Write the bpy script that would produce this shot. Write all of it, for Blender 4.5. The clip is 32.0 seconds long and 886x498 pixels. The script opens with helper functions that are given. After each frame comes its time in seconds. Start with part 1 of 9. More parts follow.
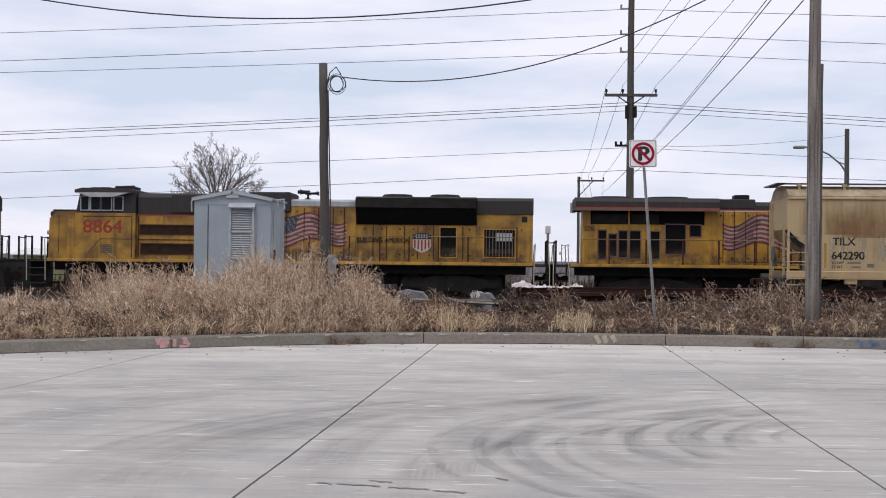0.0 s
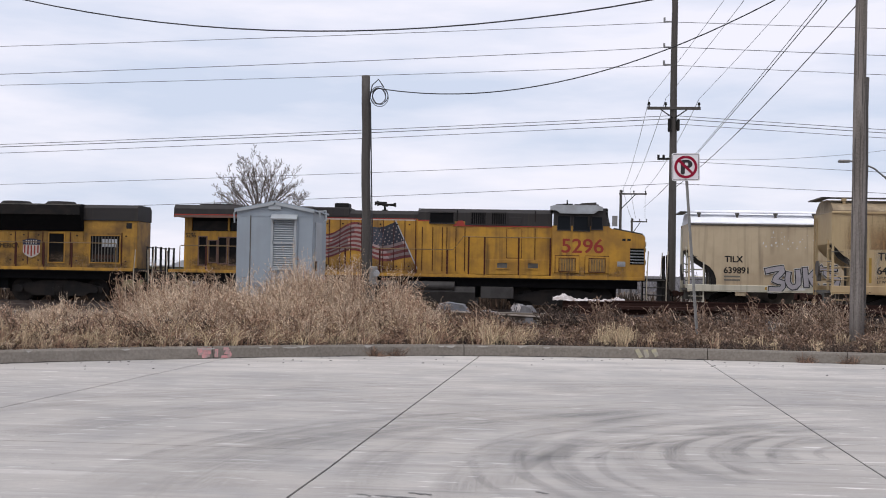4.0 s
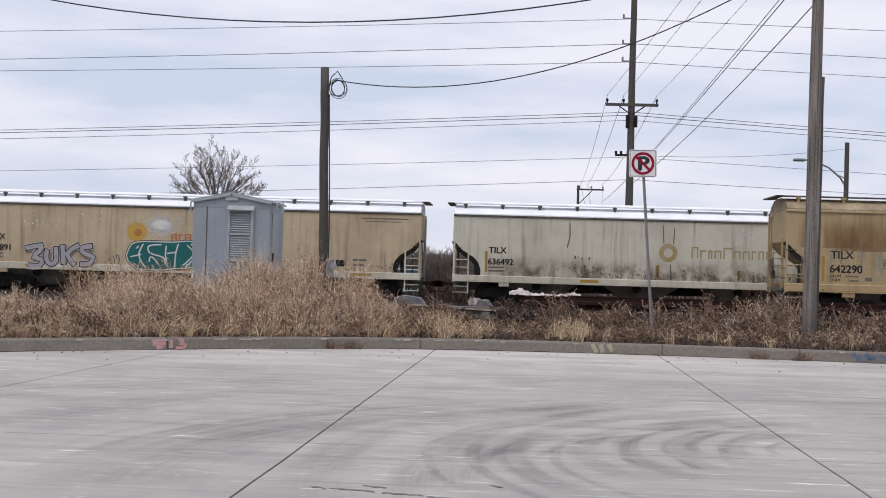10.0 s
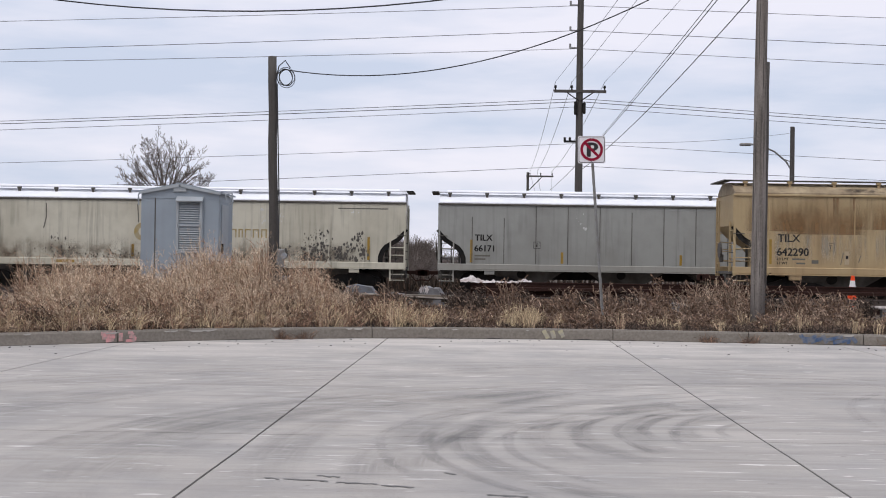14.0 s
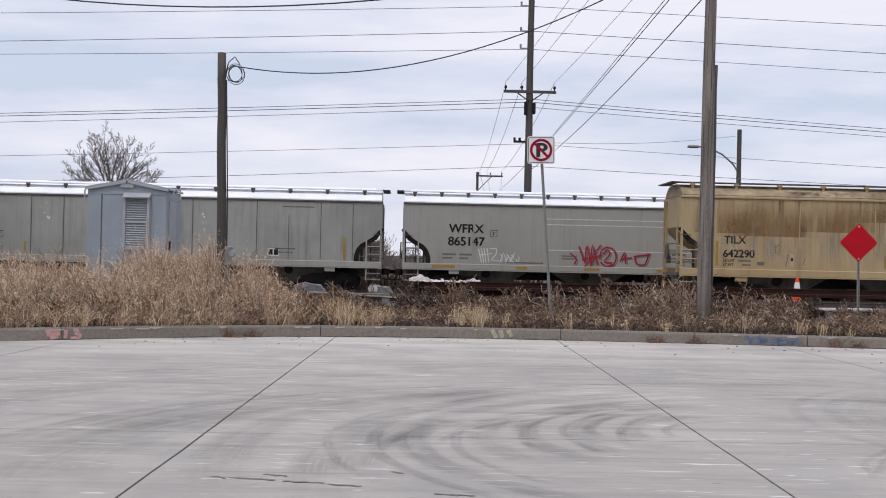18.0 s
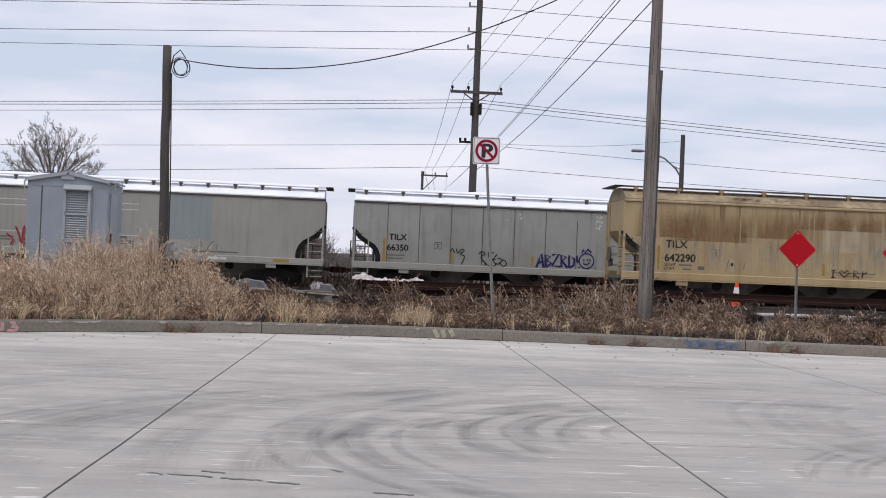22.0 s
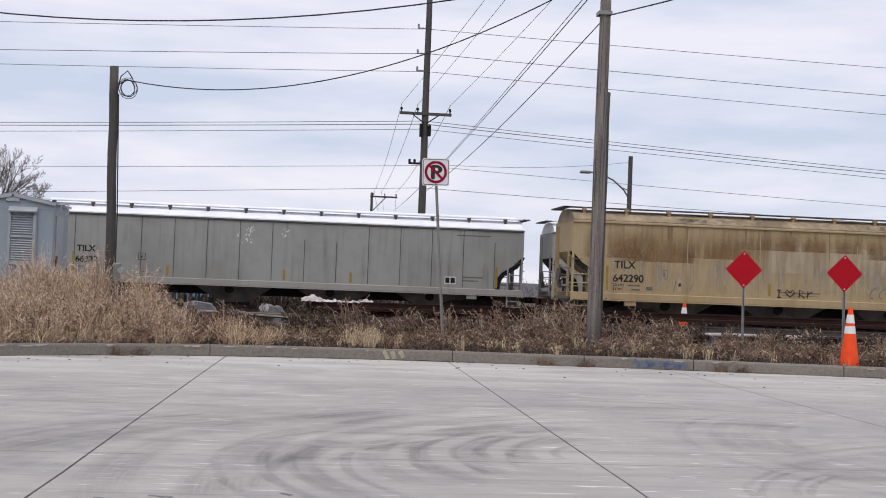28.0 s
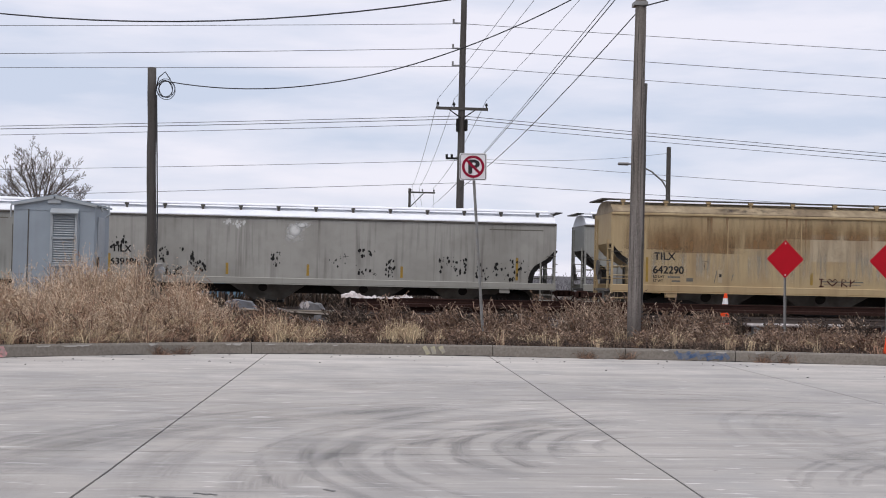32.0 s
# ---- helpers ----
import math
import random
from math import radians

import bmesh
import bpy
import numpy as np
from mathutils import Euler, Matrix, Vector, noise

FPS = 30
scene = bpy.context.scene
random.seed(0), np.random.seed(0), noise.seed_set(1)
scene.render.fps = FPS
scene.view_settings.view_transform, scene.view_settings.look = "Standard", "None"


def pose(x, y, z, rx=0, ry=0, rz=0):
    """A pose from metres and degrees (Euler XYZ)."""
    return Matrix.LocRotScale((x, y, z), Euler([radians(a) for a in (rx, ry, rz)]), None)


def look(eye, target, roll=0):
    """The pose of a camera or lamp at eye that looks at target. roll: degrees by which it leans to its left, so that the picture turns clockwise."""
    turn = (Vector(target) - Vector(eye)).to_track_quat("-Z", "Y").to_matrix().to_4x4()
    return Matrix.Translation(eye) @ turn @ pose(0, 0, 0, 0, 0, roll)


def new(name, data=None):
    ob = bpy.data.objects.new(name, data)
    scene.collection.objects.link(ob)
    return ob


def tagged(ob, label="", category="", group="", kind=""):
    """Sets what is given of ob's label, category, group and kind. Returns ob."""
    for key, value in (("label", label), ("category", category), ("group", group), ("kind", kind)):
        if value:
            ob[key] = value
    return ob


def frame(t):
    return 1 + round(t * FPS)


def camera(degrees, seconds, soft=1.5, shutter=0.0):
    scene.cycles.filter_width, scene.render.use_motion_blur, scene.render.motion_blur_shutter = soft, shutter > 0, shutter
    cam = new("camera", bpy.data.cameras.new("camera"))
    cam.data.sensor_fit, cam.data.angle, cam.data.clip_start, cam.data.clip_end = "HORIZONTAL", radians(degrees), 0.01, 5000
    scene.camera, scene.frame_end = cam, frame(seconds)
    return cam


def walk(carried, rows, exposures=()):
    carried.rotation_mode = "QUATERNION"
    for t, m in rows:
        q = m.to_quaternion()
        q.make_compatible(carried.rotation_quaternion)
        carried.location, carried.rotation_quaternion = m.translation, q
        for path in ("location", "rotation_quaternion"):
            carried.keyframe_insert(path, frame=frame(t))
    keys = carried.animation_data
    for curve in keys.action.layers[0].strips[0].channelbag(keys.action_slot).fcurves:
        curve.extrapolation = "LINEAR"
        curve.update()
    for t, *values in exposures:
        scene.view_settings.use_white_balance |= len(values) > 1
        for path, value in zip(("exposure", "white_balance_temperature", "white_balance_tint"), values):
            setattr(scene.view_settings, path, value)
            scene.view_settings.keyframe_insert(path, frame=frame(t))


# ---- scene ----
cam = camera(37.5, 32.0, soft=1.0)
EYE = 1.6
PATH = [
    (0.0, pose(0, 0, EYE, 90.771, -0.633, 2.984)),
    (0.5, pose(0, 0, EYE, 90.736, -0.649, 3.242)),
    (1.0, pose(0, 0, EYE, 90.758, -0.741, 3.446)),
    (1.5, pose(0, 0, EYE, 90.807, -0.763, 3.682)),
    (2.0, pose(0, 0, EYE, 90.892, -0.862, 3.966)),
    (2.5, pose(0, 0, EYE, 91.003, -0.893, 4.231)),
    (3.0, pose(0, 0, EYE, 91.125, -0.911, 4.489)),
    (3.5, pose(0, 0, EYE, 91.216, -0.931, 4.691)),
    (5.5, pose(0, 0, EYE, 91.433, -1.537, 4.688)),
    (6.0, pose(0, 0, EYE, 91.461, -2.022, 4.219)),
    (6.5, pose(0, 0, EYE, 91.499, -2.440, 3.656)),
    (7.0, pose(0, 0, EYE, 91.504, -2.593, 3.347)),
    (7.5, pose(0, 0, EYE, 91.483, -2.510, 3.299)),
    (8.0, pose(0, 0, EYE, 91.411, -2.249, 3.462)),
    (8.5, pose(0, 0, EYE, 91.334, -1.982, 3.570)),
    (9.0, pose(0, 0, EYE, 91.239, -1.842, 3.484)),
    (9.5, pose(0, 0, EYE, 91.131, -1.722, 3.211)),
    (10.0, pose(0, 0, EYE, 91.043, -1.669, 2.896)),
    (10.5, pose(0, 0, EYE, 90.972, -1.628, 2.617)),
    (11.0, pose(0, 0, EYE, 90.958, -1.555, 2.383)),
    (11.5, pose(0, 0, EYE, 90.974, -1.496, 2.202)),
    (12.0, pose(0, 0, EYE, 90.991, -1.415, 2.052)),
    (12.5, pose(0, 0, EYE, 90.971, -1.284, 1.861)),
    (13.0, pose(0, 0, EYE, 90.903, -1.081, 1.618)),
    (13.5, pose(0, 0, EYE, 90.735, -0.903, 1.197)),
    (14.0, pose(0, 0, EYE, 90.573, -0.848, 0.745)),
    (14.5, pose(0, 0, EYE, 90.462, -0.802, 0.295)),
    (16.5, pose(0, 0, EYE, 90.323, -0.959, -0.564)),
    (17.0, pose(0, 0, EYE, 90.318, -0.936, -0.738)),
    (17.5, pose(0, 0, EYE, 90.392, -1.082, -1.060)),
    (18.0, pose(0, 0, EYE, 90.571, -1.293, -1.492)),
    (18.5, pose(0, 0, EYE, 90.801, -1.609, -2.098)),
    (19.0, pose(0, 0, EYE, 90.973, -1.891, -2.668)),
    (19.5, pose(0, 0, EYE, 91.010, -2.166, -3.119)),
    (20.0, pose(0, 0, EYE, 90.942, -2.293, -3.393)),
    (20.5, pose(0, 0, EYE, 90.785, -2.385, -3.591)),
    (21.0, pose(0, 0, EYE, 90.646, -2.412, -3.695)),
    (21.5, pose(0, 0, EYE, 90.588, -2.389, -3.815)),
    (22.0, pose(0, 0, EYE, 90.614, -2.371, -3.979)),
    (22.5, pose(0, 0, EYE, 90.736, -2.378, -4.156)),
    (23.0, pose(0, 0, EYE, 90.911, -2.386, -4.416)),
    (23.5, pose(0, 0, EYE, 91.073, -2.401, -4.709)),
    (24.0, pose(0, 0, EYE, 91.193, -2.447, -5.053)),
    (24.5, pose(0, 0, EYE, 91.277, -2.476, -5.392)),
    (25.0, pose(0, 0, EYE, 91.322, -2.532, -5.660)),
    (25.5, pose(0, 0, EYE, 91.353, -2.583, -5.841)),
    (27.5, pose(0, 0, EYE, 91.584, -2.440, -6.068)),
    (28.0, pose(0, 0, EYE, 91.633, -2.165, -6.191)),
    (28.5, pose(0, 0, EYE, 91.656, -1.997, -6.273)),
    (29.0, pose(0, 0, EYE, 91.653, -1.825, -6.225)),
    (29.5, pose(0, 0, EYE, 91.642, -1.716, -6.028)),
    (30.0, pose(0, 0, EYE, 91.610, -1.550, -5.659)),
    (30.5, pose(0, 0, EYE, 91.607, -1.316, -5.277)),
    (31.0, pose(0, 0, EYE, 91.560, -1.180, -4.937)),
    (31.5, pose(0, 0, EYE, 91.459, -1.152, -4.674)),
    (32.0, pose(0, 0, EYE, 91.357, -1.246, -4.467)),
]
walk(cam, PATH, [(0.0, 0.08), (4.0, 0.08), (8.0, 0.0), (32.0, 0.0)])

RAIL = 0.25            # rail top of the main track
TRACK_Y = 58.9         # centre line of the main track
SIDING_Y = 49.1        # centre line of the siding
SIDING_Z = 0.30


PACE_T = [0.0, 3.5, 5.5, 7.0, 27.5, 28.0, 29.0, 30.0, 31.0, 32.0]
PACE = [0.42, 0.42, 0.06, 0.0, 0.12, 0.17, 0.15, 0.08, 0.0, 0.03]
VIEW_OFFSET = {6.0: 0.1, 18.0: 0.16, 20.0: 0.18, 25.0: 0.18}      # offsets that fit the train to its place in the camera's view


def travel(t):
    """How far the train has gone along x after t seconds."""
    far = -4.86762 * t - 0.0127559 * t ** 2 - 0.00021557 * t ** 3 + 5.5792e-6 * t ** 4
    return far + float(np.interp(t, PACE_T, PACE)) + VIEW_OFFSET.get(round(t, 2), 0.0)


# ---- world and light ----
world = bpy.data.worlds.new("overcast_sky")
scene.world = world
world.use_nodes = True
wn, wl = world.node_tree.nodes, world.node_tree.links
wn.clear()
w_out = wn.new("ShaderNodeOutputWorld")
w_bg = wn.new("ShaderNodeBackground")
w_sky = wn.new("ShaderNodeTexSky")
w_sky.sky_type = "NISHITA"
w_sky.sun_disc = False
w_sky.sun_elevation, w_sky.sun_rotation = radians(62), radians(205)
w_sky.air_density, w_sky.dust_density = 1.0, 2.0
w_co = wn.new("ShaderNodeTexCoord")
w_map = wn.new("ShaderNodeMapping")
w_map.inputs["Scale"].default_value = (1.3, 1.3, 6.5)
w_map.inputs["Location"].default_value = (0.35, 0.2, 0.4)
w_n1 = wn.new("ShaderNodeTexNoise")
w_n1.inputs["Scale"].default_value, w_n1.inputs["Detail"].default_value = 2.6, 7.0
w_n1.inputs["Roughness"].default_value = 0.52
w_ramp = wn.new("ShaderNodeValToRGB")
w_ramp.color_ramp.elements[0].position, w_ramp.color_ramp.elements[1].position = 0.36, 0.58
w_ramp.color_ramp.elements[0].color = (6.45, 7.1, 8.7, 1)
w_ramp.color_ramp.elements[1].color = (9.25, 9.1, 10.15, 1)
w_mix = wn.new("ShaderNodeMix")
w_mix.data_type = "RGBA"
w_mix.inputs[0].default_value = 0.9
wl.new(w_co.outputs["Generated"], w_map.inputs["Vector"])
wl.new(w_map.outputs["Vector"], w_n1.inputs["Vector"])
wl.new(w_n1.outputs["Fac"], w_ramp.inputs["Fac"])
wl.new(w_sky.outputs["Color"], w_mix.inputs[6])
wl.new(w_ramp.outputs["Color"], w_mix.inputs[7])
wl.new(w_mix.outputs[2], w_bg.inputs["Color"])
w_bg.inputs["Strength"].default_value = 0.1
wl.new(w_bg.outputs[0], w_out.inputs["Surface"])

sun = new("sun", bpy.data.lights.new("sun", "SUN"))
sun.data.energy, sun.data.angle, sun.data.color = 1.4, radians(30), (1.0, 0.96, 0.92)
sun.matrix_world = look((-9, -19, 40), (0, 0, 0))
scene.view_settings.exposure = 0.0


# ---- shapes ----
class Shape:
    """Vertices and faces of one mesh, with a material slot for each face."""

    def __init__(self):
        self.v, self.f, self.m, self.slot = [], [], [], 0

    def add(self, verts, faces):
        n = len(self.v)
        self.v += [tuple(p) for p in verts]
        self.f += [tuple(n + i for i in f) for f in faces]
        self.m += [self.slot] * len(faces)
        return self

    def box(self, x0, x1, y0, y1, z0, z1, c=0.0):
        if x0 > x1: x0, x1 = x1, x0
        if y0 > y1: y0, y1 = y1, y0
        if z0 > z1: z0, z1 = z1, z0
        if c <= 0:
            v = [(x, y, z) for x in (x0, x1) for y in (y0, y1) for z in (z0, z1)]
            return self.add(v, [(0, 1, 3, 2), (4, 6, 7, 5), (0, 4, 5, 1), (2, 3, 7, 6), (0, 2, 6, 4), (1, 5, 7, 3)])
        c = min(c, (x1 - x0) * 0.4, (y1 - y0) * 0.4, (z1 - z0) * 0.4)
        lo, hi = (x0, y0, z0), (x1, y1, z1)
        v, idx = [], {}
        for s in [(a, b, d) for a in (0, 1) for b in (0, 1) for d in (0, 1)]:
            for ax in range(3):
                p = []
                for k in range(3):
                    e = hi[k] if s[k] else lo[k]
                    p.append(e if k == ax else e + (-c if s[k] else c))
                idx[s, ax] = len(v)
                v.append(p)
        f = []
        for ax in range(3):
            o = [k for k in range(3) if k != ax]
            for e in (0, 1):
                q = []
                for a, b in ((0, 0), (1, 0), (1, 1), (0, 1)):
                    s = [0, 0, 0]
                    s[ax], s[o[0]], s[o[1]] = e, a, b
                    q.append(idx[tuple(s), ax])
                f.append(q)
            for a in (0, 1):
                for b in (0, 1):
                    s0, s1 = [0, 0, 0], [0, 0, 0]
                    s0[o[0]] = s1[o[0]] = a
                    s0[o[1]] = s1[o[1]] = b
                    s0[ax], s1[ax] = 0, 1
                    f.append((idx[tuple(s0), o[0]], idx[tuple(s1), o[0]], idx[tuple(s1), o[1]], idx[tuple(s0), o[1]]))
        for s in [(a, b, d) for a in (0, 1) for b in (0, 1) for d in (0, 1)]:
            f.append((idx[s, 0], idx[s, 1], idx[s, 2]))
        return self.add(v, f)

    def cyl(self, p0, p1, r0, r1=None, n=10, caps=True):
        r1 = r0 if r1 is None else r1
        p0, p1 = Vector(p0), Vector(p1)
        d = (p1 - p0).normalized()
        a = d.orthogonal().normalized()
        b = d.cross(a)
        v = []
        for p, r in ((p0, r0), (p1, r1)):
            v += [p + (a * math.cos(i * math.tau / n) + b * math.sin(i * math.tau / n)) * r for i in range(n)]
        f = [(i, (i + 1) % n, n + (i + 1) % n, n + i) for i in range(n)]
        if caps:
            f += [tuple(range(n))[::-1], tuple(range(n, 2 * n))]
        return self.add(v, f)

    def tube(self, pts, r, n=6):
        """A bar bent along points, with mitred joints."""
        pts = [Vector(p) for p in pts]
        rr = r if isinstance(r, (list, tuple)) else [r] * len(pts)
        v, f, a = [], [], None
        for k, p in enumerate(pts):
            d = (pts[min(k + 1, len(pts) - 1)] - pts[max(k - 1, 0)]).normalized()
            a = d.orthogonal().normalized() if a is None else (a - d * a.dot(d)).normalized()
            b = d.cross(a)
            v += [p + (a * math.cos(i * math.tau / n) + b * math.sin(i * math.tau / n)) * rr[k] for i in range(n)]
        for k in range(len(pts) - 1):
            f += [(k * n + i, k * n + (i + 1) % n, (k + 1) * n + (i + 1) % n, (k + 1) * n + i) for i in range(n)]
        f += [tuple(range(n))[::-1], tuple(range((len(pts) - 1) * n, len(pts) * n))]
        return self.add(v, f)

    def prism(self, poly, lo, hi, axis="y"):
        """A polygon drawn in the other two axes, drawn out from lo to hi."""
        def at(a, b, c):
            return {"y": (a, c, b), "x": (c, a, b), "z": (a, b, c)}[axis]
        n = len(poly)
        v = [at(a, b, lo) for a, b in poly] + [at(a, b, hi) for a, b in poly]
        f = [(i, (i + 1) % n, n + (i + 1) % n, n + i) for i in range(n)]
        return self.add(v, f + [tuple(range(n))[::-1], tuple(range(n, 2 * n))])

    def sheet(self, line, t, y0, y1):
        """A plate that follows a line in x and z, t thick, from y0 to y1."""
        up = []
        for k, (x, z) in enumerate(line):
            q, p = line[min(k + 1, len(line) - 1)], line[max(k - 1, 0)]
            d = Vector((q[0] - p[0], q[1] - p[1])).normalized()
            up.append((x - d.y * t, z + d.x * t))
        n = len(line)
        v = [(x, y, z) for y in (y0, y1) for x, z in line + up]
        f = []
        for k in range(n - 1):
            a, b, c, d = k, k + 1, n + k + 1, n + k
            f += [(a, b, c, d), (2 * n + a, 2 * n + d, 2 * n + c, 2 * n + b), (a, 2 * n + a, 2 * n + b, b), (d, c, 2 * n + c, 2 * n + d)]
        return self.add(v, f + [(0, n, 3 * n, 2 * n), (n - 1, 3 * n - 1, 4 * n - 1, 2 * n - 1)])

    def ribbon(self, pts, w, y):
        """A flat painted stroke in x and z, w wide, on the plane y."""
        pts = [Vector(p) for p in pts]
        v, f = [], []
        for k, p in enumerate(pts):
            d = (pts[min(k + 1, len(pts) - 1)] - pts[max(k - 1, 0)]).normalized()
            n = Vector((-d.y, d.x)) * w / 2
            v += [(p.x - n.x, y, p.y - n.y), (p.x + n.x, y, p.y + n.y)]
            y -= 0.00012
        f = [(2 * k, 2 * k + 2, 2 * k + 3, 2 * k + 1) for k in range(len(pts) - 1)]
        return self.add(v, f)

    def flat(self, poly, y):
        return self.add([(x, y, z) for x, z in poly], [tuple(range(len(poly)))])


def mesh_of(name, shape, mats):
    me = bpy.data.meshes.new(name)
    me.from_pydata(shape.v, [], shape.f)
    for m in (mats if isinstance(mats, (list, tuple)) else [mats]):
        me.materials.append(m)
    if isinstance(mats, (list, tuple)) and len(mats) > 1:
        me.polygons.foreach_set("material_index", shape.m)
    if len(shape.f) < 6000:
        bm = bmesh.new()
        bm.from_mesh(me)
        bmesh.ops.recalc_face_normals(bm, faces=bm.faces)
        bm.to_mesh(me)
        bm.free()
    me.update()
    return me


def part(name, shape, mats, parent=None, label="", at=None, smooth=False):
    me = shape if isinstance(shape, bpy.types.Mesh) else mesh_of(name, shape, mats)
    ob = new(name, me)
    if smooth:
        me.polygons.foreach_set("use_smooth", [True] * len(me.polygons))
    ob.parent = parent
    if at is not None:
        ob.location = at
    if label:
        tagged(ob, label)
    return ob


def thing(name, m, label, category, group="", kind=""):
    ob = new(name)
    ob.empty_display_size = 0.3
    ob.matrix_basis = m
    return tagged(ob, label, category, group, kind)


def letters(text, height, mat, parent, x, z, y, label="", squeeze=1.0, name="lettering", shear=0.0, bold=0.028):
    """Flat painted letters on a side that faces -y; x is the left edge, z the foot."""
    cu = bpy.data.curves.new("letters", "FONT")
    cu.body, cu.size, cu.shear = text, height / 0.69, shear
    ob = bpy.data.objects.new("letters", cu)
    scene.collection.objects.link(ob)
    bpy.context.view_layer.update()
    me = bpy.data.meshes.new_from_object(ob.evaluated_get(bpy.context.evaluated_depsgraph_get()))
    bpy.data.objects.remove(ob)
    bpy.data.curves.remove(cu)
    if bold:
        bm = bmesh.new()
        for k, (dx, dz) in enumerate(((0, 0), (-bold, 0), (bold, 0), (0, bold * 0.7), (0, -bold * 0.7))):
            other = me.copy()
            other.transform(Matrix.Translation((dx * height, dz * height, 0.0004 * k)))
            bm.from_mesh(other)
            bpy.data.meshes.remove(other)
        bm.to_mesh(me)
        bm.free()
    me.transform(Matrix.Translation((x, y, z)) @ Matrix.Rotation(radians(90), 4, "X") @ Matrix.Diagonal((squeeze, 1, 1, 1)))
    me.materials.clear()
    me.materials.append(mat)
    return tagged(part(name, me, None, parent, label), kind="stuff")


# ---- materials ----
def material(name, base, rough=0.6, metal=0.0, dirt=None, amount=0.4, scale=2.0, stretch=(1, 1, 1), grain=0.0, grain_scale=40.0,
             bump=0.0, bump_scale=20.0, per="", streaks=0.0, streak_colour=(0.1, 0.08, 0.06), spec=0.4, low=0.42, high=0.62):
    """A painted or natural surface: base colour, patches of dirt, streaks that run down, fine grain and relief."""
    mat = bpy.data.materials.new(name)
    mat.use_nodes = True
    n, l = mat.node_tree.nodes, mat.node_tree.links
    b = n["Principled BSDF"]
    b.inputs["Roughness"].default_value, b.inputs["Metallic"].default_value = rough, metal
    b.inputs["Specular IOR Level"].default_value = spec
    co = n.new("ShaderNodeTexCoord").outputs["Object"]

    def noise_at(s, stretch=(1, 1, 1), detail=6.0, shift=0.0):
        mp = n.new("ShaderNodeMapping")
        mp.inputs["Scale"].default_value = stretch
        mp.inputs["Location"].default_value = (shift, shift * 0.7, shift * 0.3)
        l.new(co, mp.inputs["Vector"])
        t = n.new("ShaderNodeTexNoise")
        t.inputs["Scale"].default_value, t.inputs["Detail"].default_value = s, detail
        l.new(mp.outputs["Vector"], t.inputs["Vector"])
        return t.outputs["Fac"]

    def ramp(fac, a, c):
        r = n.new("ShaderNodeMapRange")
        r.inputs["From Min"].default_value, r.inputs["From Max"].default_value = a, c
        l.new(fac, r.inputs["Value"])
        return r.outputs["Result"]

    def scaled(v, k):
        m = n.new("ShaderNodeMath")
        m.operation = "MULTIPLY"
        m.inputs[1].default_value = k
        l.new(v, m.inputs[0])
        return m.outputs[0]

    def mixed(fac, a, c, mode="MIX"):
        m = n.new("ShaderNodeMix")
        m.data_type, m.blend_type = "RGBA", mode
        for sock, val in ((0, fac), (6, a), (7, c)):
            if isinstance(val, bpy.types.NodeSocket):
                l.new(val, m.inputs[sock])
            else:
                m.inputs[sock].default_value = val if sock == 0 else (*val, 1)
        return m.outputs[2]

    colour = mixed(0.0, base, base)
    if per:
        if per == "island":
            rnd = n.new("ShaderNodeNewGeometry").outputs["Random Per Island"]
        else:
            rnd = n.new("ShaderNodeObjectInfo").outputs["Random"]
        low_k, high_k = (0.5, 1.5) if per == "island" else (0.8, 1.15)
        colour = mixed(rnd, tuple(c * low_k for c in base), tuple(min(1, c * high_k) for c in base))
    if dirt:
        colour = mixed(scaled(ramp(noise_at(scale, stretch), low, high), amount), colour, dirt)
        colour = mixed(scaled(ramp(noise_at(scale * 5.3, stretch, 4.0, 3.1), 0.45, 0.75), amount * 0.5), colour, dirt)
    if streaks:
        run = n.new("ShaderNodeMath")
        run.operation = "MULTIPLY"
        l.new(ramp(noise_at(2.2, (2.2, 2.2, 0.10), 8.0, 1.7), 0.5, 0.72), run.inputs[0])
        l.new(ramp(noise_at(0.9, (1, 1, 0.6), 4.0, 5.0), 0.35, 0.65), run.inputs[1])
        colour = mixed(scaled(run.outputs[0], streaks), colour, streak_colour)
    if grain:
        g = noise_at(grain_scale, (1, 1, 1), 3.0, 9.0)
        colour = mixed(grain, colour, mixed(ramp(g, 0.3, 0.7), tuple(c * 0.55 for c in base), tuple(min(1, c * 1.3) for c in base)))
    l.new(colour, b.inputs["Base Color"])
    if bump:
        bp = n.new("ShaderNodeBump")
        bp.inputs["Strength"].default_value, bp.inputs["Distance"].default_value = bump, 0.02
        l.new(noise_at(bump_scale, (1, 1, 1), 5.0, 2.0), bp.inputs["Height"])
        l.new(bp.outputs["Normal"], b.inputs["Normal"])
    return mat


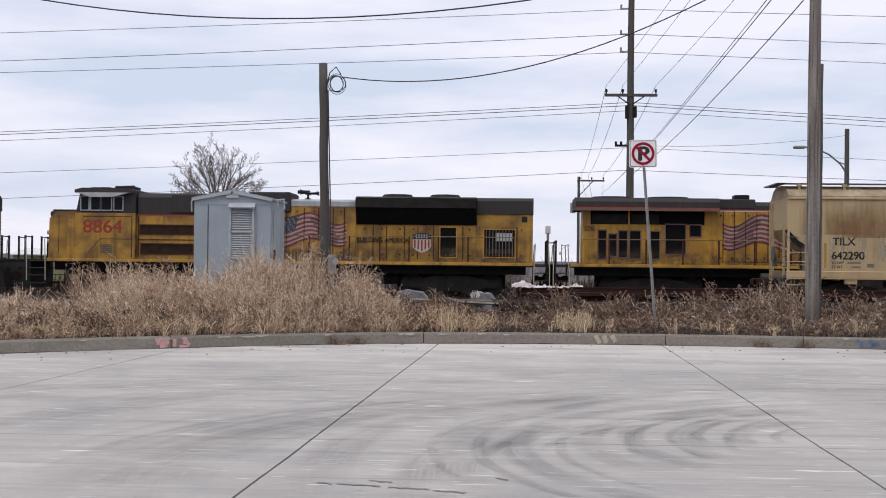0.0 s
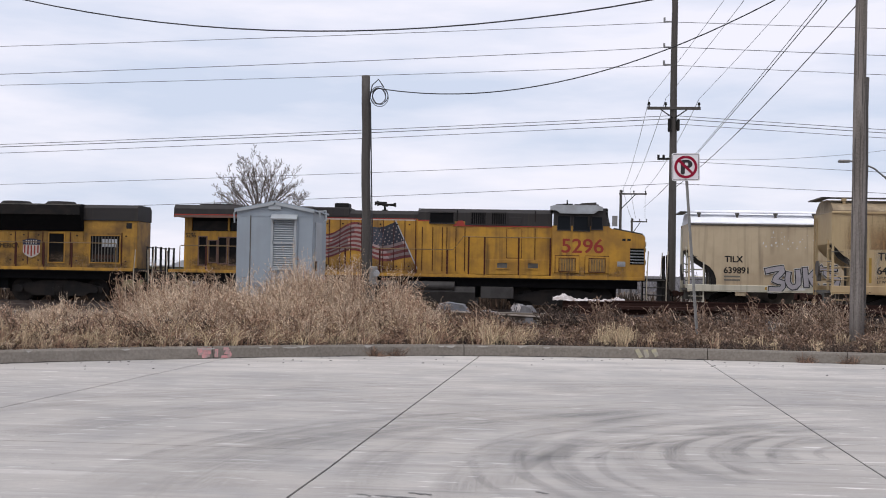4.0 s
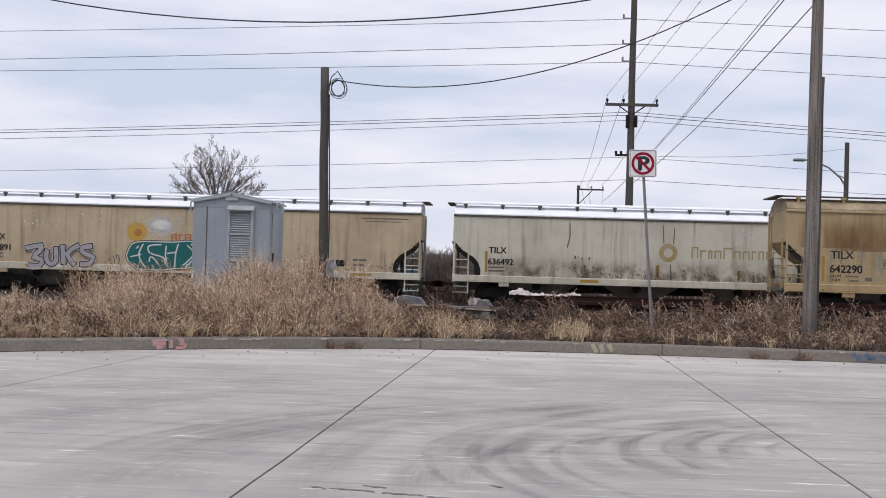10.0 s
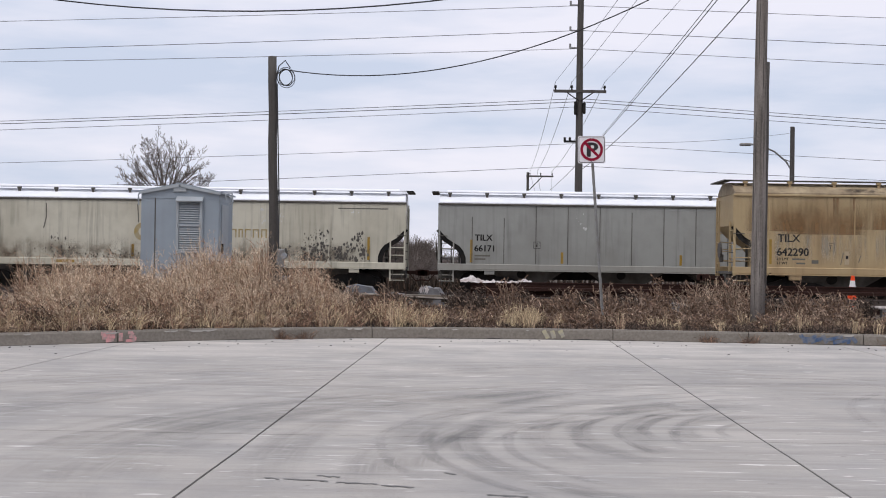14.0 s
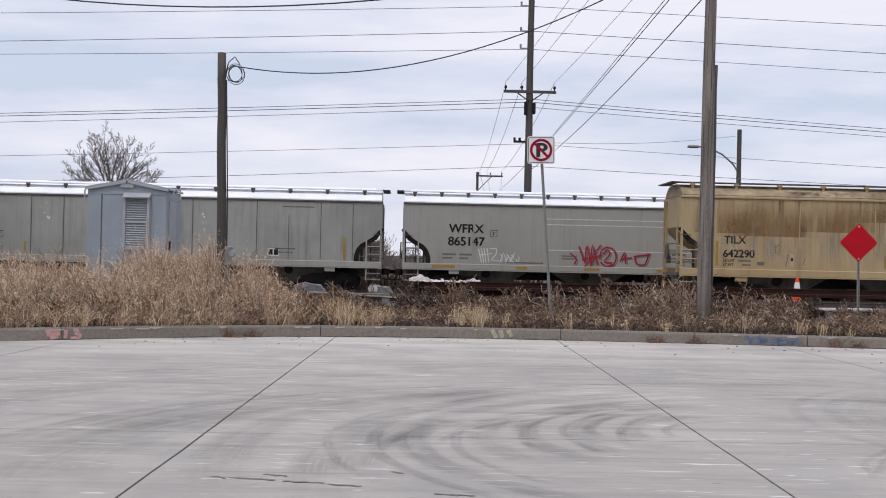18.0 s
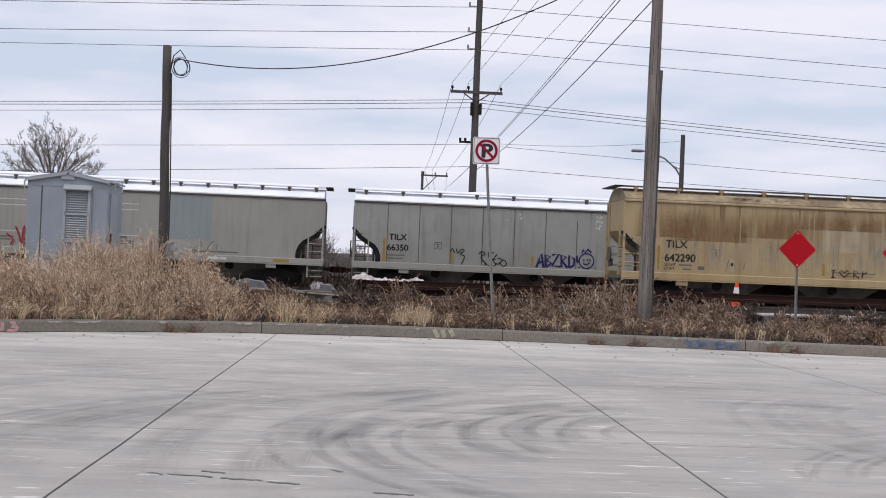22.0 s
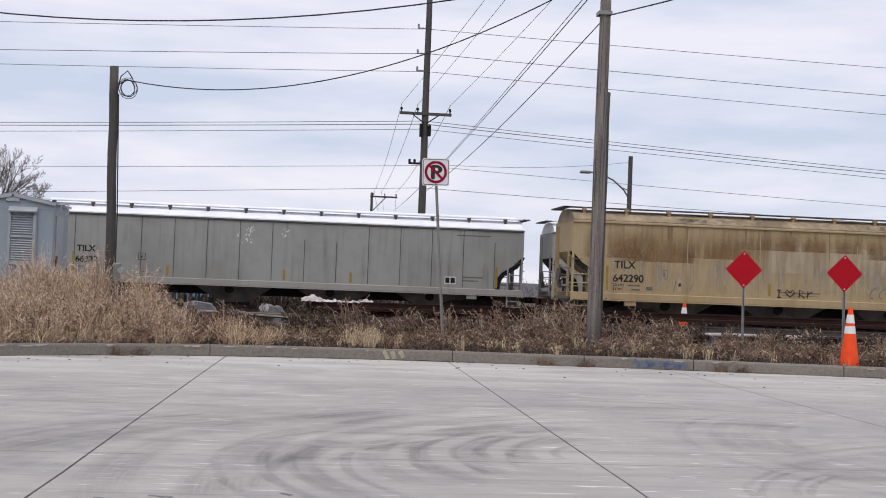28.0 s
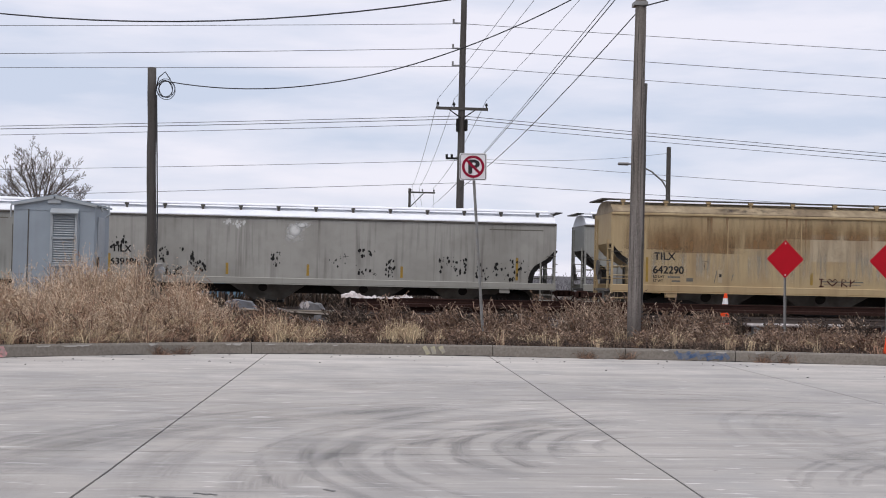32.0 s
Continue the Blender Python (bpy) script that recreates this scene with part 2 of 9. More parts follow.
GRIME = (0.07, 0.055, 0.045)
RUST = (0.16, 0.06, 0.025)
M = {
    "yellow": material("armour_yellow_paint", (0.47, 0.245, 0.024), 0.55, dirt=(0.16, 0.08, 0.024), amount=0.55, scale=0.9, streaks=0.75, streak_colour=(0.06, 0.035, 0.02), bump=0.05),
    "yellow_old": material("grimy_yellow_paint", (0.385, 0.205, 0.028), 0.6, dirt=(0.09, 0.05, 0.02), amount=0.75, scale=0.9, streaks=0.85, streak_colour=(0.05, 0.03, 0.018), bump=0.05),
    "loco_grey": material("harbour_grey_paint", (0.036, 0.033, 0.033), 0.7, spec=0.2, dirt=(0.035, 0.032, 0.03), amount=0.5, scale=1.0, streaks=0.3, bump=0.05),
    "pale_grey": material("pale_grey_paint", (0.36, 0.38, 0.40), 0.55, dirt=(0.18, 0.17, 0.16), amount=0.4, scale=2.0, streaks=0.3),
    "black": material("black_iron", (0.009, 0.0085, 0.0085), 0.7, spec=0.2, dirt=(0.03, 0.022, 0.017), amount=0.4, scale=3.0, bump=0.1),
    "near_black": material("near_black_matt", (0.005, 0.005, 0.006), 0.85, spec=0.1, dirt=(0.012, 0.011, 0.010), amount=0.3, scale=4.0),
    "red": material("red_line_paint", (0.34, 0.035, 0.02), 0.5, dirt=(0.12, 0.03, 0.02), amount=0.4, scale=3.0),
    "number_red": material("number_red_paint", (0.25, 0.022, 0.012), 0.5, dirt=(0.2, 0.06, 0.02), amount=0.3, scale=4.0),
    "rail_dull": material("grimy_handrail_paint", (0.21, 0.135, 0.05), 0.6, dirt=(0.08, 0.05, 0.03), amount=0.6, scale=4.0),
    "bracket": material("grey_walkway_steel", (0.4, 0.4, 0.41), 0.6, dirt=(0.25, 0.24, 0.23), amount=0.5, scale=4.0),
    "shield_blue": material("shield_blue_paint", (0.012, 0.018, 0.045), 0.6, dirt=(0.03, 0.032, 0.045), amount=0.3, scale=3.0),
    "shield_white": material("shield_white_paint", (0.5, 0.46, 0.42), 0.6, dirt=(0.34, 0.27, 0.2), amount=0.35, scale=4.0),
    "bluish_rubble": material("blue_grey_rubble", (0.17, 0.18, 0.205), 0.8, dirt=(0.12, 0.11, 0.10), amount=0.7, scale=3.0, bump=0.3),
    "flag_red": material("faded_flag_red", (0.155, 0.022, 0.024), 0.6, dirt=(0.2, 0.1, 0.07), amount=0.35, scale=3.0),
    "flag_white": material("faded_flag_white", (0.31, 0.235, 0.225), 0.6, dirt=(0.25, 0.18, 0.15), amount=0.35, scale=3.0),
    "flag_blue": material("faded_flag_blue", (0.03, 0.036, 0.055), 0.6, dirt=(0.07, 0.07, 0.075), amount=0.35, scale=3.0),
    # darker copies of the flag colours, for fold shading put into the paint
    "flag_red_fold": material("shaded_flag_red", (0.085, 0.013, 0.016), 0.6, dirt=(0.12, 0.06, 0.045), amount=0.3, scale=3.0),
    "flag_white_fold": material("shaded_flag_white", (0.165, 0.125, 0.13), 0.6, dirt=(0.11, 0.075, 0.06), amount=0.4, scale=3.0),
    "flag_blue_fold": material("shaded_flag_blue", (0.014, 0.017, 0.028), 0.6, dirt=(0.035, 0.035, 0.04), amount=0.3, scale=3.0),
    "intake_brown": material("dusty_brown_intake", (0.032, 0.02, 0.014), 0.85, spec=0.1, dirt=(0.012, 0.009, 0.008), amount=0.6, scale=4.0),
    "lip_brown": material("brown_roof_lip", (0.15, 0.085, 0.065), 0.7, dirt=(0.09, 0.06, 0.05), amount=0.5, scale=2.0),
    "ring_red": material("crimson_sign_ink", (0.25, 0.006, 0.028), 0.5, spec=0.15, dirt=(0.18, 0.006, 0.022), amount=0.3, scale=5.0),
    "glass": material("dark_cab_glass", (0.01, 0.012, 0.015), 0.2, spec=0.07),
    "chrome": material("worn_rail_white", (0.42, 0.38, 0.30), 0.5, dirt=(0.2, 0.14, 0.08), amount=0.4, scale=5.0),
    "beige": material("tan_hopper_paint", (0.50, 0.405, 0.27), 0.6, dirt=(0.33, 0.25, 0.16), amount=0.5, scale=0.45, streaks=0.75, streak_colour=(0.09, 0.065, 0.045), bump=0.06, bump_scale=3.0),
    "cream": material("pale_cream_hopper_paint", (0.57, 0.54, 0.44), 0.6, dirt=(0.38, 0.35, 0.27), amount=0.5, scale=0.5, streaks=0.8, streak_colour=(0.11, 0.10, 0.075), bump=0.06, bump_scale=3.0),
    "grey": material("grey_hopper_paint", (0.315, 0.318, 0.295), 0.6, dirt=(0.205, 0.2, 0.18), amount=0.5, scale=0.4, streaks=0.6, streak_colour=(0.09, 0.085, 0.075), bump=0.06, bump_scale=3.0),
    "warm_grey": material("weathered_grey_hopper_paint", (0.345, 0.335, 0.305), 0.6, dirt=(0.225, 0.215, 0.19), amount=0.6, scale=0.45, streaks=0.9, streak_colour=(0.09, 0.08, 0.07), bump=0.06, bump_scale=3.0),
    "light_grey": material("light_grey_hopper_paint", (0.325, 0.317, 0.285), 0.55, dirt=(0.25, 0.24, 0.21), amount=0.4, scale=0.4, streaks=0.4, streak_colour=(0.13, 0.12, 0.10), bump=0.05, bump_scale=3.0),
    "rusty_tan": material("rust_stained_tan_paint", (0.43, 0.325, 0.18), 0.65, dirt=(0.32, 0.205, 0.10), amount=0.45, scale=0.55, low=0.46, high=0.66, streaks=0.45, streak_colour=(0.085, 0.055, 0.032), bump=0.08, bump_scale=3.0),
    "rusty_roof": material("grimy_tan_roof_paint", (0.40, 0.315, 0.20), 0.7, dirt=(0.13, 0.09, 0.055), amount=0.7, scale=1.1, streaks=0.6, streak_colour=(0.06, 0.04, 0.03), bump=0.1, bump_scale=3.0),
    "patch_tan": material("fresh_tan_patch", (0.47, 0.38, 0.255), 0.6, dirt=(0.30, 0.21, 0.12), amount=0.4, scale=1.0, streaks=0.5, streak_colour=(0.2, 0.12, 0.06)),
    "under": material("grimy_underbody_paint", (0.135, 0.13, 0.118), 0.8, spec=0.2, dirt=(0.045, 0.04, 0.036), amount=0.65, scale=1.2, streaks=0.5, bump=0.1),
    "white_roof": material("bright_white_roof", (0.86, 0.87, 0.90), 0.7, dirt=(0.66, 0.68, 0.72), amount=0.35, scale=1.2, bump=0.25, bump_scale=3.0),
    "dark_trim": material("dark_seam", (0.075, 0.07, 0.062), 0.7, dirt=(0.15, 0.13, 0.11), amount=0.4, scale=2.0),
    "text_black": material("stencil_black", (0.012, 0.012, 0.012), 0.6, spec=0.2, dirt=(0.06, 0.05, 0.04), amount=0.2, scale=9.0),
    "text_faint": material("faded_stencil", (0.13, 0.12, 0.10), 0.6),
    "reflect": material("yellow_reflective_tape", (0.34, 0.21, 0.03), 0.4, dirt=(0.2, 0.13, 0.04), amount=0.4, scale=6.0),
    "tape_white": material("white_reflective_tape", (0.55, 0.55, 0.53), 0.4),
    "orange_text": material("faded_orange_paint", (0.44, 0.135, 0.03), 0.6, dirt=(0.36, 0.25, 0.14), amount=0.4, scale=2.0),
    "olive_text": material("faded_ochre_paint", (0.34, 0.25, 0.09), 0.6, dirt=(0.36, 0.33, 0.25), amount=0.5, scale=2.0),
    "sun_yellow": material("faded_yellow_paint", (0.52, 0.32, 0.05), 0.6, dirt=(0.38, 0.28, 0.15), amount=0.4, scale=2.0),
    "teal": material("teal_spray_paint", (0.005, 0.12, 0.115), 0.5, dirt=(0.01, 0.08, 0.08), amount=0.3, scale=3.0),
    "spray_black": material("black_spray_paint", (0.012, 0.012, 0.014), 0.5),
    "spray_grey": material("lilac_grey_spray_paint", (0.36, 0.34, 0.36), 0.5, dirt=(0.2, 0.19, 0.21), amount=0.3, scale=3.0),
    "spray_white": material("white_spray_paint", (0.62, 0.62, 0.60), 0.5, dirt=(0.4, 0.4, 0.38), amount=0.4, scale=6.0),
    "spray_red": material("crimson_spray_paint", (0.30, 0.012, 0.03), 0.5),
    "spray_blue": material("violet_blue_spray_paint", (0.022, 0.016, 0.10), 0.5),
    "concrete": None,
    "steel": material("galvanised_steel", (0.28, 0.28, 0.275), 0.5, 0.6, dirt=(0.2, 0.17, 0.14), amount=0.4, scale=6.0, bump=0.05),
    "sign_white": material("white_sign_sheeting", (0.72, 0.70, 0.72), 0.45, dirt=(0.55, 0.5, 0.5), amount=0.25, scale=5.0),
    "sign_red": material("red_sign_sheeting", (0.42, 0.004, 0.014), 0.5, spec=0.15, dirt=(0.33, 0.004, 0.012), amount=0.3, scale=4.0),
    "sign_dark": material("black_sign_ink", (0.015, 0.012, 0.014), 0.5),
    "cone": material("orange_cone_rubber", (0.90, 0.085, 0.018), 0.6, spec=0.2, dirt=(0.55, 0.06, 0.02), amount=0.3, scale=6.0),
    "band": material("white_cone_band", (0.75, 0.73, 0.72), 0.4, dirt=(0.5, 0.48, 0.46), amount=0.25, scale=8.0),
    "shed": material("pale_blue_grey_metal", (0.29, 0.335, 0.375), 0.5, dirt=(0.21, 0.24, 0.27), amount=0.35, scale=0.9, streaks=0.3, streak_colour=(0.2, 0.2, 0.2), bump=0.05, bump_scale=4.0),
    "shed_pale": material("pale_louvre_metal", (0.36, 0.39, 0.41), 0.5, dirt=(0.25, 0.26, 0.27), amount=0.3, scale=3.0),
    "pole": material("weathered_pole_wood", (0.085, 0.077, 0.07), 0.85, dirt=(0.055, 0.047, 0.04), amount=0.8, scale=4.0, stretch=(3, 3, 0.15), grain=0.4, grain_scale=30, bump=0.4, bump_scale=14),
    "pole_grey": material("silvered_pole_wood", (0.25, 0.222, 0.2), 0.85, dirt=(0.085, 0.07, 0.058), amount=0.95, scale=3.0, stretch=(3, 3, 0.15), grain=0.4, grain_scale=30, bump=0.4, bump_scale=14),
    "wire": material("dark_cable", (0.03, 0.03, 0.033), 0.6),
    "wire_far": material("grey_aluminium_wire", (0.12, 0.12, 0.13), 0.5),
    "timber": material("grey_timber", (0.20, 0.17, 0.14), 0.85, dirt=(0.08, 0.065, 0.05), amount=0.6, scale=3.0, bump=0.3),
    "pale_timber": material("bleached_timber", (0.42, 0.37, 0.32), 0.8, dirt=(0.25, 0.2, 0.16), amount=0.5, scale=3.0, bump=0.2),
    "rust": material("rusty_steel", (0.042, 0.022, 0.018), 0.9, spec=0.1, dirt=(0.022, 0.011, 0.009), amount=0.6, scale=2.5, grain=0.4, grain_scale=25, bump=0.2),
    "rail_head": material("dull_rail_steel", (0.10, 0.08, 0.07), 0.6, 0.3, dirt=(0.05, 0.032, 0.025), amount=0.5, scale=4.0),
    "ballast": material("grey_brown_ballast", (0.10, 0.083, 0.07), 0.95, dirt=(0.045, 0.036, 0.03), amount=0.7, scale=1.5, grain=0.8, grain_scale=22, bump=0.8, bump_scale=22),
    "plastic": material("white_plastic_sheet", (0.62, 0.58, 0.57), 0.5, dirt=(0.3, 0.24, 0.21), amount=0.75, scale=5.0, bump=0.3, bump_scale=18),
    "dull_concrete": material("grey_rubble_concrete", (0.19, 0.185, 0.19), 0.85, dirt=(0.1, 0.095, 0.09), amount=0.6, scale=3.0, bump=0.3),
    "tree_bark": material("bare_tree_bark", (0.15, 0.122, 0.106), 0.9, dirt=(0.09, 0.073, 0.062), amount=0.5, scale=2.0),
    # blue-grey base puts the distance haze into the wood's colour
    "wood_far": material("hazed_far_wood", (0.2, 0.195, 0.205), 0.95, per="island"),
    "blue_wall": material("blue_painted_wall", (0.17, 0.31, 0.43), 0.6, dirt=(0.1, 0.2, 0.28), amount=0.4, scale=0.6),
    "white_wall": material("white_metal_roof", (0.62, 0.62, 0.62), 0.6, dirt=(0.45, 0.45, 0.45), amount=0.4, scale=0.8),
    "olive_wall": material("olive_painted_wall", (0.20, 0.19, 0.10), 0.7, dirt=(0.13, 0.12, 0.07), amount=0.4, scale=0.8),
    "dead_twig": material("pale_dead_twigs", (0.36, 0.265, 0.195), 0.9, per="island"),
    "bush_brown": material("dead_bush_brown", (0.225, 0.145, 0.10), 0.9, per="island"),
    "tank_grey": material("grimy_tank_grey", (0.045, 0.042, 0.04), 0.7, dirt=(0.016, 0.014, 0.013), amount=0.5, scale=2.0),
    "repaint": material("blue_grey_repaint", (0.245, 0.285, 0.29), 0.6, dirt=(0.29, 0.295, 0.275), amount=0.6, scale=0.8, streaks=0.4),
    "tall_grass": material("dry_tan_grass", (0.465, 0.345, 0.235), 0.85, per="island"),
    "red_grass": material("dry_russet_grass", (0.30, 0.185, 0.125), 0.85, per="island"),
    "straw": material("pale_straw", (0.53, 0.42, 0.27), 0.85, per="island"),
    "brush": material("dry_brown_weeds", (0.135, 0.092, 0.07), 0.9, per="island"),
    "plume": material("pale_seed_plumes", (0.61, 0.485, 0.36), 0.9, per="island"),
    "soil": material("dry_soil", (0.075, 0.055, 0.042), 0.95, dirt=(0.15, 0.115, 0.08), amount=0.6, scale=0.4, grain=0.6, grain_scale=9, bump=0.6, bump_scale=8),
    "pink": material("pink_utility_paint", (0.60, 0.27, 0.27), 0.7, dirt=(0.33, 0.26, 0.24), amount=0.9, scale=14.0),
    "blue_paint": material("blue_utility_paint", (0.045, 0.085, 0.17), 0.7, dirt=(0.2, 0.19, 0.18), amount=0.8, scale=6.0),
    "yellow_paint": material("faded_yellow_kerb_paint", (0.36, 0.33, 0.21), 0.7, dirt=(0.27, 0.25, 0.22), amount=0.9, scale=7.0),
    "joint": material("dark_joint_filler", (0.035, 0.032, 0.03), 0.9),
    "rust_wash": material("rust_wash", (0.23, 0.135, 0.065), 0.75, dirt=(0.33, 0.24, 0.14), amount=0.6, scale=3.0),
    "seam_red": material("dark_red_seam", (0.05, 0.014, 0.010), 0.7, spec=0.2),
    "tar": material("tar_filler", (0.17, 0.165, 0.16), 0.85),
    "thicket": material("dark_thicket", (0.055, 0.042, 0.034), 0.95, per="island"),
    "litter": material("black_litter", (0.03, 0.028, 0.028), 0.8),
}


def concrete_material():
    """Worn street concrete: mottled slabs and streaks along the street."""
    mat = bpy.data.materials.new("street_concrete")
    mat.use_nodes = True
    n, l = mat.node_tree.nodes, mat.node_tree.links
    b = n["Principled BSDF"]
    b.inputs["Roughness"].default_value = 0.8
    b.inputs["Specular IOR Level"].default_value = 0.3
    pos = n.new("ShaderNodeNewGeometry").outputs["Position"]

    def math_node(op, a, c=None, d=None):
        m = n.new("ShaderNodeMath")
        m.operation = op
        for k, v in enumerate((a, c, d)):
            if v is None:
                continue
            if isinstance(v, bpy.types.NodeSocket):
                l.new(v, m.inputs[k])
            else:
                m.inputs[k].default_value = v
        return m.outputs[0]

    def noise_at(scale, stretch=(1, 1, 1), detail=6.0, rough=0.55, shift=(0, 0, 0)):
        mp = n.new("ShaderNodeMapping")
        mp.inputs["Scale"].default_value, mp.inputs["Location"].default_value = stretch, shift
        l.new(pos, mp.inputs["Vector"])
        t = n.new("ShaderNodeTexNoise")
        t.inputs["Scale"].default_value, t.inputs["Detail"].default_value, t.inputs["Roughness"].default_value = scale, detail, rough
        l.new(mp.outputs["Vector"], t.inputs["Vector"])
        return t.outputs["Fac"]

    def ramp(v, a, c, lo=0.0, hi=1.0):
        r = n.new("ShaderNodeMapRange")
        for k, x in (("From Min", a), ("From Max", c), ("To Min", lo), ("To Max", hi)):
            r.inputs[k].default_value = x
        l.new(v, r.inputs["Value"])
        return r.outputs["Result"]

    def mixed(fac, a, c):
        m = n.new("ShaderNodeMix")
        m.data_type = "RGBA"
        for sock, val in ((0, fac), (6, a), (7, c)):
            if isinstance(val, bpy.types.NodeSocket):
                l.new(val, m.inputs[sock])
            else:
                m.inputs[sock].default_value = val if sock == 0 else (*val, 1)
        return m.outputs[2]

    sep = n.new("ShaderNodeSeparateXYZ")
    l.new(pos, sep.inputs[0])
    px, py = sep.outputs[0], sep.outputs[1]
    colour = mixed(ramp(noise_at(0.35), 0.35, 0.65), (0.385, 0.356, 0.322), (0.485, 0.45, 0.41))
    # slabs differ slightly
    rnd = n.new("ShaderNodeObjectInfo").outputs["Random"]
    colour = mixed(math_node("MULTIPLY", rnd, 0.25), colour, (0.33, 0.315, 0.303))
    # cool stains and pale scrapes drawn out along the street
    colour = mixed(math_node("MULTIPLY", ramp(noise_at(1.0, (0.06, 1.9, 1), 8.0, 0.62), 0.5, 0.64), 0.42), colour, (0.235, 0.222, 0.208))
    colour = mixed(math_node("MULTIPLY", ramp(noise_at(1.0, (0.16, 2.6, 1), 8.0, 0.6, (4, 9, 0)), 0.6, 0.7), 0.45), colour, (0.58, 0.56, 0.53))
    colour = mixed(math_node("MULTIPLY", ramp(noise_at(0.55, (1, 1, 1), 5.0, 0.6, (7, 2, 0)), 0.55, 0.7), 0.4), colour, (0.285, 0.287, 0.292))
    colour = mixed(math_node("MULTIPLY", ramp(noise_at(1.0, (1.8, 9.0, 1), 3.0, 0.5, (2, 5, 0)), 0.645, 0.675), 0.95), colour, (0.7, 0.675, 0.64))
    colour = mixed(math_node("MULTIPLY", ramp(noise_at(1.0, (0.05, 3.2, 1), 7.0, 0.6, (8, 1, 0)), 0.52, 0.62), 0.15), colour, (0.5, 0.485, 0.46))
    colour = mixed(math_node("MULTIPLY", ramp(noise_at(1.1, (0.7, 1.2, 1), 9.0, 0.72, (1, 7, 2)), 0.45, 0.66), 0.62), colour, (0.285, 0.275, 0.262))
    gutter = math_node("MULTIPLY", ramp(py, 19.0, 25.0), ramp(noise_at(0.8, (0.35, 1.6, 1), 6.0, 0.6, (6, 3, 5)), 0.35, 0.6))
    colour = mixed(math_node("MULTIPLY", gutter, 0.85), colour, (0.6, 0.56, 0.51))
    # fine scratches along the street, dark and pale
    colour = mixed(math_node("MULTIPLY", ramp(noise_at(1.0, (0.3, 9.0, 1), 6.0, 0.7, (5, 2, 8)), 0.53, 0.66), 0.38), colour, (0.22, 0.21, 0.2))
    colour = mixed(math_node("MULTIPLY", ramp(noise_at(1.0, (0.5, 12.0, 1), 5.0, 0.65, (3, 8, 1)), 0.61, 0.67), 0.55), colour, (0.62, 0.6, 0.57))
    # broad cool patches worn by turning wheels
    colour = mixed(math_node("MULTIPLY", ramp(noise_at(0.5, (1, 0.6, 1), 7.0, 0.65, (9, 4, 3)), 0.48, 0.66), 0.4), colour, (0.255, 0.25, 0.248))
    colour = mixed(math_node("MULTIPLY", ramp(noise_at(30.0, (1, 1, 1), 3.0), 0.3, 0.75), 0.18), colour, (0.25, 0.238, 0.228))
    speck = ramp(noise_at(9.0, (0.6, 1.6, 1), 2.0, 0.4, (3, 3, 3)), 0.74, 0.78)
    colour = mixed(math_node("MULTIPLY", speck, 0.6), colour, (0.09, 0.085, 0.08))
    l.new(colour, b.inputs["Base Color"])
    bp = n.new("ShaderNodeBump")
    bp.inputs["Strength"].default_value, bp.inputs["Distance"].default_value = 0.45, 0.012
    l.new(noise_at(24.0, (1, 1, 1), 4.0), bp.inputs["Height"])
    l.new(bp.outputs["Normal"], b.inputs["Normal"])
    return mat


M["concrete"] = concrete_material()
M["kerb"] = material("weathered_kerb_concrete", (0.205, 0.182, 0.155), 0.85, dirt=(0.145, 0.125, 0.103), amount=0.6, scale=1.6, stretch=(1, 1, 3), grain=0.4, grain_scale=20, bump=0.3, per="object")
M["kerb_chip"] = material("fresh_concrete_chip", (0.42, 0.40, 0.37), 0.85, dirt=(0.3, 0.28, 0.25), amount=0.4, scale=9.0)


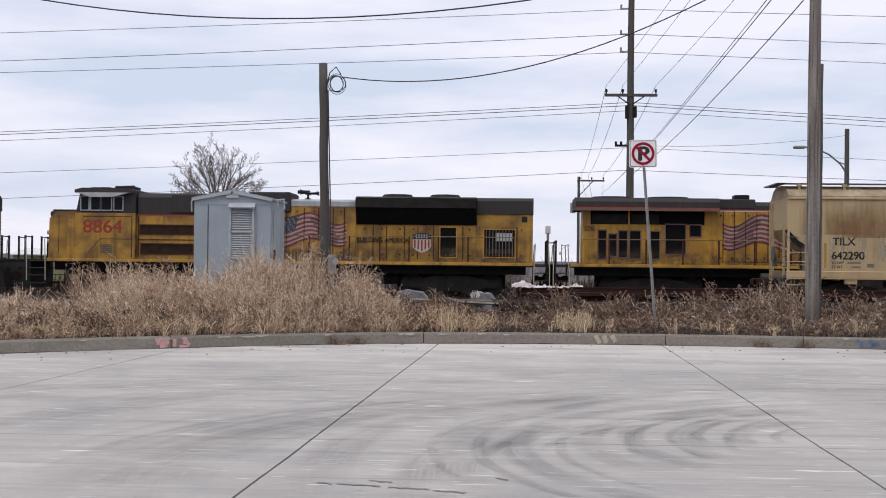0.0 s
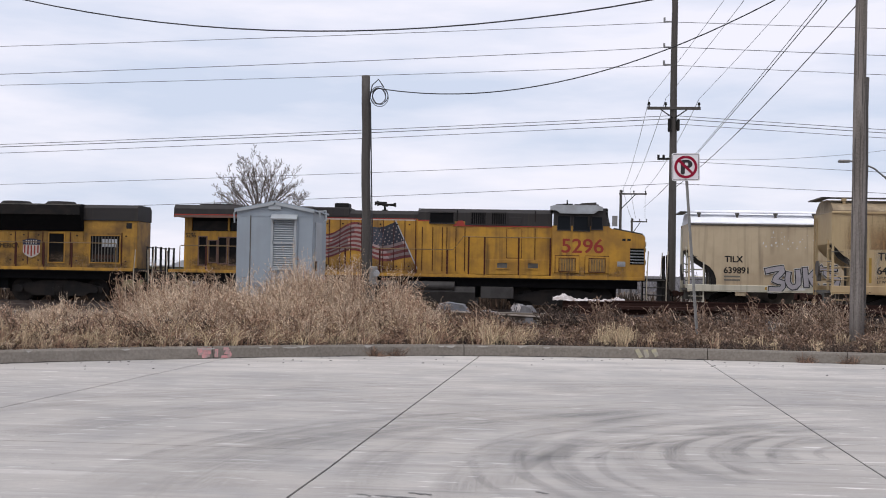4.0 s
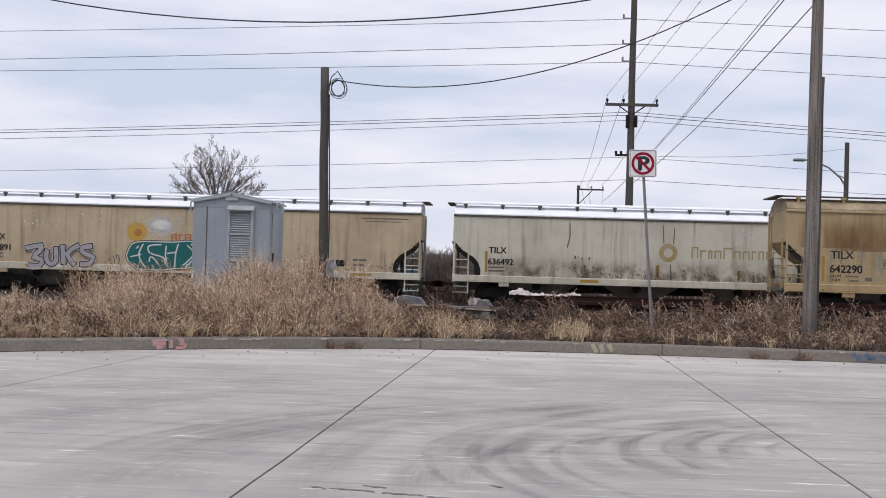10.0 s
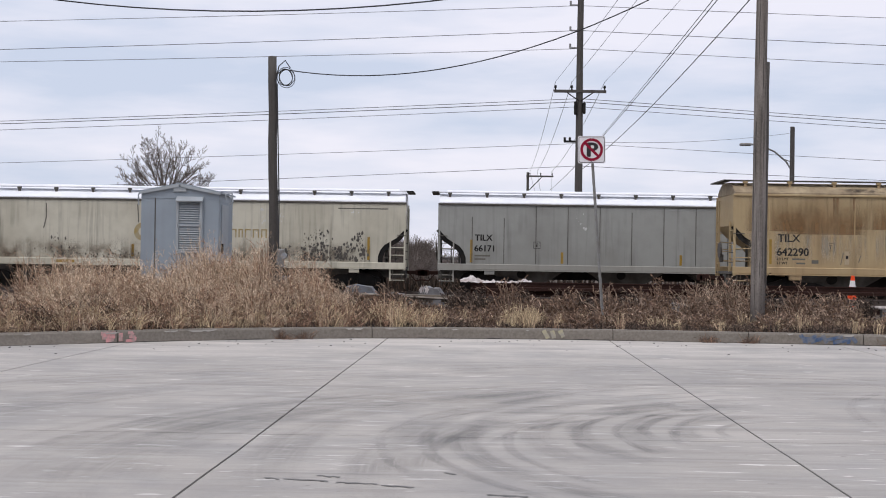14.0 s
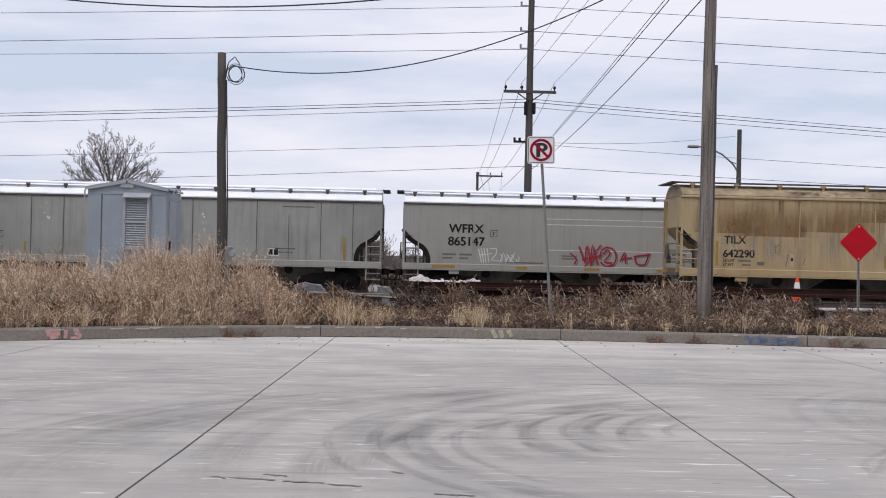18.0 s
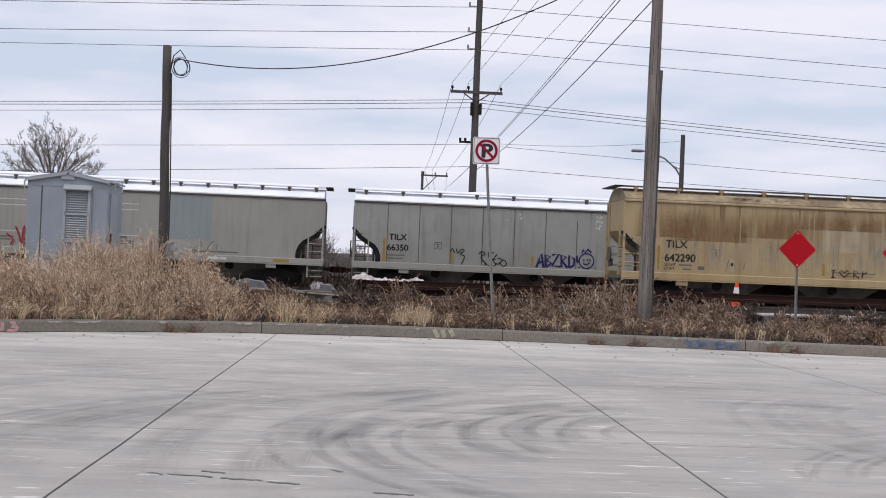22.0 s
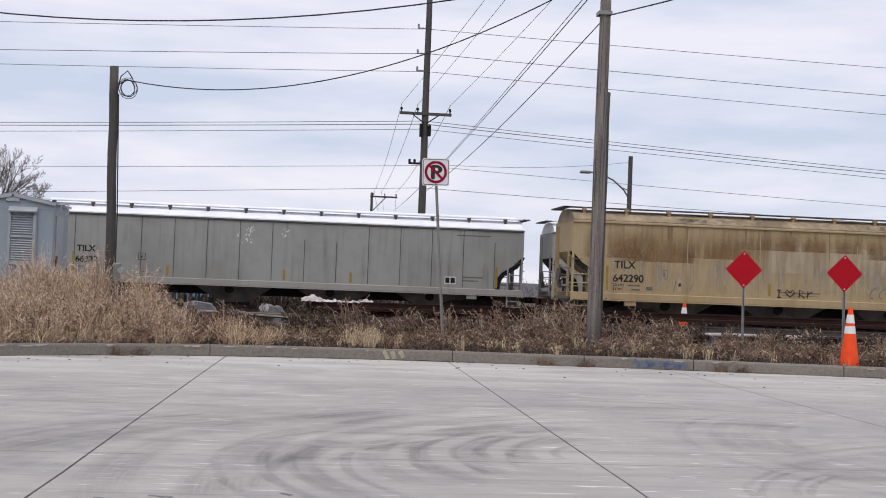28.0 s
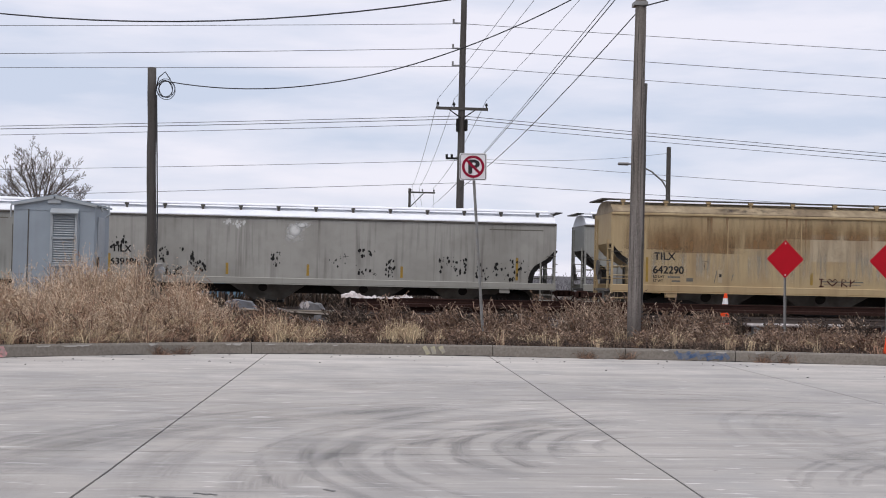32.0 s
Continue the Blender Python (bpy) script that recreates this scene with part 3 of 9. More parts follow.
def soft_stain(name, colour, alpha, scale, low=0.35, high=0.65, stretch=(1, 1, 1), fade="all"):
    """A thin wash of paint, rust, dust or painted shade that thins out in patches and towards its own rim."""
    mat = bpy.data.materials.new(name)
    mat.use_nodes = True
    n, l = mat.node_tree.nodes, mat.node_tree.links
    b = n["Principled BSDF"]
    b.inputs["Base Color"].default_value = (*colour, 1)
    b.inputs["Roughness"].default_value = 0.7
    co = n.new("ShaderNodeTexCoord")
    mp = n.new("ShaderNodeMapping")
    mp.inputs["Scale"].default_value = stretch
    t = n.new("ShaderNodeTexNoise")
    t.inputs["Scale"].default_value, t.inputs["Detail"].default_value, t.inputs["Roughness"].default_value = scale, 7.0, 0.6
    l.new(co.outputs["Object"], mp.inputs["Vector"])
    l.new(mp.outputs["Vector"], t.inputs["Vector"])
    sep = n.new("ShaderNodeSeparateXYZ")
    l.new(co.outputs["Generated"], sep.inputs[0])

    def ranged(sock, lo, hi, top=1.0):
        r = n.new("ShaderNodeMapRange")
        r.interpolation_type = "SMOOTHSTEP"
        r.inputs["From Min"].default_value, r.inputs["From Max"].default_value, r.inputs["To Max"].default_value = lo, hi, top
        l.new(sock, r.inputs["Value"])
        return r.outputs["Result"]
    out = ranged(t.outputs["Fac"], low, high, alpha)
    if fade == "round":
        off = n.new("ShaderNodeVectorMath")
        off.operation = "DISTANCE"
        flat = n.new("ShaderNodeCombineXYZ")
        l.new(sep.outputs[0], flat.inputs[0])
        l.new(sep.outputs[2], flat.inputs[2])
        l.new(flat.outputs[0], off.inputs[0])
        off.inputs[1].default_value = (0.5, 0.0, 0.5)
        m = n.new("ShaderNodeMath")
        m.operation = "MULTIPLY"
        l.new(out, m.inputs[0])
        l.new(ranged(off.outputs["Value"], 0.5, 0.12), m.inputs[1])
        l.new(m.outputs[0], b.inputs["Alpha"])
        return mat
    rims = [(0, 0.0, 0.25), (0, 1.0, 0.75)]
    if fade in ("all", "top"):
        rims.append((2, 0.0, 0.75 if fade == "top" else 0.4))
    if fade in ("all", "bottom"):
        rims.append((2, 1.0, 0.15 if fade == "bottom" else 0.6))
    for axis, lo, hi in rims:
        m = n.new("ShaderNodeMath")
        m.operation = "MULTIPLY"
        l.new(out, m.inputs[0])
        l.new(ranged(sep.outputs[axis], lo, hi), m.inputs[1])
        out = m.outputs[0]
    l.new(out, b.inputs["Alpha"])
    return mat


M["scrub_thin"] = soft_stain("thin_scrubbed_film", (0.66, 0.66, 0.64), 0.7, 3.0, fade="round")
M["scrub_thick"] = soft_stain("thick_scrubbed_film", (0.68, 0.68, 0.66), 0.95, 4.0, 0.2, 0.5, fade="round")
M["rust_soft"] = soft_stain("soft_rust_bloom", (0.27, 0.15, 0.06), 0.72, 0.9, 0.3, 0.66, (1.8, 1, 0.3), "bottom")
M["grime_shade"] = soft_stain("soft_grime_and_shade", (0.14, 0.10, 0.065), 0.25, 1.6, 0.42, 0.68, (3, 3, 0.25), "top")
M["roof_grime"] = soft_stain("soft_roof_grime", (0.06, 0.045, 0.035), 0.7, 2.4, 0.42, 0.62)
M["road_dust"] = soft_stain("road_dust_wash", (0.13, 0.085, 0.05), 0.75, 2.2, 0.3, 0.7, (1, 1, 1), "bottom")
M["pale_runs"] = soft_stain("pale_wash_runs", (0.46, 0.41, 0.32), 0.55, 1.6, 0.42, 0.66, (3, 3, 0.2))


# ---- ground, street and kerb ----
KERB = [(-22, 3.0), (-18, 10.0), (-14.5, 15.4), (-11.5, 19.3), (-8.82, 22.25), (-6.3, 24.4), (-4.0, 26.0), (-1.75, 27.0), (1.0, 27.45),
        (3.24, 27.5), (5.8, 27.35), (8.2, 27.1), (11.7, 26.6), (16.0, 25.8), (22.0, 24.2), (30.0, 21.5)]


def kerb_y(x):
    """The kerb's face, a smooth curve through its plan points."""
    if x <= KERB[0][0]:
        return KERB[0][1]
    if x >= KERB[-1][0]:
        return KERB[-1][1]
    k = max(i for i in range(len(KERB) - 1) if KERB[i][0] <= x)
    (x0, y0), (x1, y1) = KERB[k], KERB[k + 1]

    def slope(i):
        a, c = KERB[max(i - 1, 0)], KERB[min(i + 1, len(KERB) - 1)]
        return (c[1] - a[1]) / (c[0] - a[0])
    h = x1 - x0
    u = (x - x0) / h
    return (y0 * (1 + 2 * u) * (1 - u) ** 2 + slope(k) * h * u * (1 - u) ** 2 + y1 * u * u * (3 - 2 * u) + slope(k + 1) * h * u * u * (u - 1))


def ground_z(x, y):
    """Height of the soil: level with the kerb, dipping a little to the tracks."""
    if y < kerb_y(x) + 0.12 or abs(x) > 200:
        return -0.12 if y < kerb_y(x) + 0.12 and abs(x) < 29 else 0.05
    z = 0.19 + 0.06 * noise.noise((x * 0.35, y * 0.35, 0))
    if y > 40:
        z += (-0.12 - z) * min(1, (y - 40) / 4)
    return z


def build_ground():
    xs = sorted({-2500, -900, -400, -200, -120, -80, -55, -40, 40, 55, 80, 120, 200, 400, 900, 2500} | {-30 + 0.75 * i for i in range(81)})
    s = Shape()
    cols = []
    for x in xs:
        ky = kerb_y(x)
        ys = [-2500, -600, -150, -60, -25, -12, ky - 1.0, ky + 0.1, ky + 0.13]
        ys += [ky + 0.13 + (40 - ky) * (i / 16) for i in range(1, 17)]
        ys += [44, 47, 50, 53, 56, 60, 64, 70, 80, 95, 115, 140, 200, 400, 900, 2500]
        cols.append([(x, y, ground_z(x, y)) for y in ys])
    m = len(cols[0])
    for c in cols:
        s.v += c
    for i in range(len(cols) - 1):
        for j in range(m - 1):
            s.f.append((i * m + j, (i + 1) * m + j, (i + 1) * m + j + 1, i * m + j + 1))
    s.m = [0] * len(s.f)
    g = part("ground", s, M["soil"])
    tagged(g, "dry brown soil verge behind the kerb", "ground", kind="structure")


build_ground()


def build_kerb():
    kerb = thing("kerb", pose(0, 0, 0), "weathered grey concrete kerb curving along the street", "kerb", kind="structure")
    joints = [-21.5, -18.2, -15.4, -12.4, -9.55, -6.38, -1.79, 3.24, 6.05, 8.36, 11.5, 14.6, 17.6, 20.7, 23.8, 27]
    for a, b in zip(joints, joints[1:]):
        s = Shape()
        n = 7
        ring = [(-0.02, -0.25), (0.0, 0.0), (0.03, 0.19), (0.06, 0.225), (0.16, 0.232), (0.18, 0.2), (0.18, -0.25)]
        rows = []
        for i in range(n + 1):
            x = a + 0.008 + (b - a - 0.016) * i / n
            d = (kerb_y(x + 0.05) - kerb_y(x - 0.05)) / 0.1
            nx, ny = -d / math.hypot(1, d), 1 / math.hypot(1, d)
            y = kerb_y(x)
            w = 0.008 * noise.noise((x * 1.7, 4, 0))
            rows.append([(x + nx * u, y + ny * u + (w if 0.02 < z else 0), z + (w if z > 0.1 else 0)) for u, z in ring])
        k = len(ring)
        for r in rows:
            s.v += r
        for i in range(n):
            for j in range(k):
                s.f.append((i * k + j, (i + 1) * k + j, (i + 1) * k + (j + 1) % k, i * k + (j + 1) % k))
        s.f += [tuple(range(k)), tuple(range(n * k, n * k + k))[::-1]]
        s.m = [0] * len(s.f)
        part("kerb_stone", s, M["kerb"], kerb)
    # paint sprayed on the kerb: short strokes, each from one (x, z) to another
    def spray(name, mat, lab, strokes, w):
        s = Shape()
        for (xa, za), (xb, zb) in strokes:
            d = Vector((xb - xa, zb - za)).normalized() * w / 2
            n = 5
            for i in range(n):
                q = []
                for u, e in ((i / n, -1), ((i + 1) / n, -1), ((i + 1) / n, 1), (i / n, 1)):
                    k = 1 + 0.35 * noise.noise((u * 5 + xa * 9, e, zb * 7))
                    x, z = xa + (xb - xa) * u - d.y * e * k, za + (zb - za) * u + d.x * e * k
                    q.append((x, kerb_y(x) - 0.016 + z * 0.16, max(0.012, min(0.215, z))))
                s.add(q, [(0, 1, 2, 3)])
        tagged(part(name, s, M[mat], kerb, lab), kind="stuff")
    spray("paint_mark", "pink", "pink utility paint", [((-6.64, 0.17), (-6.42, 0.17)), ((-6.62, 0.1), (-6.42, 0.12)), ((-6.56, 0.04), (-6.44, 0.07))], 0.075)
    spray("paint_mark", "pink", "pink utility paint", [((-6.33, 0.18), (-6.33, 0.03)), ((-6.22, 0.18), (-6.14, 0.18)), ((-6.14, 0.18), (-6.17, 0.11)), ((-6.2, 0.11), (-6.1, 0.1)), ((-6.1, 0.1), (-6.12, 0.04)), ((-6.25, 0.035), (-6.1, 0.035))], 0.055)
    spray("paint_mark", "blue_paint", "blue utility paint", [((7.1, 0.2), (7.2, 0.04)), ((7.2, 0.04), (7.42, 0.2)), ((7.55, 0.2), (7.62, 0.03)), ((7.62, 0.1), (7.95, 0.18)), ((8.02, 0.21), (8.06, 0.03)), ((8.1, 0.2), (8.22, 0.06)), ((7.3, 0.05), (7.6, 0.16)), ((7.15, 0.12), (7.5, 0.1)), ((7.75, 0.05), (8.1, 0.12))], 0.075)
    spray("paint_mark", "yellow_paint", "faded yellow paint", [((1.78, 0.2), (1.88, 0.02)), ((1.96, 0.19), (2.0, 0.03)), ((2.12, 0.2), (2.2, 0.06))], 0.09)


build_kerb()


def build_kerb_wear():
    """Pale chips along the kerb's upper edge."""
    rng = random.Random(29)
    chips = Shape()
    for k in range(60):
        x = rng.uniform(-14, 16)
        u = rng.uniform(0.04, 0.16)
        top = 0.215 + rng.uniform(-0.02, 0.004)
        pts = [(x - u, top), (x - u * 0.3, top - rng.uniform(0.015, 0.04)), (x + u * 0.5, top - rng.uniform(0.01, 0.03)), (x + u, top + 0.004)]
        if k % 2:
            chips.add([(a, kerb_y(a) + 0.015 - 0.014, z) for a, z in pts], [(0, 1, 2, 3)])
    # thin dark line, broken in places, where kerb and street meet
    silt = Shape()
    for k in range(300):
        x = -15 + 0.11 * k
        if noise.noise((x * 0.9, 3, 1)) > -0.25:
            h0, h1 = (0.008 + 0.022 * abs(noise.noise((u, 8, 2))) for u in (x * 2.1, (x + 0.11) * 2.1))
            silt.add([(x, kerb_y(x) - 0.02, 0.004), (x + 0.115, kerb_y(x + 0.115) - 0.02, 0.004), (x + 0.115, kerb_y(x + 0.115) - 0.016, h1), (x, kerb_y(x) - 0.016, h0)], [(0, 1, 2, 3)])
    tagged(part("gutter_silt", silt, M["joint"]), "thin dark broken line at the kerb's foot", "silt", kind="stuff")
    tagged(part("kerb_chips", chips, M["kerb_chip"]), "pale chips knocked out of the kerb", "kerb wear", kind="stuff")


build_kerb_wear()


def build_street():
    street = thing("street", pose(0, 0, 0), "worn pale concrete street slabs with curved tyre scuffs", "street", kind="structure")
    bed = Shape().box(-26, 30, -14, 27.9, -0.10, -0.035)
    part("joint_bed", bed, M["joint"], street, "dark joints between the slabs")
    rowsy = [-13.5, -6.2, 2.8, 11.95, 28.2]
    for r in range(len(rowsy) - 1):
        for c in range(-6, 6):
            def edge(k, y):
                return -2.08 + 4.63 * k + 0.0222 * y + 0.012 * noise.noise((k * 3.1, y * 0.5, 0))
            y0, y1 = rowsy[r] + 0.011, rowsy[r + 1] - 0.011
            g = 0.011
            n = 8
            s = Shape()
            for i in range(n + 1):
                y = y0 + (y1 - y0) * i / n
                s.v += [(edge(c, y) + g, y, 0.0), (edge(c + 1, y) - g, y, 0.0), (edge(c, y) + g, y, -0.06), (edge(c + 1, y) - g, y, -0.06)]
            for i in range(n):
                a, b = i * 4, i * 4 + 4
                s.f += [(a, a + 1, b + 1, b), (a, b, b + 2, a + 2), (a + 1, a + 3, b + 3, b + 1)]
            s.f += [(0, 2, 3, 1), (n * 4, n * 4 + 1, n * 4 + 3, n * 4 + 2)]
            s.m = [0] * len(s.f)
            part("slab", s, M["concrete"], street)
    return street


def scuff_material():
    """Rubber left by turning tyres: thin, patchy and soft at the rims of each band."""
    mat = bpy.data.materials.new("tyre_rubber_scuff")
    mat.use_nodes = True
    n, l = mat.node_tree.nodes, mat.node_tree.links
    b = n["Principled BSDF"]
    b.inputs["Base Color"].default_value = (0.135, 0.132, 0.134, 1)
    b.inputs["Roughness"].default_value = 0.8
    uv = n.new("ShaderNodeUVMap")
    uv.uv_map = "UVMap"
    sep = n.new("ShaderNodeSeparateXYZ")
    l.new(uv.outputs[0], sep.inputs[0])
    pos = n.new("ShaderNodeNewGeometry").outputs["Position"]

    def ranged(sock, lo, hi, a=0.0, top=1.0):
        r = n.new("ShaderNodeMapRange")
        r.interpolation_type = "SMOOTHSTEP"
        for k, x in (("From Min", lo), ("From Max", hi), ("To Min", a), ("To Max", top)):
            r.inputs[k].default_value = x
        l.new(sock, r.inputs["Value"])
        return r.outputs["Result"]

    def times(a, c):
        m = n.new("ShaderNodeMath")
        m.operation = "MULTIPLY"
        l.new(a, m.inputs[0])
        l.new(c, m.inputs[1])
        return m.outputs[0]

    def patchy(scale, detail, vec):
        t = n.new("ShaderNodeTexNoise")
        t.inputs["Scale"].default_value, t.inputs["Detail"].default_value, t.inputs["Roughness"].default_value = scale, detail, 0.62
        l.new(vec, t.inputs["Vector"])
        return t.outputs["Fac"]
    # ribs run along the band: a noise stretched along u
    mp = n.new("ShaderNodeMapping")
    mp.inputs["Scale"].default_value = (0.5, 13.0, 1.0)
    l.new(uv.outputs[0], mp.inputs["Vector"])
    out = times(ranged(sep.outputs[1], 0.0, 0.3), ranged(sep.outputs[1], 1.0, 0.7))
    out = times(out, ranged(patchy(0.9, 8.0, pos), 0.34, 0.60, 0.12))
    out = times(out, ranged(patchy(1.0, 3.0, mp.outputs["Vector"]), 0.34, 0.62, 0.35))
    strength = n.new("ShaderNodeVertexColor")
    strength.layer_name = "wear"
    out = times(out, strength.outputs["Color"])
    l.new(out, b.inputs["Alpha"])
    return mat


def build_tyre_marks(street):
    """Arcs of rubber left by vehicles that turned on the street: centre, radius, from and to angle, width, strength."""
    arcs = [(3.1, 10.3, 5.9, 200, 128, 0.5, 0.5), (4.44, 10.28, 6.82, 190, 112, 0.42, 0.48), (6.45, 10.8, 7.93, 194, 118, 0.5, 0.55),
            (8.31, 10.34, 9.0, 196, 130, 0.42, 0.62), (6.85, 10.32, 7.19, 192, 122, 0.36, 0.66), (3.43, 11.06, 3.52, 184, 92, 0.3, 0.62),
            (4.25, 11.66, 4.17, 226, 150, 0.32, 0.75), (4.46, 11.96, 3.73, 206, 118, 0.30, 0.75), (4.43, 12.23, 3.29, 212, 110, 0.27, 0.75),
            (5.56, 11.92, 3.91, 196, 120, 0.30, 0.7)]
    arcs += [(3.73, 12.47, 1.58, 200, 105, 0.3, 0.6), (4.9, 12.66, 5.29, 165, 70, 0.34, 0.5), (4.87, 12.18, 3.85, 150, 62, 0.3, 0.6),
             (5.2, 9.89, 8.37, 188, 124, 0.6, 0.42), (3.08, 10.64, 10.1, 165, 84, 0.4, 0.42), (3.81, 10.58, 9.02, 178, 92, 0.5, 0.4),
             (9.82, 7.64, 6.7, 142, 104, 0.34, 0.55), (10.2, 13.2, 5.2, 250, 128, 0.5, 0.45), (2.0, 15.5, 4.5, 120, 20, 0.4, 0.35)]
    for cx, cy, r, a0, a1, w, amt in list(arcs):
        arcs += [(cx + 0.05, cy, r + 0.42, a0 - 6, a1 + 8, w * 0.45, amt), (cx, cy - 0.04, r - 0.36, a0 - 9, a1 + 3, w * 0.35, amt * 0.9), (cx, cy, r + 0.78, a0 - 14, a1 - 4, w * 0.3, amt * 0.7)]
    arcs += [(6.8, 9.52, 3.22 - 0.13 * k, 172 - 2 * k, 131, 0.085, 1.0) for k in range(5)]
    # side bands left out so that few transparent arcs overlap
    dropped = {19, 20, 22, 23, 25, 26, 27, 28, 29, 30, 31, 32, 33, 34, 40, 42, 43, 45, 46, 48, 51, 52, 56, 78}
    arcs = [a for k, a in enumerate(arcs) if k not in dropped]
    mat = scuff_material()
    for k, (cx, cy, r, a0, a1, w, amt) in enumerate(arcs):
        n = 40
        s, uvs, wear = Shape(), [], []
        for i in range(n + 1):
            u = i / n
            a = radians(a0 + (a1 - a0) * u)
            q = r + 0.05 * noise.noise((u * 4, k, 0))
            s.v += [(cx + math.cos(a) * (q + e * w * 0.62), cy + math.sin(a) * (q + e * w * 0.62), 0.002 + 0.00012 * k) for e in (-1, 1)]
        for i in range(n):
            s.f.append((2 * i, 2 * i + 1, 2 * i + 3, 2 * i + 2))
            for u, v in ((i, 0), (i, 1), (i + 1, 1), (i + 1, 0)):
                uvs += [u * abs(a1 - a0) * radians(1) * r / n, v]
                fade = min(1.0, u / 5, (n - u) / 8)
                wear += [amt * (0.34 if w > 0.09 else 0.22) * fade] * 3 + [1.0]
        me = bpy.data.meshes.new("tyre_mark")
        me.from_pydata(s.v, [], s.f)
        me.uv_layers.new(name="UVMap").data.foreach_set("uv", uvs)
        me.color_attributes.new("wear", "FLOAT_COLOR", "CORNER").data.foreach_set("color", wear)
        me.materials.append(mat)
        me.update()
        part("tyre_mark", me, None, street, "curved dark tyre scuff")


def build_tar_marks():
    """Short dark tar dashes and scrapes on the slabs."""
    rng = random.Random(17)
    spots = [(-1.1, 9.5, 0.17), (-0.72, 9.4, 0.15), (-0.42, 9.3, 0.12), (-0.95, 9.68, 0.09), (0.35, 9.0, 0.14), (-0.05, 9.9, 0.05), (-1.35, 9.55, 0.06)]
    s = Shape()
    for x, y, w in spots:
        n = 7
        top = [(x - w + 2 * w * i / n, y + 0.03 * rng.random() + 0.01 - 0.05 * i / n) for i in range(n + 1)]
        bot = [(a, b - 0.02 - 0.04 * rng.random()) for a, b in top][::-1]
        s.add([(a, b, 0.004) for a, b in top + bot], [tuple(range(2 * n + 2))])
    tagged(part("tar_marks", s, M["tar"]), "short dark tar dashes on the concrete", "tar marks", kind="stuff")


build_tyre_marks(build_street())
build_tar_marks()


# ---- rolling stock ----
MOVING = []      # (thing, x at the start)
WHEELS = []      # (wheelset, radius)


def wheelset_mesh(r):
    s = Shape()
    s.cyl((0, -0.9, 0), (0, 0.9, 0), 0.08, n=8)
    for y in (-0.78, 0.78):
        e = 1 if y > 0 else -1
        s.cyl((0, y - 0.065, 0), (0, y + 0.065, 0), r, n=22)
        s.cyl((0, y - 0.075 * e, 0), (0, y - 0.11 * e, 0), r + 0.028, n=22)
        for k in range(5):
            a = k * math.tau / 5
            s.box(math.cos(a) * r * 0.55 - 0.05, math.cos(a) * r * 0.55 + 0.05, y + 0.05 * e, y + 0.085 * e, math.sin(a) * r * 0.55 - 0.05, math.sin(a) * r * 0.55 + 0.05)
    return mesh_of("wheelset", s, M["black"])


WHEEL_SMALL, WHEEL_LARGE = wheelset_mesh(0.46), wheelset_mesh(0.53)


def bogie(parent, x, offsets, large, moving):
    """A truck with side frames, springs and its wheelsets."""
    r = 0.53 if large else 0.46
    s = Shape()
    reach = max(offsets)
    for y in (-1.02, 1.02):
        prof = [(-reach - 0.35, r + 0.12), (-reach - 0.3, r - 0.12), (-reach + 0.3, r - 0.12), (-reach + 0.55, r - 0.28), (reach - 0.55, r - 0.28),
                (reach - 0.3, r - 0.12), (reach + 0.3, r - 0.12), (reach + 0.35, r + 0.12), (reach * 0.4, r + 0.42), (-reach * 0.4, r + 0.42)]
        s.prism(prof, y - 0.07, y + 0.07)
        for o in offsets:
            s.cyl((o, y - 0.16, r), (o, y + 0.16, r), 0.14, n=12)
        for dx in (-0.16, 0, 0.16):
            s.cyl((dx, y - 0.09, r - 0.26), (dx, y - 0.09, r + 0.12), 0.07, n=8)
    s.box(-0.22, 0.22, -1.1, 1.1, r + 0.05, r + 0.32, 0.02)
    b = part("bogie", s, M["black"], parent, at=(x, 0, 0))
    for o in offsets:
        w = part("wheelset", WHEEL_LARGE if large else WHEEL_SMALL, None, b, at=(o, 0, r))
        if moving:
            WHEELS.append((w, r))
    return b


def coupler(parent, x, side):
    s = Shape()
    s.box(x, x + side * 0.75, -0.08, 0.08, 0.78, 0.94, 0.02)
    s.box(x + side * 0.55, x + side * 0.95, -0.17, 0.13, 0.72, 1.0, 0.04)
    s.box(x + side * 0.8, x + side * 1.02, -0.17, -0.02, 0.74, 0.98, 0.03)
    s.tube([(x + side * 0.1, -0.45, 0.85), (x + side * 0.4, -0.42, 0.5), (x + side * 0.85, -0.3, 0.55)], 0.03)
    part("coupler", s, M["rust"], parent)


def ladder(parent, x0, x1, y, z0, z1, mat, rungs):
    lad = part("ladder", Shape().box(x0, x0 + 0.05, y - 0.03, y + 0.03, z0, z1).box(x1 - 0.05, x1, y - 0.03, y + 0.03, z0, z1), mat, parent)
    for k in range(rungs):
        z = z0 + 0.12 + (z1 - z0 - 0.25) * k / (rungs - 1)
        part("rung", Shape().cyl((x0, y - 0.02, z), (x1, y - 0.02, z), 0.016, n=6), mat, lad)
    return lad


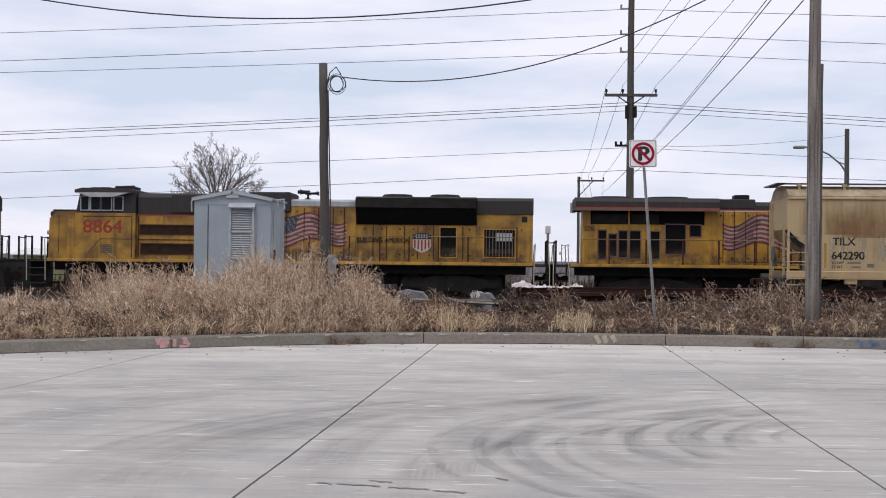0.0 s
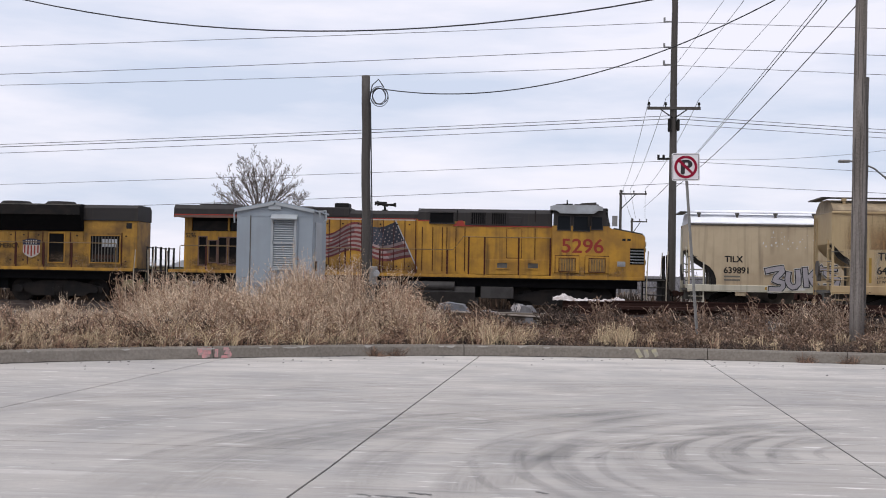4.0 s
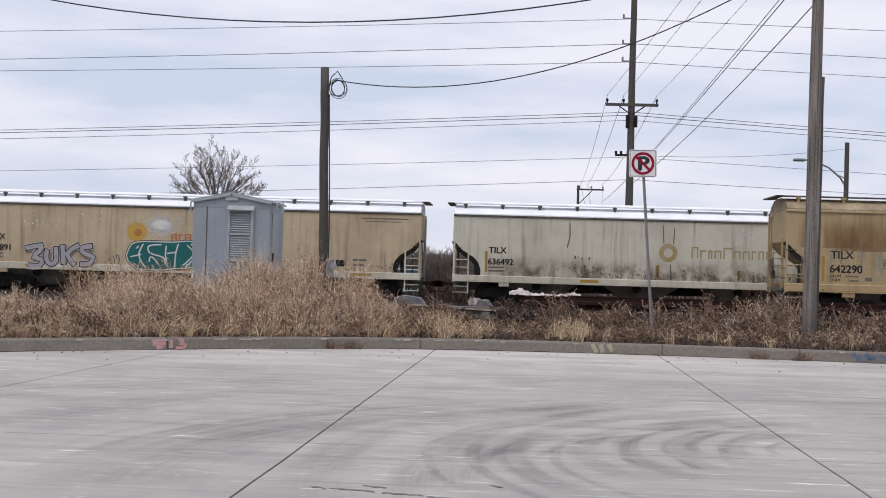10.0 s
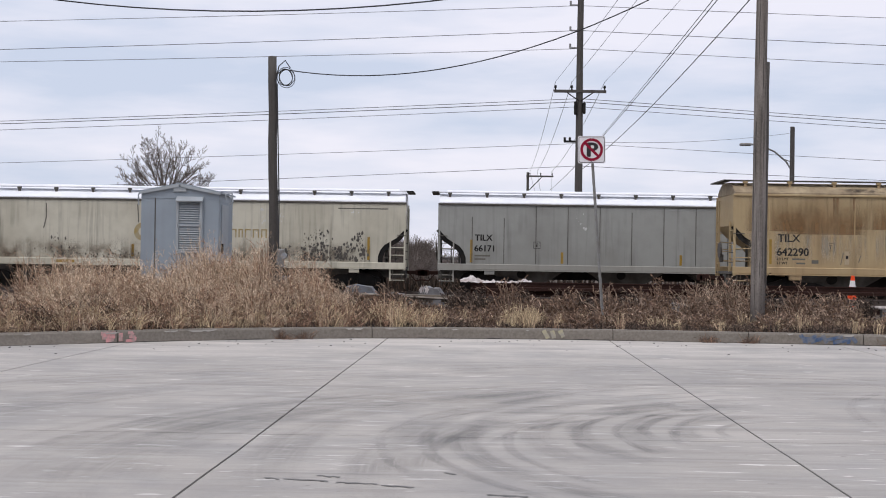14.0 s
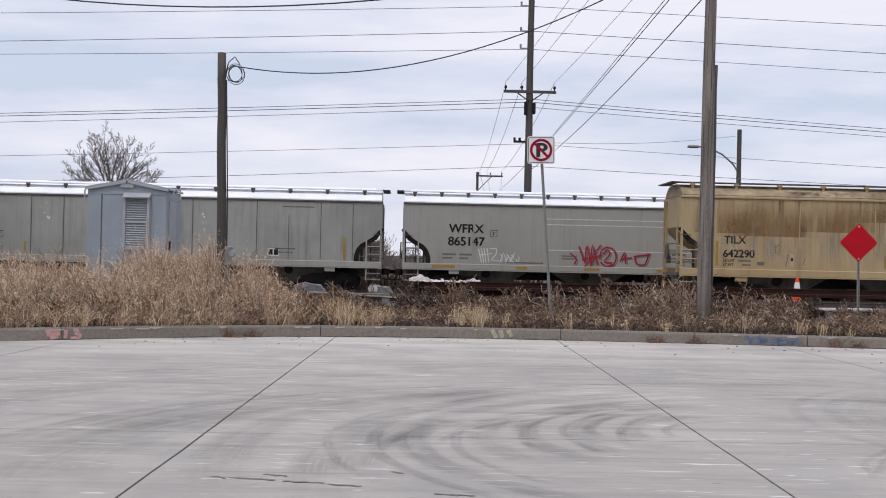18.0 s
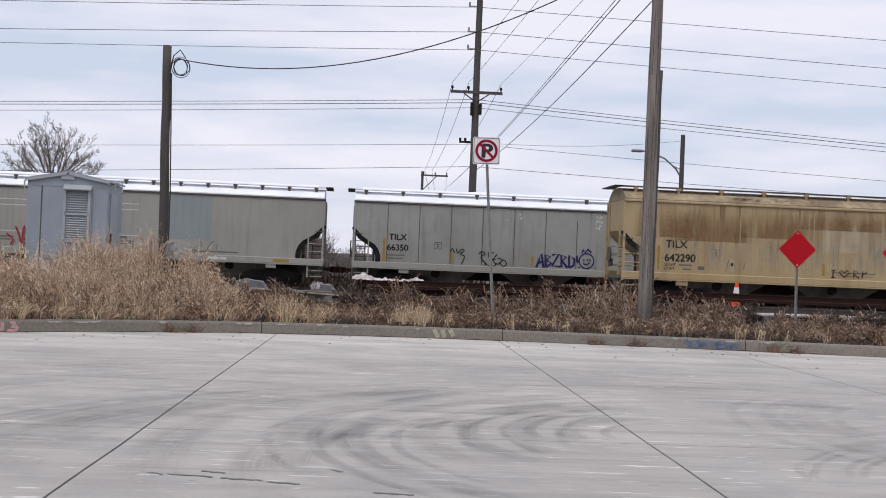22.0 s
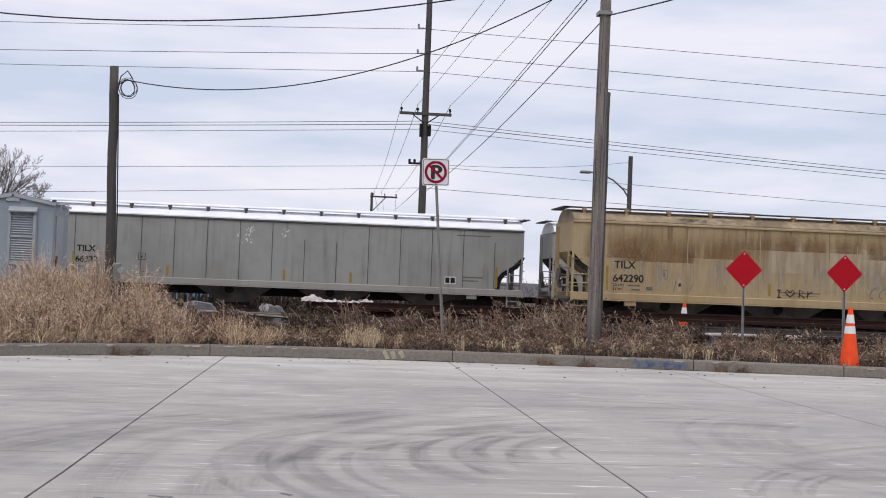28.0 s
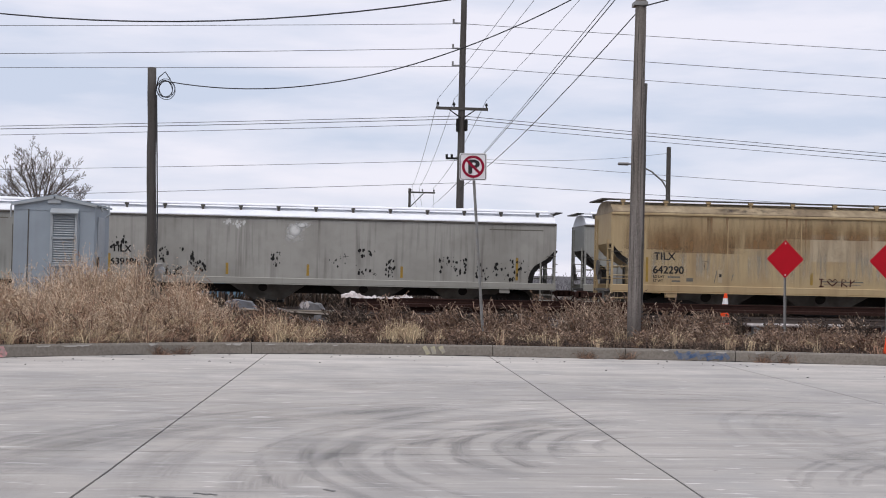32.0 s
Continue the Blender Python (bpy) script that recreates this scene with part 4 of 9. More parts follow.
def scribble(rng, x0, x1, z0, z1, n, curl=1.0):
    """Looping strokes of a spray can inside a frame."""
    out = []
    step = (x1 - x0) / n
    for k in range(n):
        cx, w = x0 + step * (k + 0.5), step * 0.62
        pts = []
        p0, turn = rng.uniform(0, 6.28), rng.choice((-1, 1))
        a, b, f = rng.uniform(0.5, 1), rng.uniform(0.7, 1), rng.choice((1, 1, 2))
        m = rng.randint(7, 12)
        for i in range(m):
            u = i / (m - 1)
            pts.append((cx + math.cos(p0 + turn * u * 5.0 * curl * f) * w * a * 0.8 + (u - 0.5) * w * 0.6,
                        (z0 + z1) / 2 + math.sin(p0 + turn * u * 4.2 * curl) * (z1 - z0) / 2 * b))
        out.append(pts)
    return out


def tag_part(parent, rng, x0, x1, z0, z1, y, mat, n, w, label, curl=1.0):
    s = Shape()
    for pts in scribble(rng, x0, x1, z0, z1, n, curl):
        s.ribbon(pts, w, y)
    return tagged(part("graffiti_tag", s, mat, parent, label), kind="stuff")


def blobs(rng, x0, x1, z0, z1, count, size, y, s):
    """Irregular small patches, as where paint flakes or has splashed."""
    for _ in range(count):
        cx, cz = rng.uniform(x0, x1), z0 + (z1 - z0) * rng.random()
        if noise.noise((cx * 1.1, cz * 1.1, size * 50)) < -0.15:
            continue
        r = size * rng.uniform(0.15, 1.0) ** 3.0
        k = rng.randint(5, 8)
        s.flat([(cx + math.cos(i * math.tau / k) * r * rng.uniform(0.4, 1.1), cz + math.sin(i * math.tau / k) * r * rng.uniform(0.6, 1.7)) for i in range(k)], y)
        y -= 0.0001
    return s


def hopper(x, spec, moving=True):
    """A long covered hopper car. Local x from its left end (0) to its right end (21.0), z from the rail."""
    L = 21.0
    paint, roof = M[spec["paint"]], M[spec.get("roof", "white_roof")]
    under = M["under"]
    rng = random.Random(spec["seed"])
    y_track, z = (TRACK_Y, RAIL) if moving else (SIDING_Y, SIDING_Z)
    car = thing("hopper_car", pose(x, y_track, z), spec["label"], "freight car", "covered hopper cars" if moving else "")
    if moving:
        MOVING.append((car, x))
    W = 1.58
    cut = [(0.0, 2.82), (0.42, 2.38), (0.68, 2.22), (0.95, 2.06), (1.13, 1.84), (1.23, 1.56), (1.24, 1.28)]
    for e in (-1, 1):
        poly = cut + [(L - a, b) for a, b in cut[::-1]] + [(L, 3.9), (0, 3.9)]
        part("side_sheet", Shape().prism(poly, e * W, e * (W - 0.05)), paint, car)
        part("side_sill", Shape().box(0.0, L, e * (W + 0.05), e * (W - 0.12), 1.04, 1.29, 0.02).box(0.0, L, e * (W + 0.075), e * (W - 0.02), 1.0, 1.045), M[spec.get("sill", spec["paint"])], car)
        part("top_chord", Shape().box(0.0, L, e * (W + 0.05), e * (W - 0.08), 3.86, 3.945, 0.015), M["dark_trim"] if moving else paint, car)
        for xx in (0.02, L - 0.1):
            part("corner_post", Shape().box(xx, xx + 0.08, e * (W + 0.02), e * (W - 0.10), 0.95, 3.855, 0.01), paint, car)
    # end slope sheets and the ends above them
    for flip in (False, True):
        line = [(a + 0.03, b - 0.03) for a, b in cut] + [(1.9, 0.95)]
        if flip:
            line = [(L - a, b) for a, b in line][::-1]
        part("end_slope", Shape().sheet(line, 0.06, -W + 0.06, W - 0.06), under if moving else paint, car)
        xe = L - 0.07 if flip else 0.03
        part("end_sheet", Shape().box(xe, xe + 0.04, -W + 0.055, W - 0.055, 2.80, 3.93), paint, car)
        x0 = L - 1.5 if flip else 0.0
        part("end_platform", Shape().box(x0, x0 + 1.5, -W + 0.14, W - 0.14, 1.02, 1.12).box(x0 + 0.02, x0 + 1.48, -0.3, 0.3, 0.62, 1.01, 0.02), under, car)
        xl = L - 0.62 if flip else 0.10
        # flat black strips in the cut-outs stand for the slope's shaded underside
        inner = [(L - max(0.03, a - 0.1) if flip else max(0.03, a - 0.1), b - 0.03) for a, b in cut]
        part("slope_edge", Shape().ribbon(inner, 0.1 if spec.get("thin_edge") else 0.24, -W + 0.035), M["black"], car, "flat black strip standing for the end slope's shaded underside")
        stile = L - 0.72 if flip else 0.66
        rail = part("side_ladder", Shape().box(stile, stile + 0.06, -W - 0.01, -W + 0.05, 0.48, 2.28), M[spec.get("sill", spec["paint"])], car)
        for zz in (0.52, 0.78, 1.62, 1.95):
            part("rung", Shape().cyl((L - 0.06 if flip else 0.06, -W + 0.02, zz), (stile + 0.03, -W + 0.02, zz), 0.02, n=6), M[spec.get("sill", spec["paint"])], rail)
        part("stirrup_step", Shape().tube([(xl + 0.05, -W, 1.02), (xl + 0.05, -W, 0.5), (xl + 0.45, -W, 0.5), (xl + 0.45, -W, 1.02)], 0.02, 5), M["dark_trim"], car)
        for zz in (1.45, 1.8, 2.15, 2.5):
            part("grab_iron", Shape().tube([(L - 0.02 if flip else 0.02, -W - 0.01, zz), (L - 0.02 if flip else 0.02, -W - 0.09, zz), (L - 0.4 if flip else 0.4, -W - 0.09, zz), (L - 0.4 if flip else 0.4, -W - 0.01, zz)] if zz > 2.3 else [(L - 0.02 if flip else 0.02, -W + 0.03, zz), (L + 0.06 if flip else -0.06, -W + 0.03, zz), (L + 0.06 if flip else -0.06, -W + 0.4, zz), (L - 0.02 if flip else 0.02, -W + 0.4, zz)], 0.016, 5), M["dark_trim"], car)
        ladder(car, xl, xl + 0.5, W + 0.03, 0.35, 2.7, M["dark_trim"] if moving else paint, 7)
        xa = L - 0.02 if flip else 0.02
        pale = M[spec.get("sill", spec["paint"])]
        lad = part("end_ladder", Shape().box(xa - 0.04, xa + 0.04, W - 0.125, W - 0.055, 0.6, 3.8), pale, car)
        part("stile", Shape().box(xa - 0.04, xa + 0.04, W - 0.555, W - 0.485, 0.9, 3.8), pale, lad)
        for zz in (1.4, 1.8, 2.2, 2.6, 3.0, 3.4, 3.75):
            part("rung", Shape().cyl((xa, W - 0.52, zz), (xa, W - 0.09, zz), 0.018, n=5), pale, lad)
        near_post = part("end_post", Shape().box(xa - 0.035, xa + 0.035, -0.985, -0.915, 1.1, 2.95), pale, car)
        for zz in (1.6, 2.1, 2.6):
            part("rung", Shape().cyl((xa, -W + 0.05, zz), (xa, -0.95, zz), 0.018, n=5), pale, near_post)
        xs = L - 0.95 if flip else 0.95
        for yy in (-0.5, 0.5):
            part("end_strut", Shape().box(xs - 0.04, xs + 0.04, yy - 0.04, yy + 0.04, 1.1, 2.1), under, car)
        for yy in (-W + 0.1, W - 0.1):
            for zz in (1.5, 1.95):
                part("grab_rail", Shape().tube([(xa, yy, zz), (xs, yy, zz)], 0.018, 5), M["dark_trim"] if moving else paint, car)
        coupler(car, L if flip else 0.0, 1 if flip else -1)
    s = Shape()
    s.cyl((-0.12, 0.35, 1.9), (-0.06, 0.35, 1.9), 0.3, n=16)
    s.box(-0.1, 0.03, 0.2, 0.5, 1.45, 1.75, 0.02)
    part("brake_wheel", s, M["dark_trim"], car)
    # roof, hatches' walkway and its brackets
    roof_line = [(-W - 0.02, 3.946), (-W - 0.02, 3.99), (-1.25, 4.22), (-0.85, 4.37), (-0.3, 4.42), (0.3, 4.42), (0.85, 4.37), (1.25, 4.22), (W + 0.02, 3.99), (W + 0.02, 3.946)]
    part("roof", Shape().prism(roof_line, 0.05, L - 0.05, "x"), roof, car)
    for e in (-1, 1):
        n = 60
        # uneven white strip with a sloping front, along the walkway
        top_strip = Shape()
        tops = []
        for i in range(n + 1):
            xx = 0.35 + (L - 0.7) * i / n
            h = 0.055 + 0.085 * max(0, 0.4 + noise.noise((xx * 0.6 + spec["seed"], e, 0))) + 0.02 * abs(noise.noise((xx * 3.1, e, 4)))
            tops.append((xx, h))
        for xx, h in tops:
            top_strip.v += [(xx, e * 1.262, 4.44), (xx, e * 1.12, 4.50 + h * 0.5), (xx, e * 0.86, 4.51 + h * 0.5), (xx, e * 0.83, 4.472)]
        for i in range(n):
            top_strip.f += [(4 * i + k, 4 * i + 4 + k, 4 * i + 5 + k, 4 * i + 1 + k) for k in range(3)]
        top_strip.f += [(0, 1, 2, 3), (4 * n, 4 * n + 1, 4 * n + 2, 4 * n + 3)]
        top_strip.m = [0] * len(top_strip.f)
        part("running_board", Shape().box(-0.28, L + 0.28, e * 1.25, e * 0.82, 4.435, 4.47), roof if moving else M["dark_trim"], car)
        if moving:
            part("snow_strip", top_strip, roof, car, "thin white strip on the walkway")
        step = spec.get("bracket", 1.64)
        xx = 0.5
        bm = mesh_of("bracket", Shape().box(-0.05, 0.05, -0.035, 0.035, -0.21, 0.0).box(-0.085, 0.085, -0.05, 0.05, -0.09, 0.0), M["under"] if moving else paint)
        while xx < L - 0.2:
            part("bracket", bm, None, car, at=(xx, e * 1.21, 4.434))
            xx += step
    for xx in (-0.3, L - 0.02):
        part("end_walk", Shape().box(xx, xx + 0.32, -1.25, 1.25, 4.43, 4.475), M["dark_trim"], car)
    # outlets below the sill
    for k in range(4):
        c = 3.9 + k * 4.4
        fr = Shape()
        top, bot = 1.98, 0.62
        v = [(c - top, -W + 0.13, 1.2), (c + top, -W + 0.13, 1.2), (c + top, W - 0.13, 1.2), (c - top, W - 0.13, 1.2),
             (c - bot, -0.75, 0.32), (c + bot, -0.75, 0.32), (c + bot, 0.75, 0.32), (c - bot, 0.75, 0.32)]
        fr.add(v, [(0, 1, 5, 4), (1, 2, 6, 5), (2, 3, 7, 6), (3, 0, 4, 7), (4, 5, 6, 7), (0, 3, 2, 1)])
        out = part("outlet", fr, M[spec.get("outlet", "under")], car)
        part("gate", Shape().box(c - bot - 0.05, c + bot + 0.05, -0.85, 0.85, 0.2, 0.32, 0.02).cyl((c - 0.3, -1.0, 0.27), (c + 0.3, -1.0, 0.27), 0.05, n=8), M["black"], out)
        part("hatch_cover", Shape().cyl((c - 0.2, -1.22, 0.86), (c - 0.2, -1.16, 0.89), 0.2, n=12), M["black"], out)
    part("centre_sill", Shape().box(0.4, L - 0.4, -0.2, 0.2, 0.62, 0.98), M["black"], car)
    bogie(car, 2.35, (-0.88, 0.88), False, moving)
    bogie(car, L - 2.35, (-0.88, 0.88), False, moving)
    for xx in (2.05, L - 2.5):
        part("jacking_pad", Shape().box(xx, xx + 0.45, -W - 0.04, -W + 0.1, 0.82, 1.12, 0.02), paint, car)
    # weld seams
    Y = -W - 0.004
    for k, xx in enumerate(spec.get("seams", ())):
        z0, z1 = 1.32, 3.85 - (0.9 * rng.random() if rng.random() < 0.4 else 0)
        part("seam", Shape().box(xx - 0.016, xx + 0.016, -W - 0.012, -W + 0.01, z0, z1), M["dark_trim"] if spec.get("dark_seams", True) else paint, car)
    # stencils
    for text, h, x0, z0, sq in spec.get("texts", ()):
        letters(text, h, M["text_black"], car, x0, z0, Y - 0.004, squeeze=sq, label="black stencilled lettering", bold=0.045)
    small = Shape()
    for x0, x1, z0, hh in spec.get("bars", ()):
        small.flat([(x0, z0), (x1, z0), (x1, z0 + hh), (x0, z0 + hh)], Y)
    if spec.get("bars"):
        tagged(part("small_print", small, M["text_faint"], car, "faded illegible small print"), kind="stuff")
    for text, x0, z0 in spec.get("print", ()):
        letters(text, 0.09, M["text_black"], car, x0, z0, Y - 0.004, "small stencilled words", 0.95, "small_lettering", 0.0, 0.05)
    if "plate" in spec:
        a, b = spec["plate"]
        fr = Shape().box(a, a + 0.3, Y, Y + 0.01, b, b + 0.02).box(a, a + 0.3, Y, Y + 0.01, b + 0.28, b + 0.3).box(a, a + 0.02, Y, Y + 0.01, b, b + 0.3).box(a + 0.28, a + 0.3, Y, Y + 0.01, b, b + 0.3)
        fr.box(a + 0.09, a + 0.2, Y, Y + 0.01, b + 0.19, b + 0.22).box(a + 0.12, a + 0.17, Y, Y + 0.01, b + 0.07, b + 0.16)
        part("stencil_box", fr, M["text_black"], car)
    if "tank" in spec:
        a, b = spec["tank"]
        part("data_panel", Shape().flat([(a, b), (a + 0.5, b), (a + 0.5, b + 0.34), (a, b + 0.34)], Y), M["tape_white"], car)
        part("data_panel", Shape().flat([(a + 0.04, b + 0.05), (a + 0.22, b + 0.05), (a + 0.22, b + 0.29), (a + 0.04, b + 0.29)], Y - 0.004).flat([(a + 0.27, b + 0.05), (a + 0.46, b + 0.05), (a + 0.46, b + 0.29), (a + 0.27, b + 0.29)], Y - 0.004), M["text_black"], car)
    for x0, z0, hh in spec.get("tape", ()):
        part("reflector", Shape().box(x0, x0 + 0.11, Y - 0.002, Y + 0.003, z0, z0 + hh), M["reflect"], car, "yellow reflective strip")
    for x0, x1, m in spec.get("sill_tape", ()):
        part("reflector", Shape().box(x0, x1, -W - 0.056, -W - 0.05, 1.10, 1.22), M[m], car, "reflective strip on the sill")
    return car


def flag(parent, x0, x1, z0, z1, y, canton_right, tail=True):
    """A painted waving flag in stripes with a starred corner."""
    s = Shape()
    rng = random.Random(5)
    n, rows = 30, 13
    w = x1 - x0

    def at(u, v):
        # u from hoist (0) to fly (1), v from foot to top
        xx = x1 - u * w if canton_right else x0 + u * w
        lean = (1 - v) * 0.75 * (1 - u) + 0.06 * math.sin(v * 17 + 1) * u
        xx += lean if canton_right else -lean
        wave = 0.19 * math.sin(u * 9.6 + 1.9 + 0.9 * v) * (0.5 + 0.5 * u) * (z1 - z0) / 1.7
        drop = -0.30 * u * (v - 0.45) * (z1 - z0)
        return (xx, z0 + (0.13 + 0.74 * v) * (z1 - z0) + wave + drop)
    for r in range(rows):
        for i in range(n):
            u0, u1 = i / n, (i + 1) / n
            s.slot = 2 if u0 < 0.40 and r >= 6 else r % 2
            # fold shading painted in: darker colours where the wave falls away
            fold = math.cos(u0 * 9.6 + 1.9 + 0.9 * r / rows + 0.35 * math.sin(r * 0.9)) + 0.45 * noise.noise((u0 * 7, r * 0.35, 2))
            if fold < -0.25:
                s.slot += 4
            a = at(u0, r / rows)
            ragged = 0.10 * noise.noise((r * 1.7, 3, 1)) if i == n - 1 else 0.0
            tip = at(min(1.0, u1 + ragged), r / rows), at(min(1.0, u1 + ragged), (r + 1) / rows)
            s.flat([a, tip[0], tip[1], at(u0, (r + 1) / rows)], y)
    for r in range(6):
        for c in range(7):
            u, v = 0.03 + c * 0.054 + (r % 2) * 0.02, (6.5 + r * 1.08) / rows
            cx, cz = at(u, v)
            k = 0.045
            s.slot = 1
            s.flat([(cx + math.sin(i * math.tau / 10) * k * (1 if i % 2 == 0 else 0.42), cz + math.cos(i * math.tau / 10) * k * (1 if i % 2 == 0 else 0.42)) for i in range(10)], y - 0.004)
    if tail:
        a, b = at(0, 1.04), at(0, -0.35)
        s.slot = 3
        s.ribbon([a, b], 0.05, y - 0.006)
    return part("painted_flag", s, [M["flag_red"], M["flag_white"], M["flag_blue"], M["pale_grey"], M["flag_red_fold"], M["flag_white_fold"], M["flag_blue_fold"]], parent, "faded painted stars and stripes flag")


def shield(parent, x, z, y):
    s = Shape()
    w, h = 0.40, 0.86
    s.slot = 0
    s.flat([(x - w, z + 0.15), (x + w, z + 0.15), (x + w * 1.08, z + 0.36), (x + w * 0.85, z + h / 2 - 0.06), (x + w * 0.3, z + h / 2), (x - w * 0.3, z + h / 2), (x - w * 0.85, z + h / 2 - 0.06), (x - w * 1.08, z + 0.36)], y)
    s.slot = 1
    s.flat([(x - w, z + 0.145), (x - w, z - 0.2), (x - w * 0.6, z - h / 2 + 0.08), (x, z - h / 2 - 0.02), (x + w * 0.6, z - h / 2 + 0.08), (x + w, z - 0.2), (x + w, z + 0.145)], y)
    s.slot = 2
    for k in range(5):
        xx = x - w * 0.78 + k * w * 0.39
        zz = z - h / 2 + 0.06 + abs(k - 2) * 0.07
        s.flat([(xx - 0.035, zz), (xx + 0.035, zz), (xx + 0.035, z + 0.12), (xx - 0.035, z + 0.12)], y - 0.004)
    s.slot = 1
    for zz in (z + 0.2, z + 0.31):
        for k in range(5):
            s.flat([(x - 0.27 + k * 0.115, zz), (x - 0.22 + k * 0.115, zz), (x - 0.22 + k * 0.115, zz + 0.055), (x - 0.27 + k * 0.115, zz + 0.055)], y - 0.004)
    return part("shield_emblem", s, [M["shield_blue"], M["shield_white"], M["number_red"]], parent, "faded red, white and blue shield")


def handrail(parent, xs, z0, z1, y, mat):
    rail = part("handrail", Shape().tube([(xs[0], y, z0), (xs[0], y, z1 - 0.05), (xs[0] + 0.05, y, z1), (xs[-1] - 0.05, y, z1), (xs[-1], y, z1 - 0.05), (xs[-1], y, z0)], 0.022, 6), mat, parent)
    for xx in xs[1:-1]:
        part("stanchion", Shape().box(xx - 0.03, xx + 0.03, y - 0.02, y + 0.03, z0, z1), M["seam_red"], rail)


def steps(parent, x, side, tall=2.3):
    """The stairwell at a platform's corner with pale grab irons."""
    for e in (-1, 1):
        st = part("steps", Shape().box(x, x + side * 0.78, e * 1.5, e * 1.1, 0.38, 0.42).box(x - side * 0.02, x + side * 0.03, e * 1.52, e * 1.05, 0.36, 1.55), M["black"], parent)
        for z in (0.42, 0.75, 1.08, 1.4):
            part("tread", Shape().box(x, x + side * 0.8, e * 1.54, e * 1.12, z, z + 0.035), M["black"], st, "step with a pale worn edge")
            part("tread_edge", Shape().box(x, x + side * 0.8, e * 1.555, e * 1.541, z + 0.02, z + 0.035), M["dark_trim"], st)
        for xx in (x, x + side * 0.85):
            part("grab_iron", Shape().tube([(xx, e * 1.53, 0.55), (xx, e * 1.56, 1.2), (xx + side * 0.06, e * 1.5, tall + 0.1)], 0.024, 6), M["chrome"], parent, "cream grab iron")


def platform(parent, x, side):
    """The end platform beyond a nose or hood, with posts, chains, hoses and a plough."""
    s = Shape()
    s.box(x, x + side * 1.05, -1.5, 1.5, 1.38, 1.5, 0.02)
    s.prism([(x + side * 0.75, 0.2), (x + side * 1.2, 0.2), (x + side * 1.0, 1.38), (x + side * 0.75, 1.38)], -1.45, 1.45)
    part("end_platform", s, M["black"], parent)
    for ya, yb in ((-1.42, -0.6), (0.6, 1.42)):
        posts = Shape()
        for yy in (ya, yb):
            posts.box(x + side * 0.98, x + side * 1.05, yy - 0.04, yy + 0.04, 1.5, 2.55)
        posts.tube([(x + side * 1.0, ya, 2.5), (x + side * 1.0, yb, 2.5)], 0.025)
        part("platform_rail", posts, M["black"], parent)
    for yy in (-0.9, -0.7, 0.5, 0.7, 0.9):
        part("brake_hose", Shape().tube([(x + side * 1.05, yy, 1.1), (x + side * 1.25, yy, 0.8), (x + side * 1.3, yy + 0.05, 0.5), (x + side * 1.5, yy, 0.45)], 0.03, 5), M["black"], parent)
    coupler(parent, x + side * 1.0, side * 0.6)


def horn(parent, x, z):
    s, bells = Shape(), []
    s.cyl((x, 0, z), (x, 0, z + 0.25), 0.05, n=8)
    s.cyl((x - 0.12, 0, z), (x + 0.12, 0, z), 0.09, n=8)
    for yy, zz, ln, sd in ((-0.25, 0.30, 0.5, 1), (-0.1, 0.36, 0.45, -1), (0.05, 0.30, 0.5, 1), (0.2, 0.34, 0.38, -1), (0.3, 0.42, 0.42, -1)):
        bells.append(Shape().cyl((x - sd * 0.05, yy, z + zz), (x + sd * ln * 0.75, yy, z + zz), 0.035, 0.05, n=8).cyl((x + sd * ln * 0.75, yy, z + zz), (x + sd * ln, yy, z + zz), 0.05, 0.10, n=10))
    s.box(x - 0.08, x + 0.08, -0.35, 0.4, z + 0.24, z + 0.3)
    base = part("horn", s, M["black"], parent, "black five-chime horn")
    for bell in bells:
        part("horn_bell", bell, M["black"], base)


def cab_windows(parent, wins, y, rim="pale_grey"):
    for x0, x1, z0, z1 in wins:
        w = part("cab_window", Shape().box(x0, x1, y - 0.012, y + 0.02, z0, z1), M["glass"], parent, "dark cab window")
        f = Shape()
        t = 0.045
        f.box(x0 - t, x1 + t, y - 0.03, y + 0.01, z1, z1 + t).box(x0 - t, x1 + t, y - 0.03, y + 0.01, z0 - t, z0)
        f.box(x0 - t, x0, y - 0.03, y + 0.01, z0, z1).box(x1, x1 + t, y - 0.03, y + 0.01, z0, z1)
        part("window_frame", f, M[rim], w)


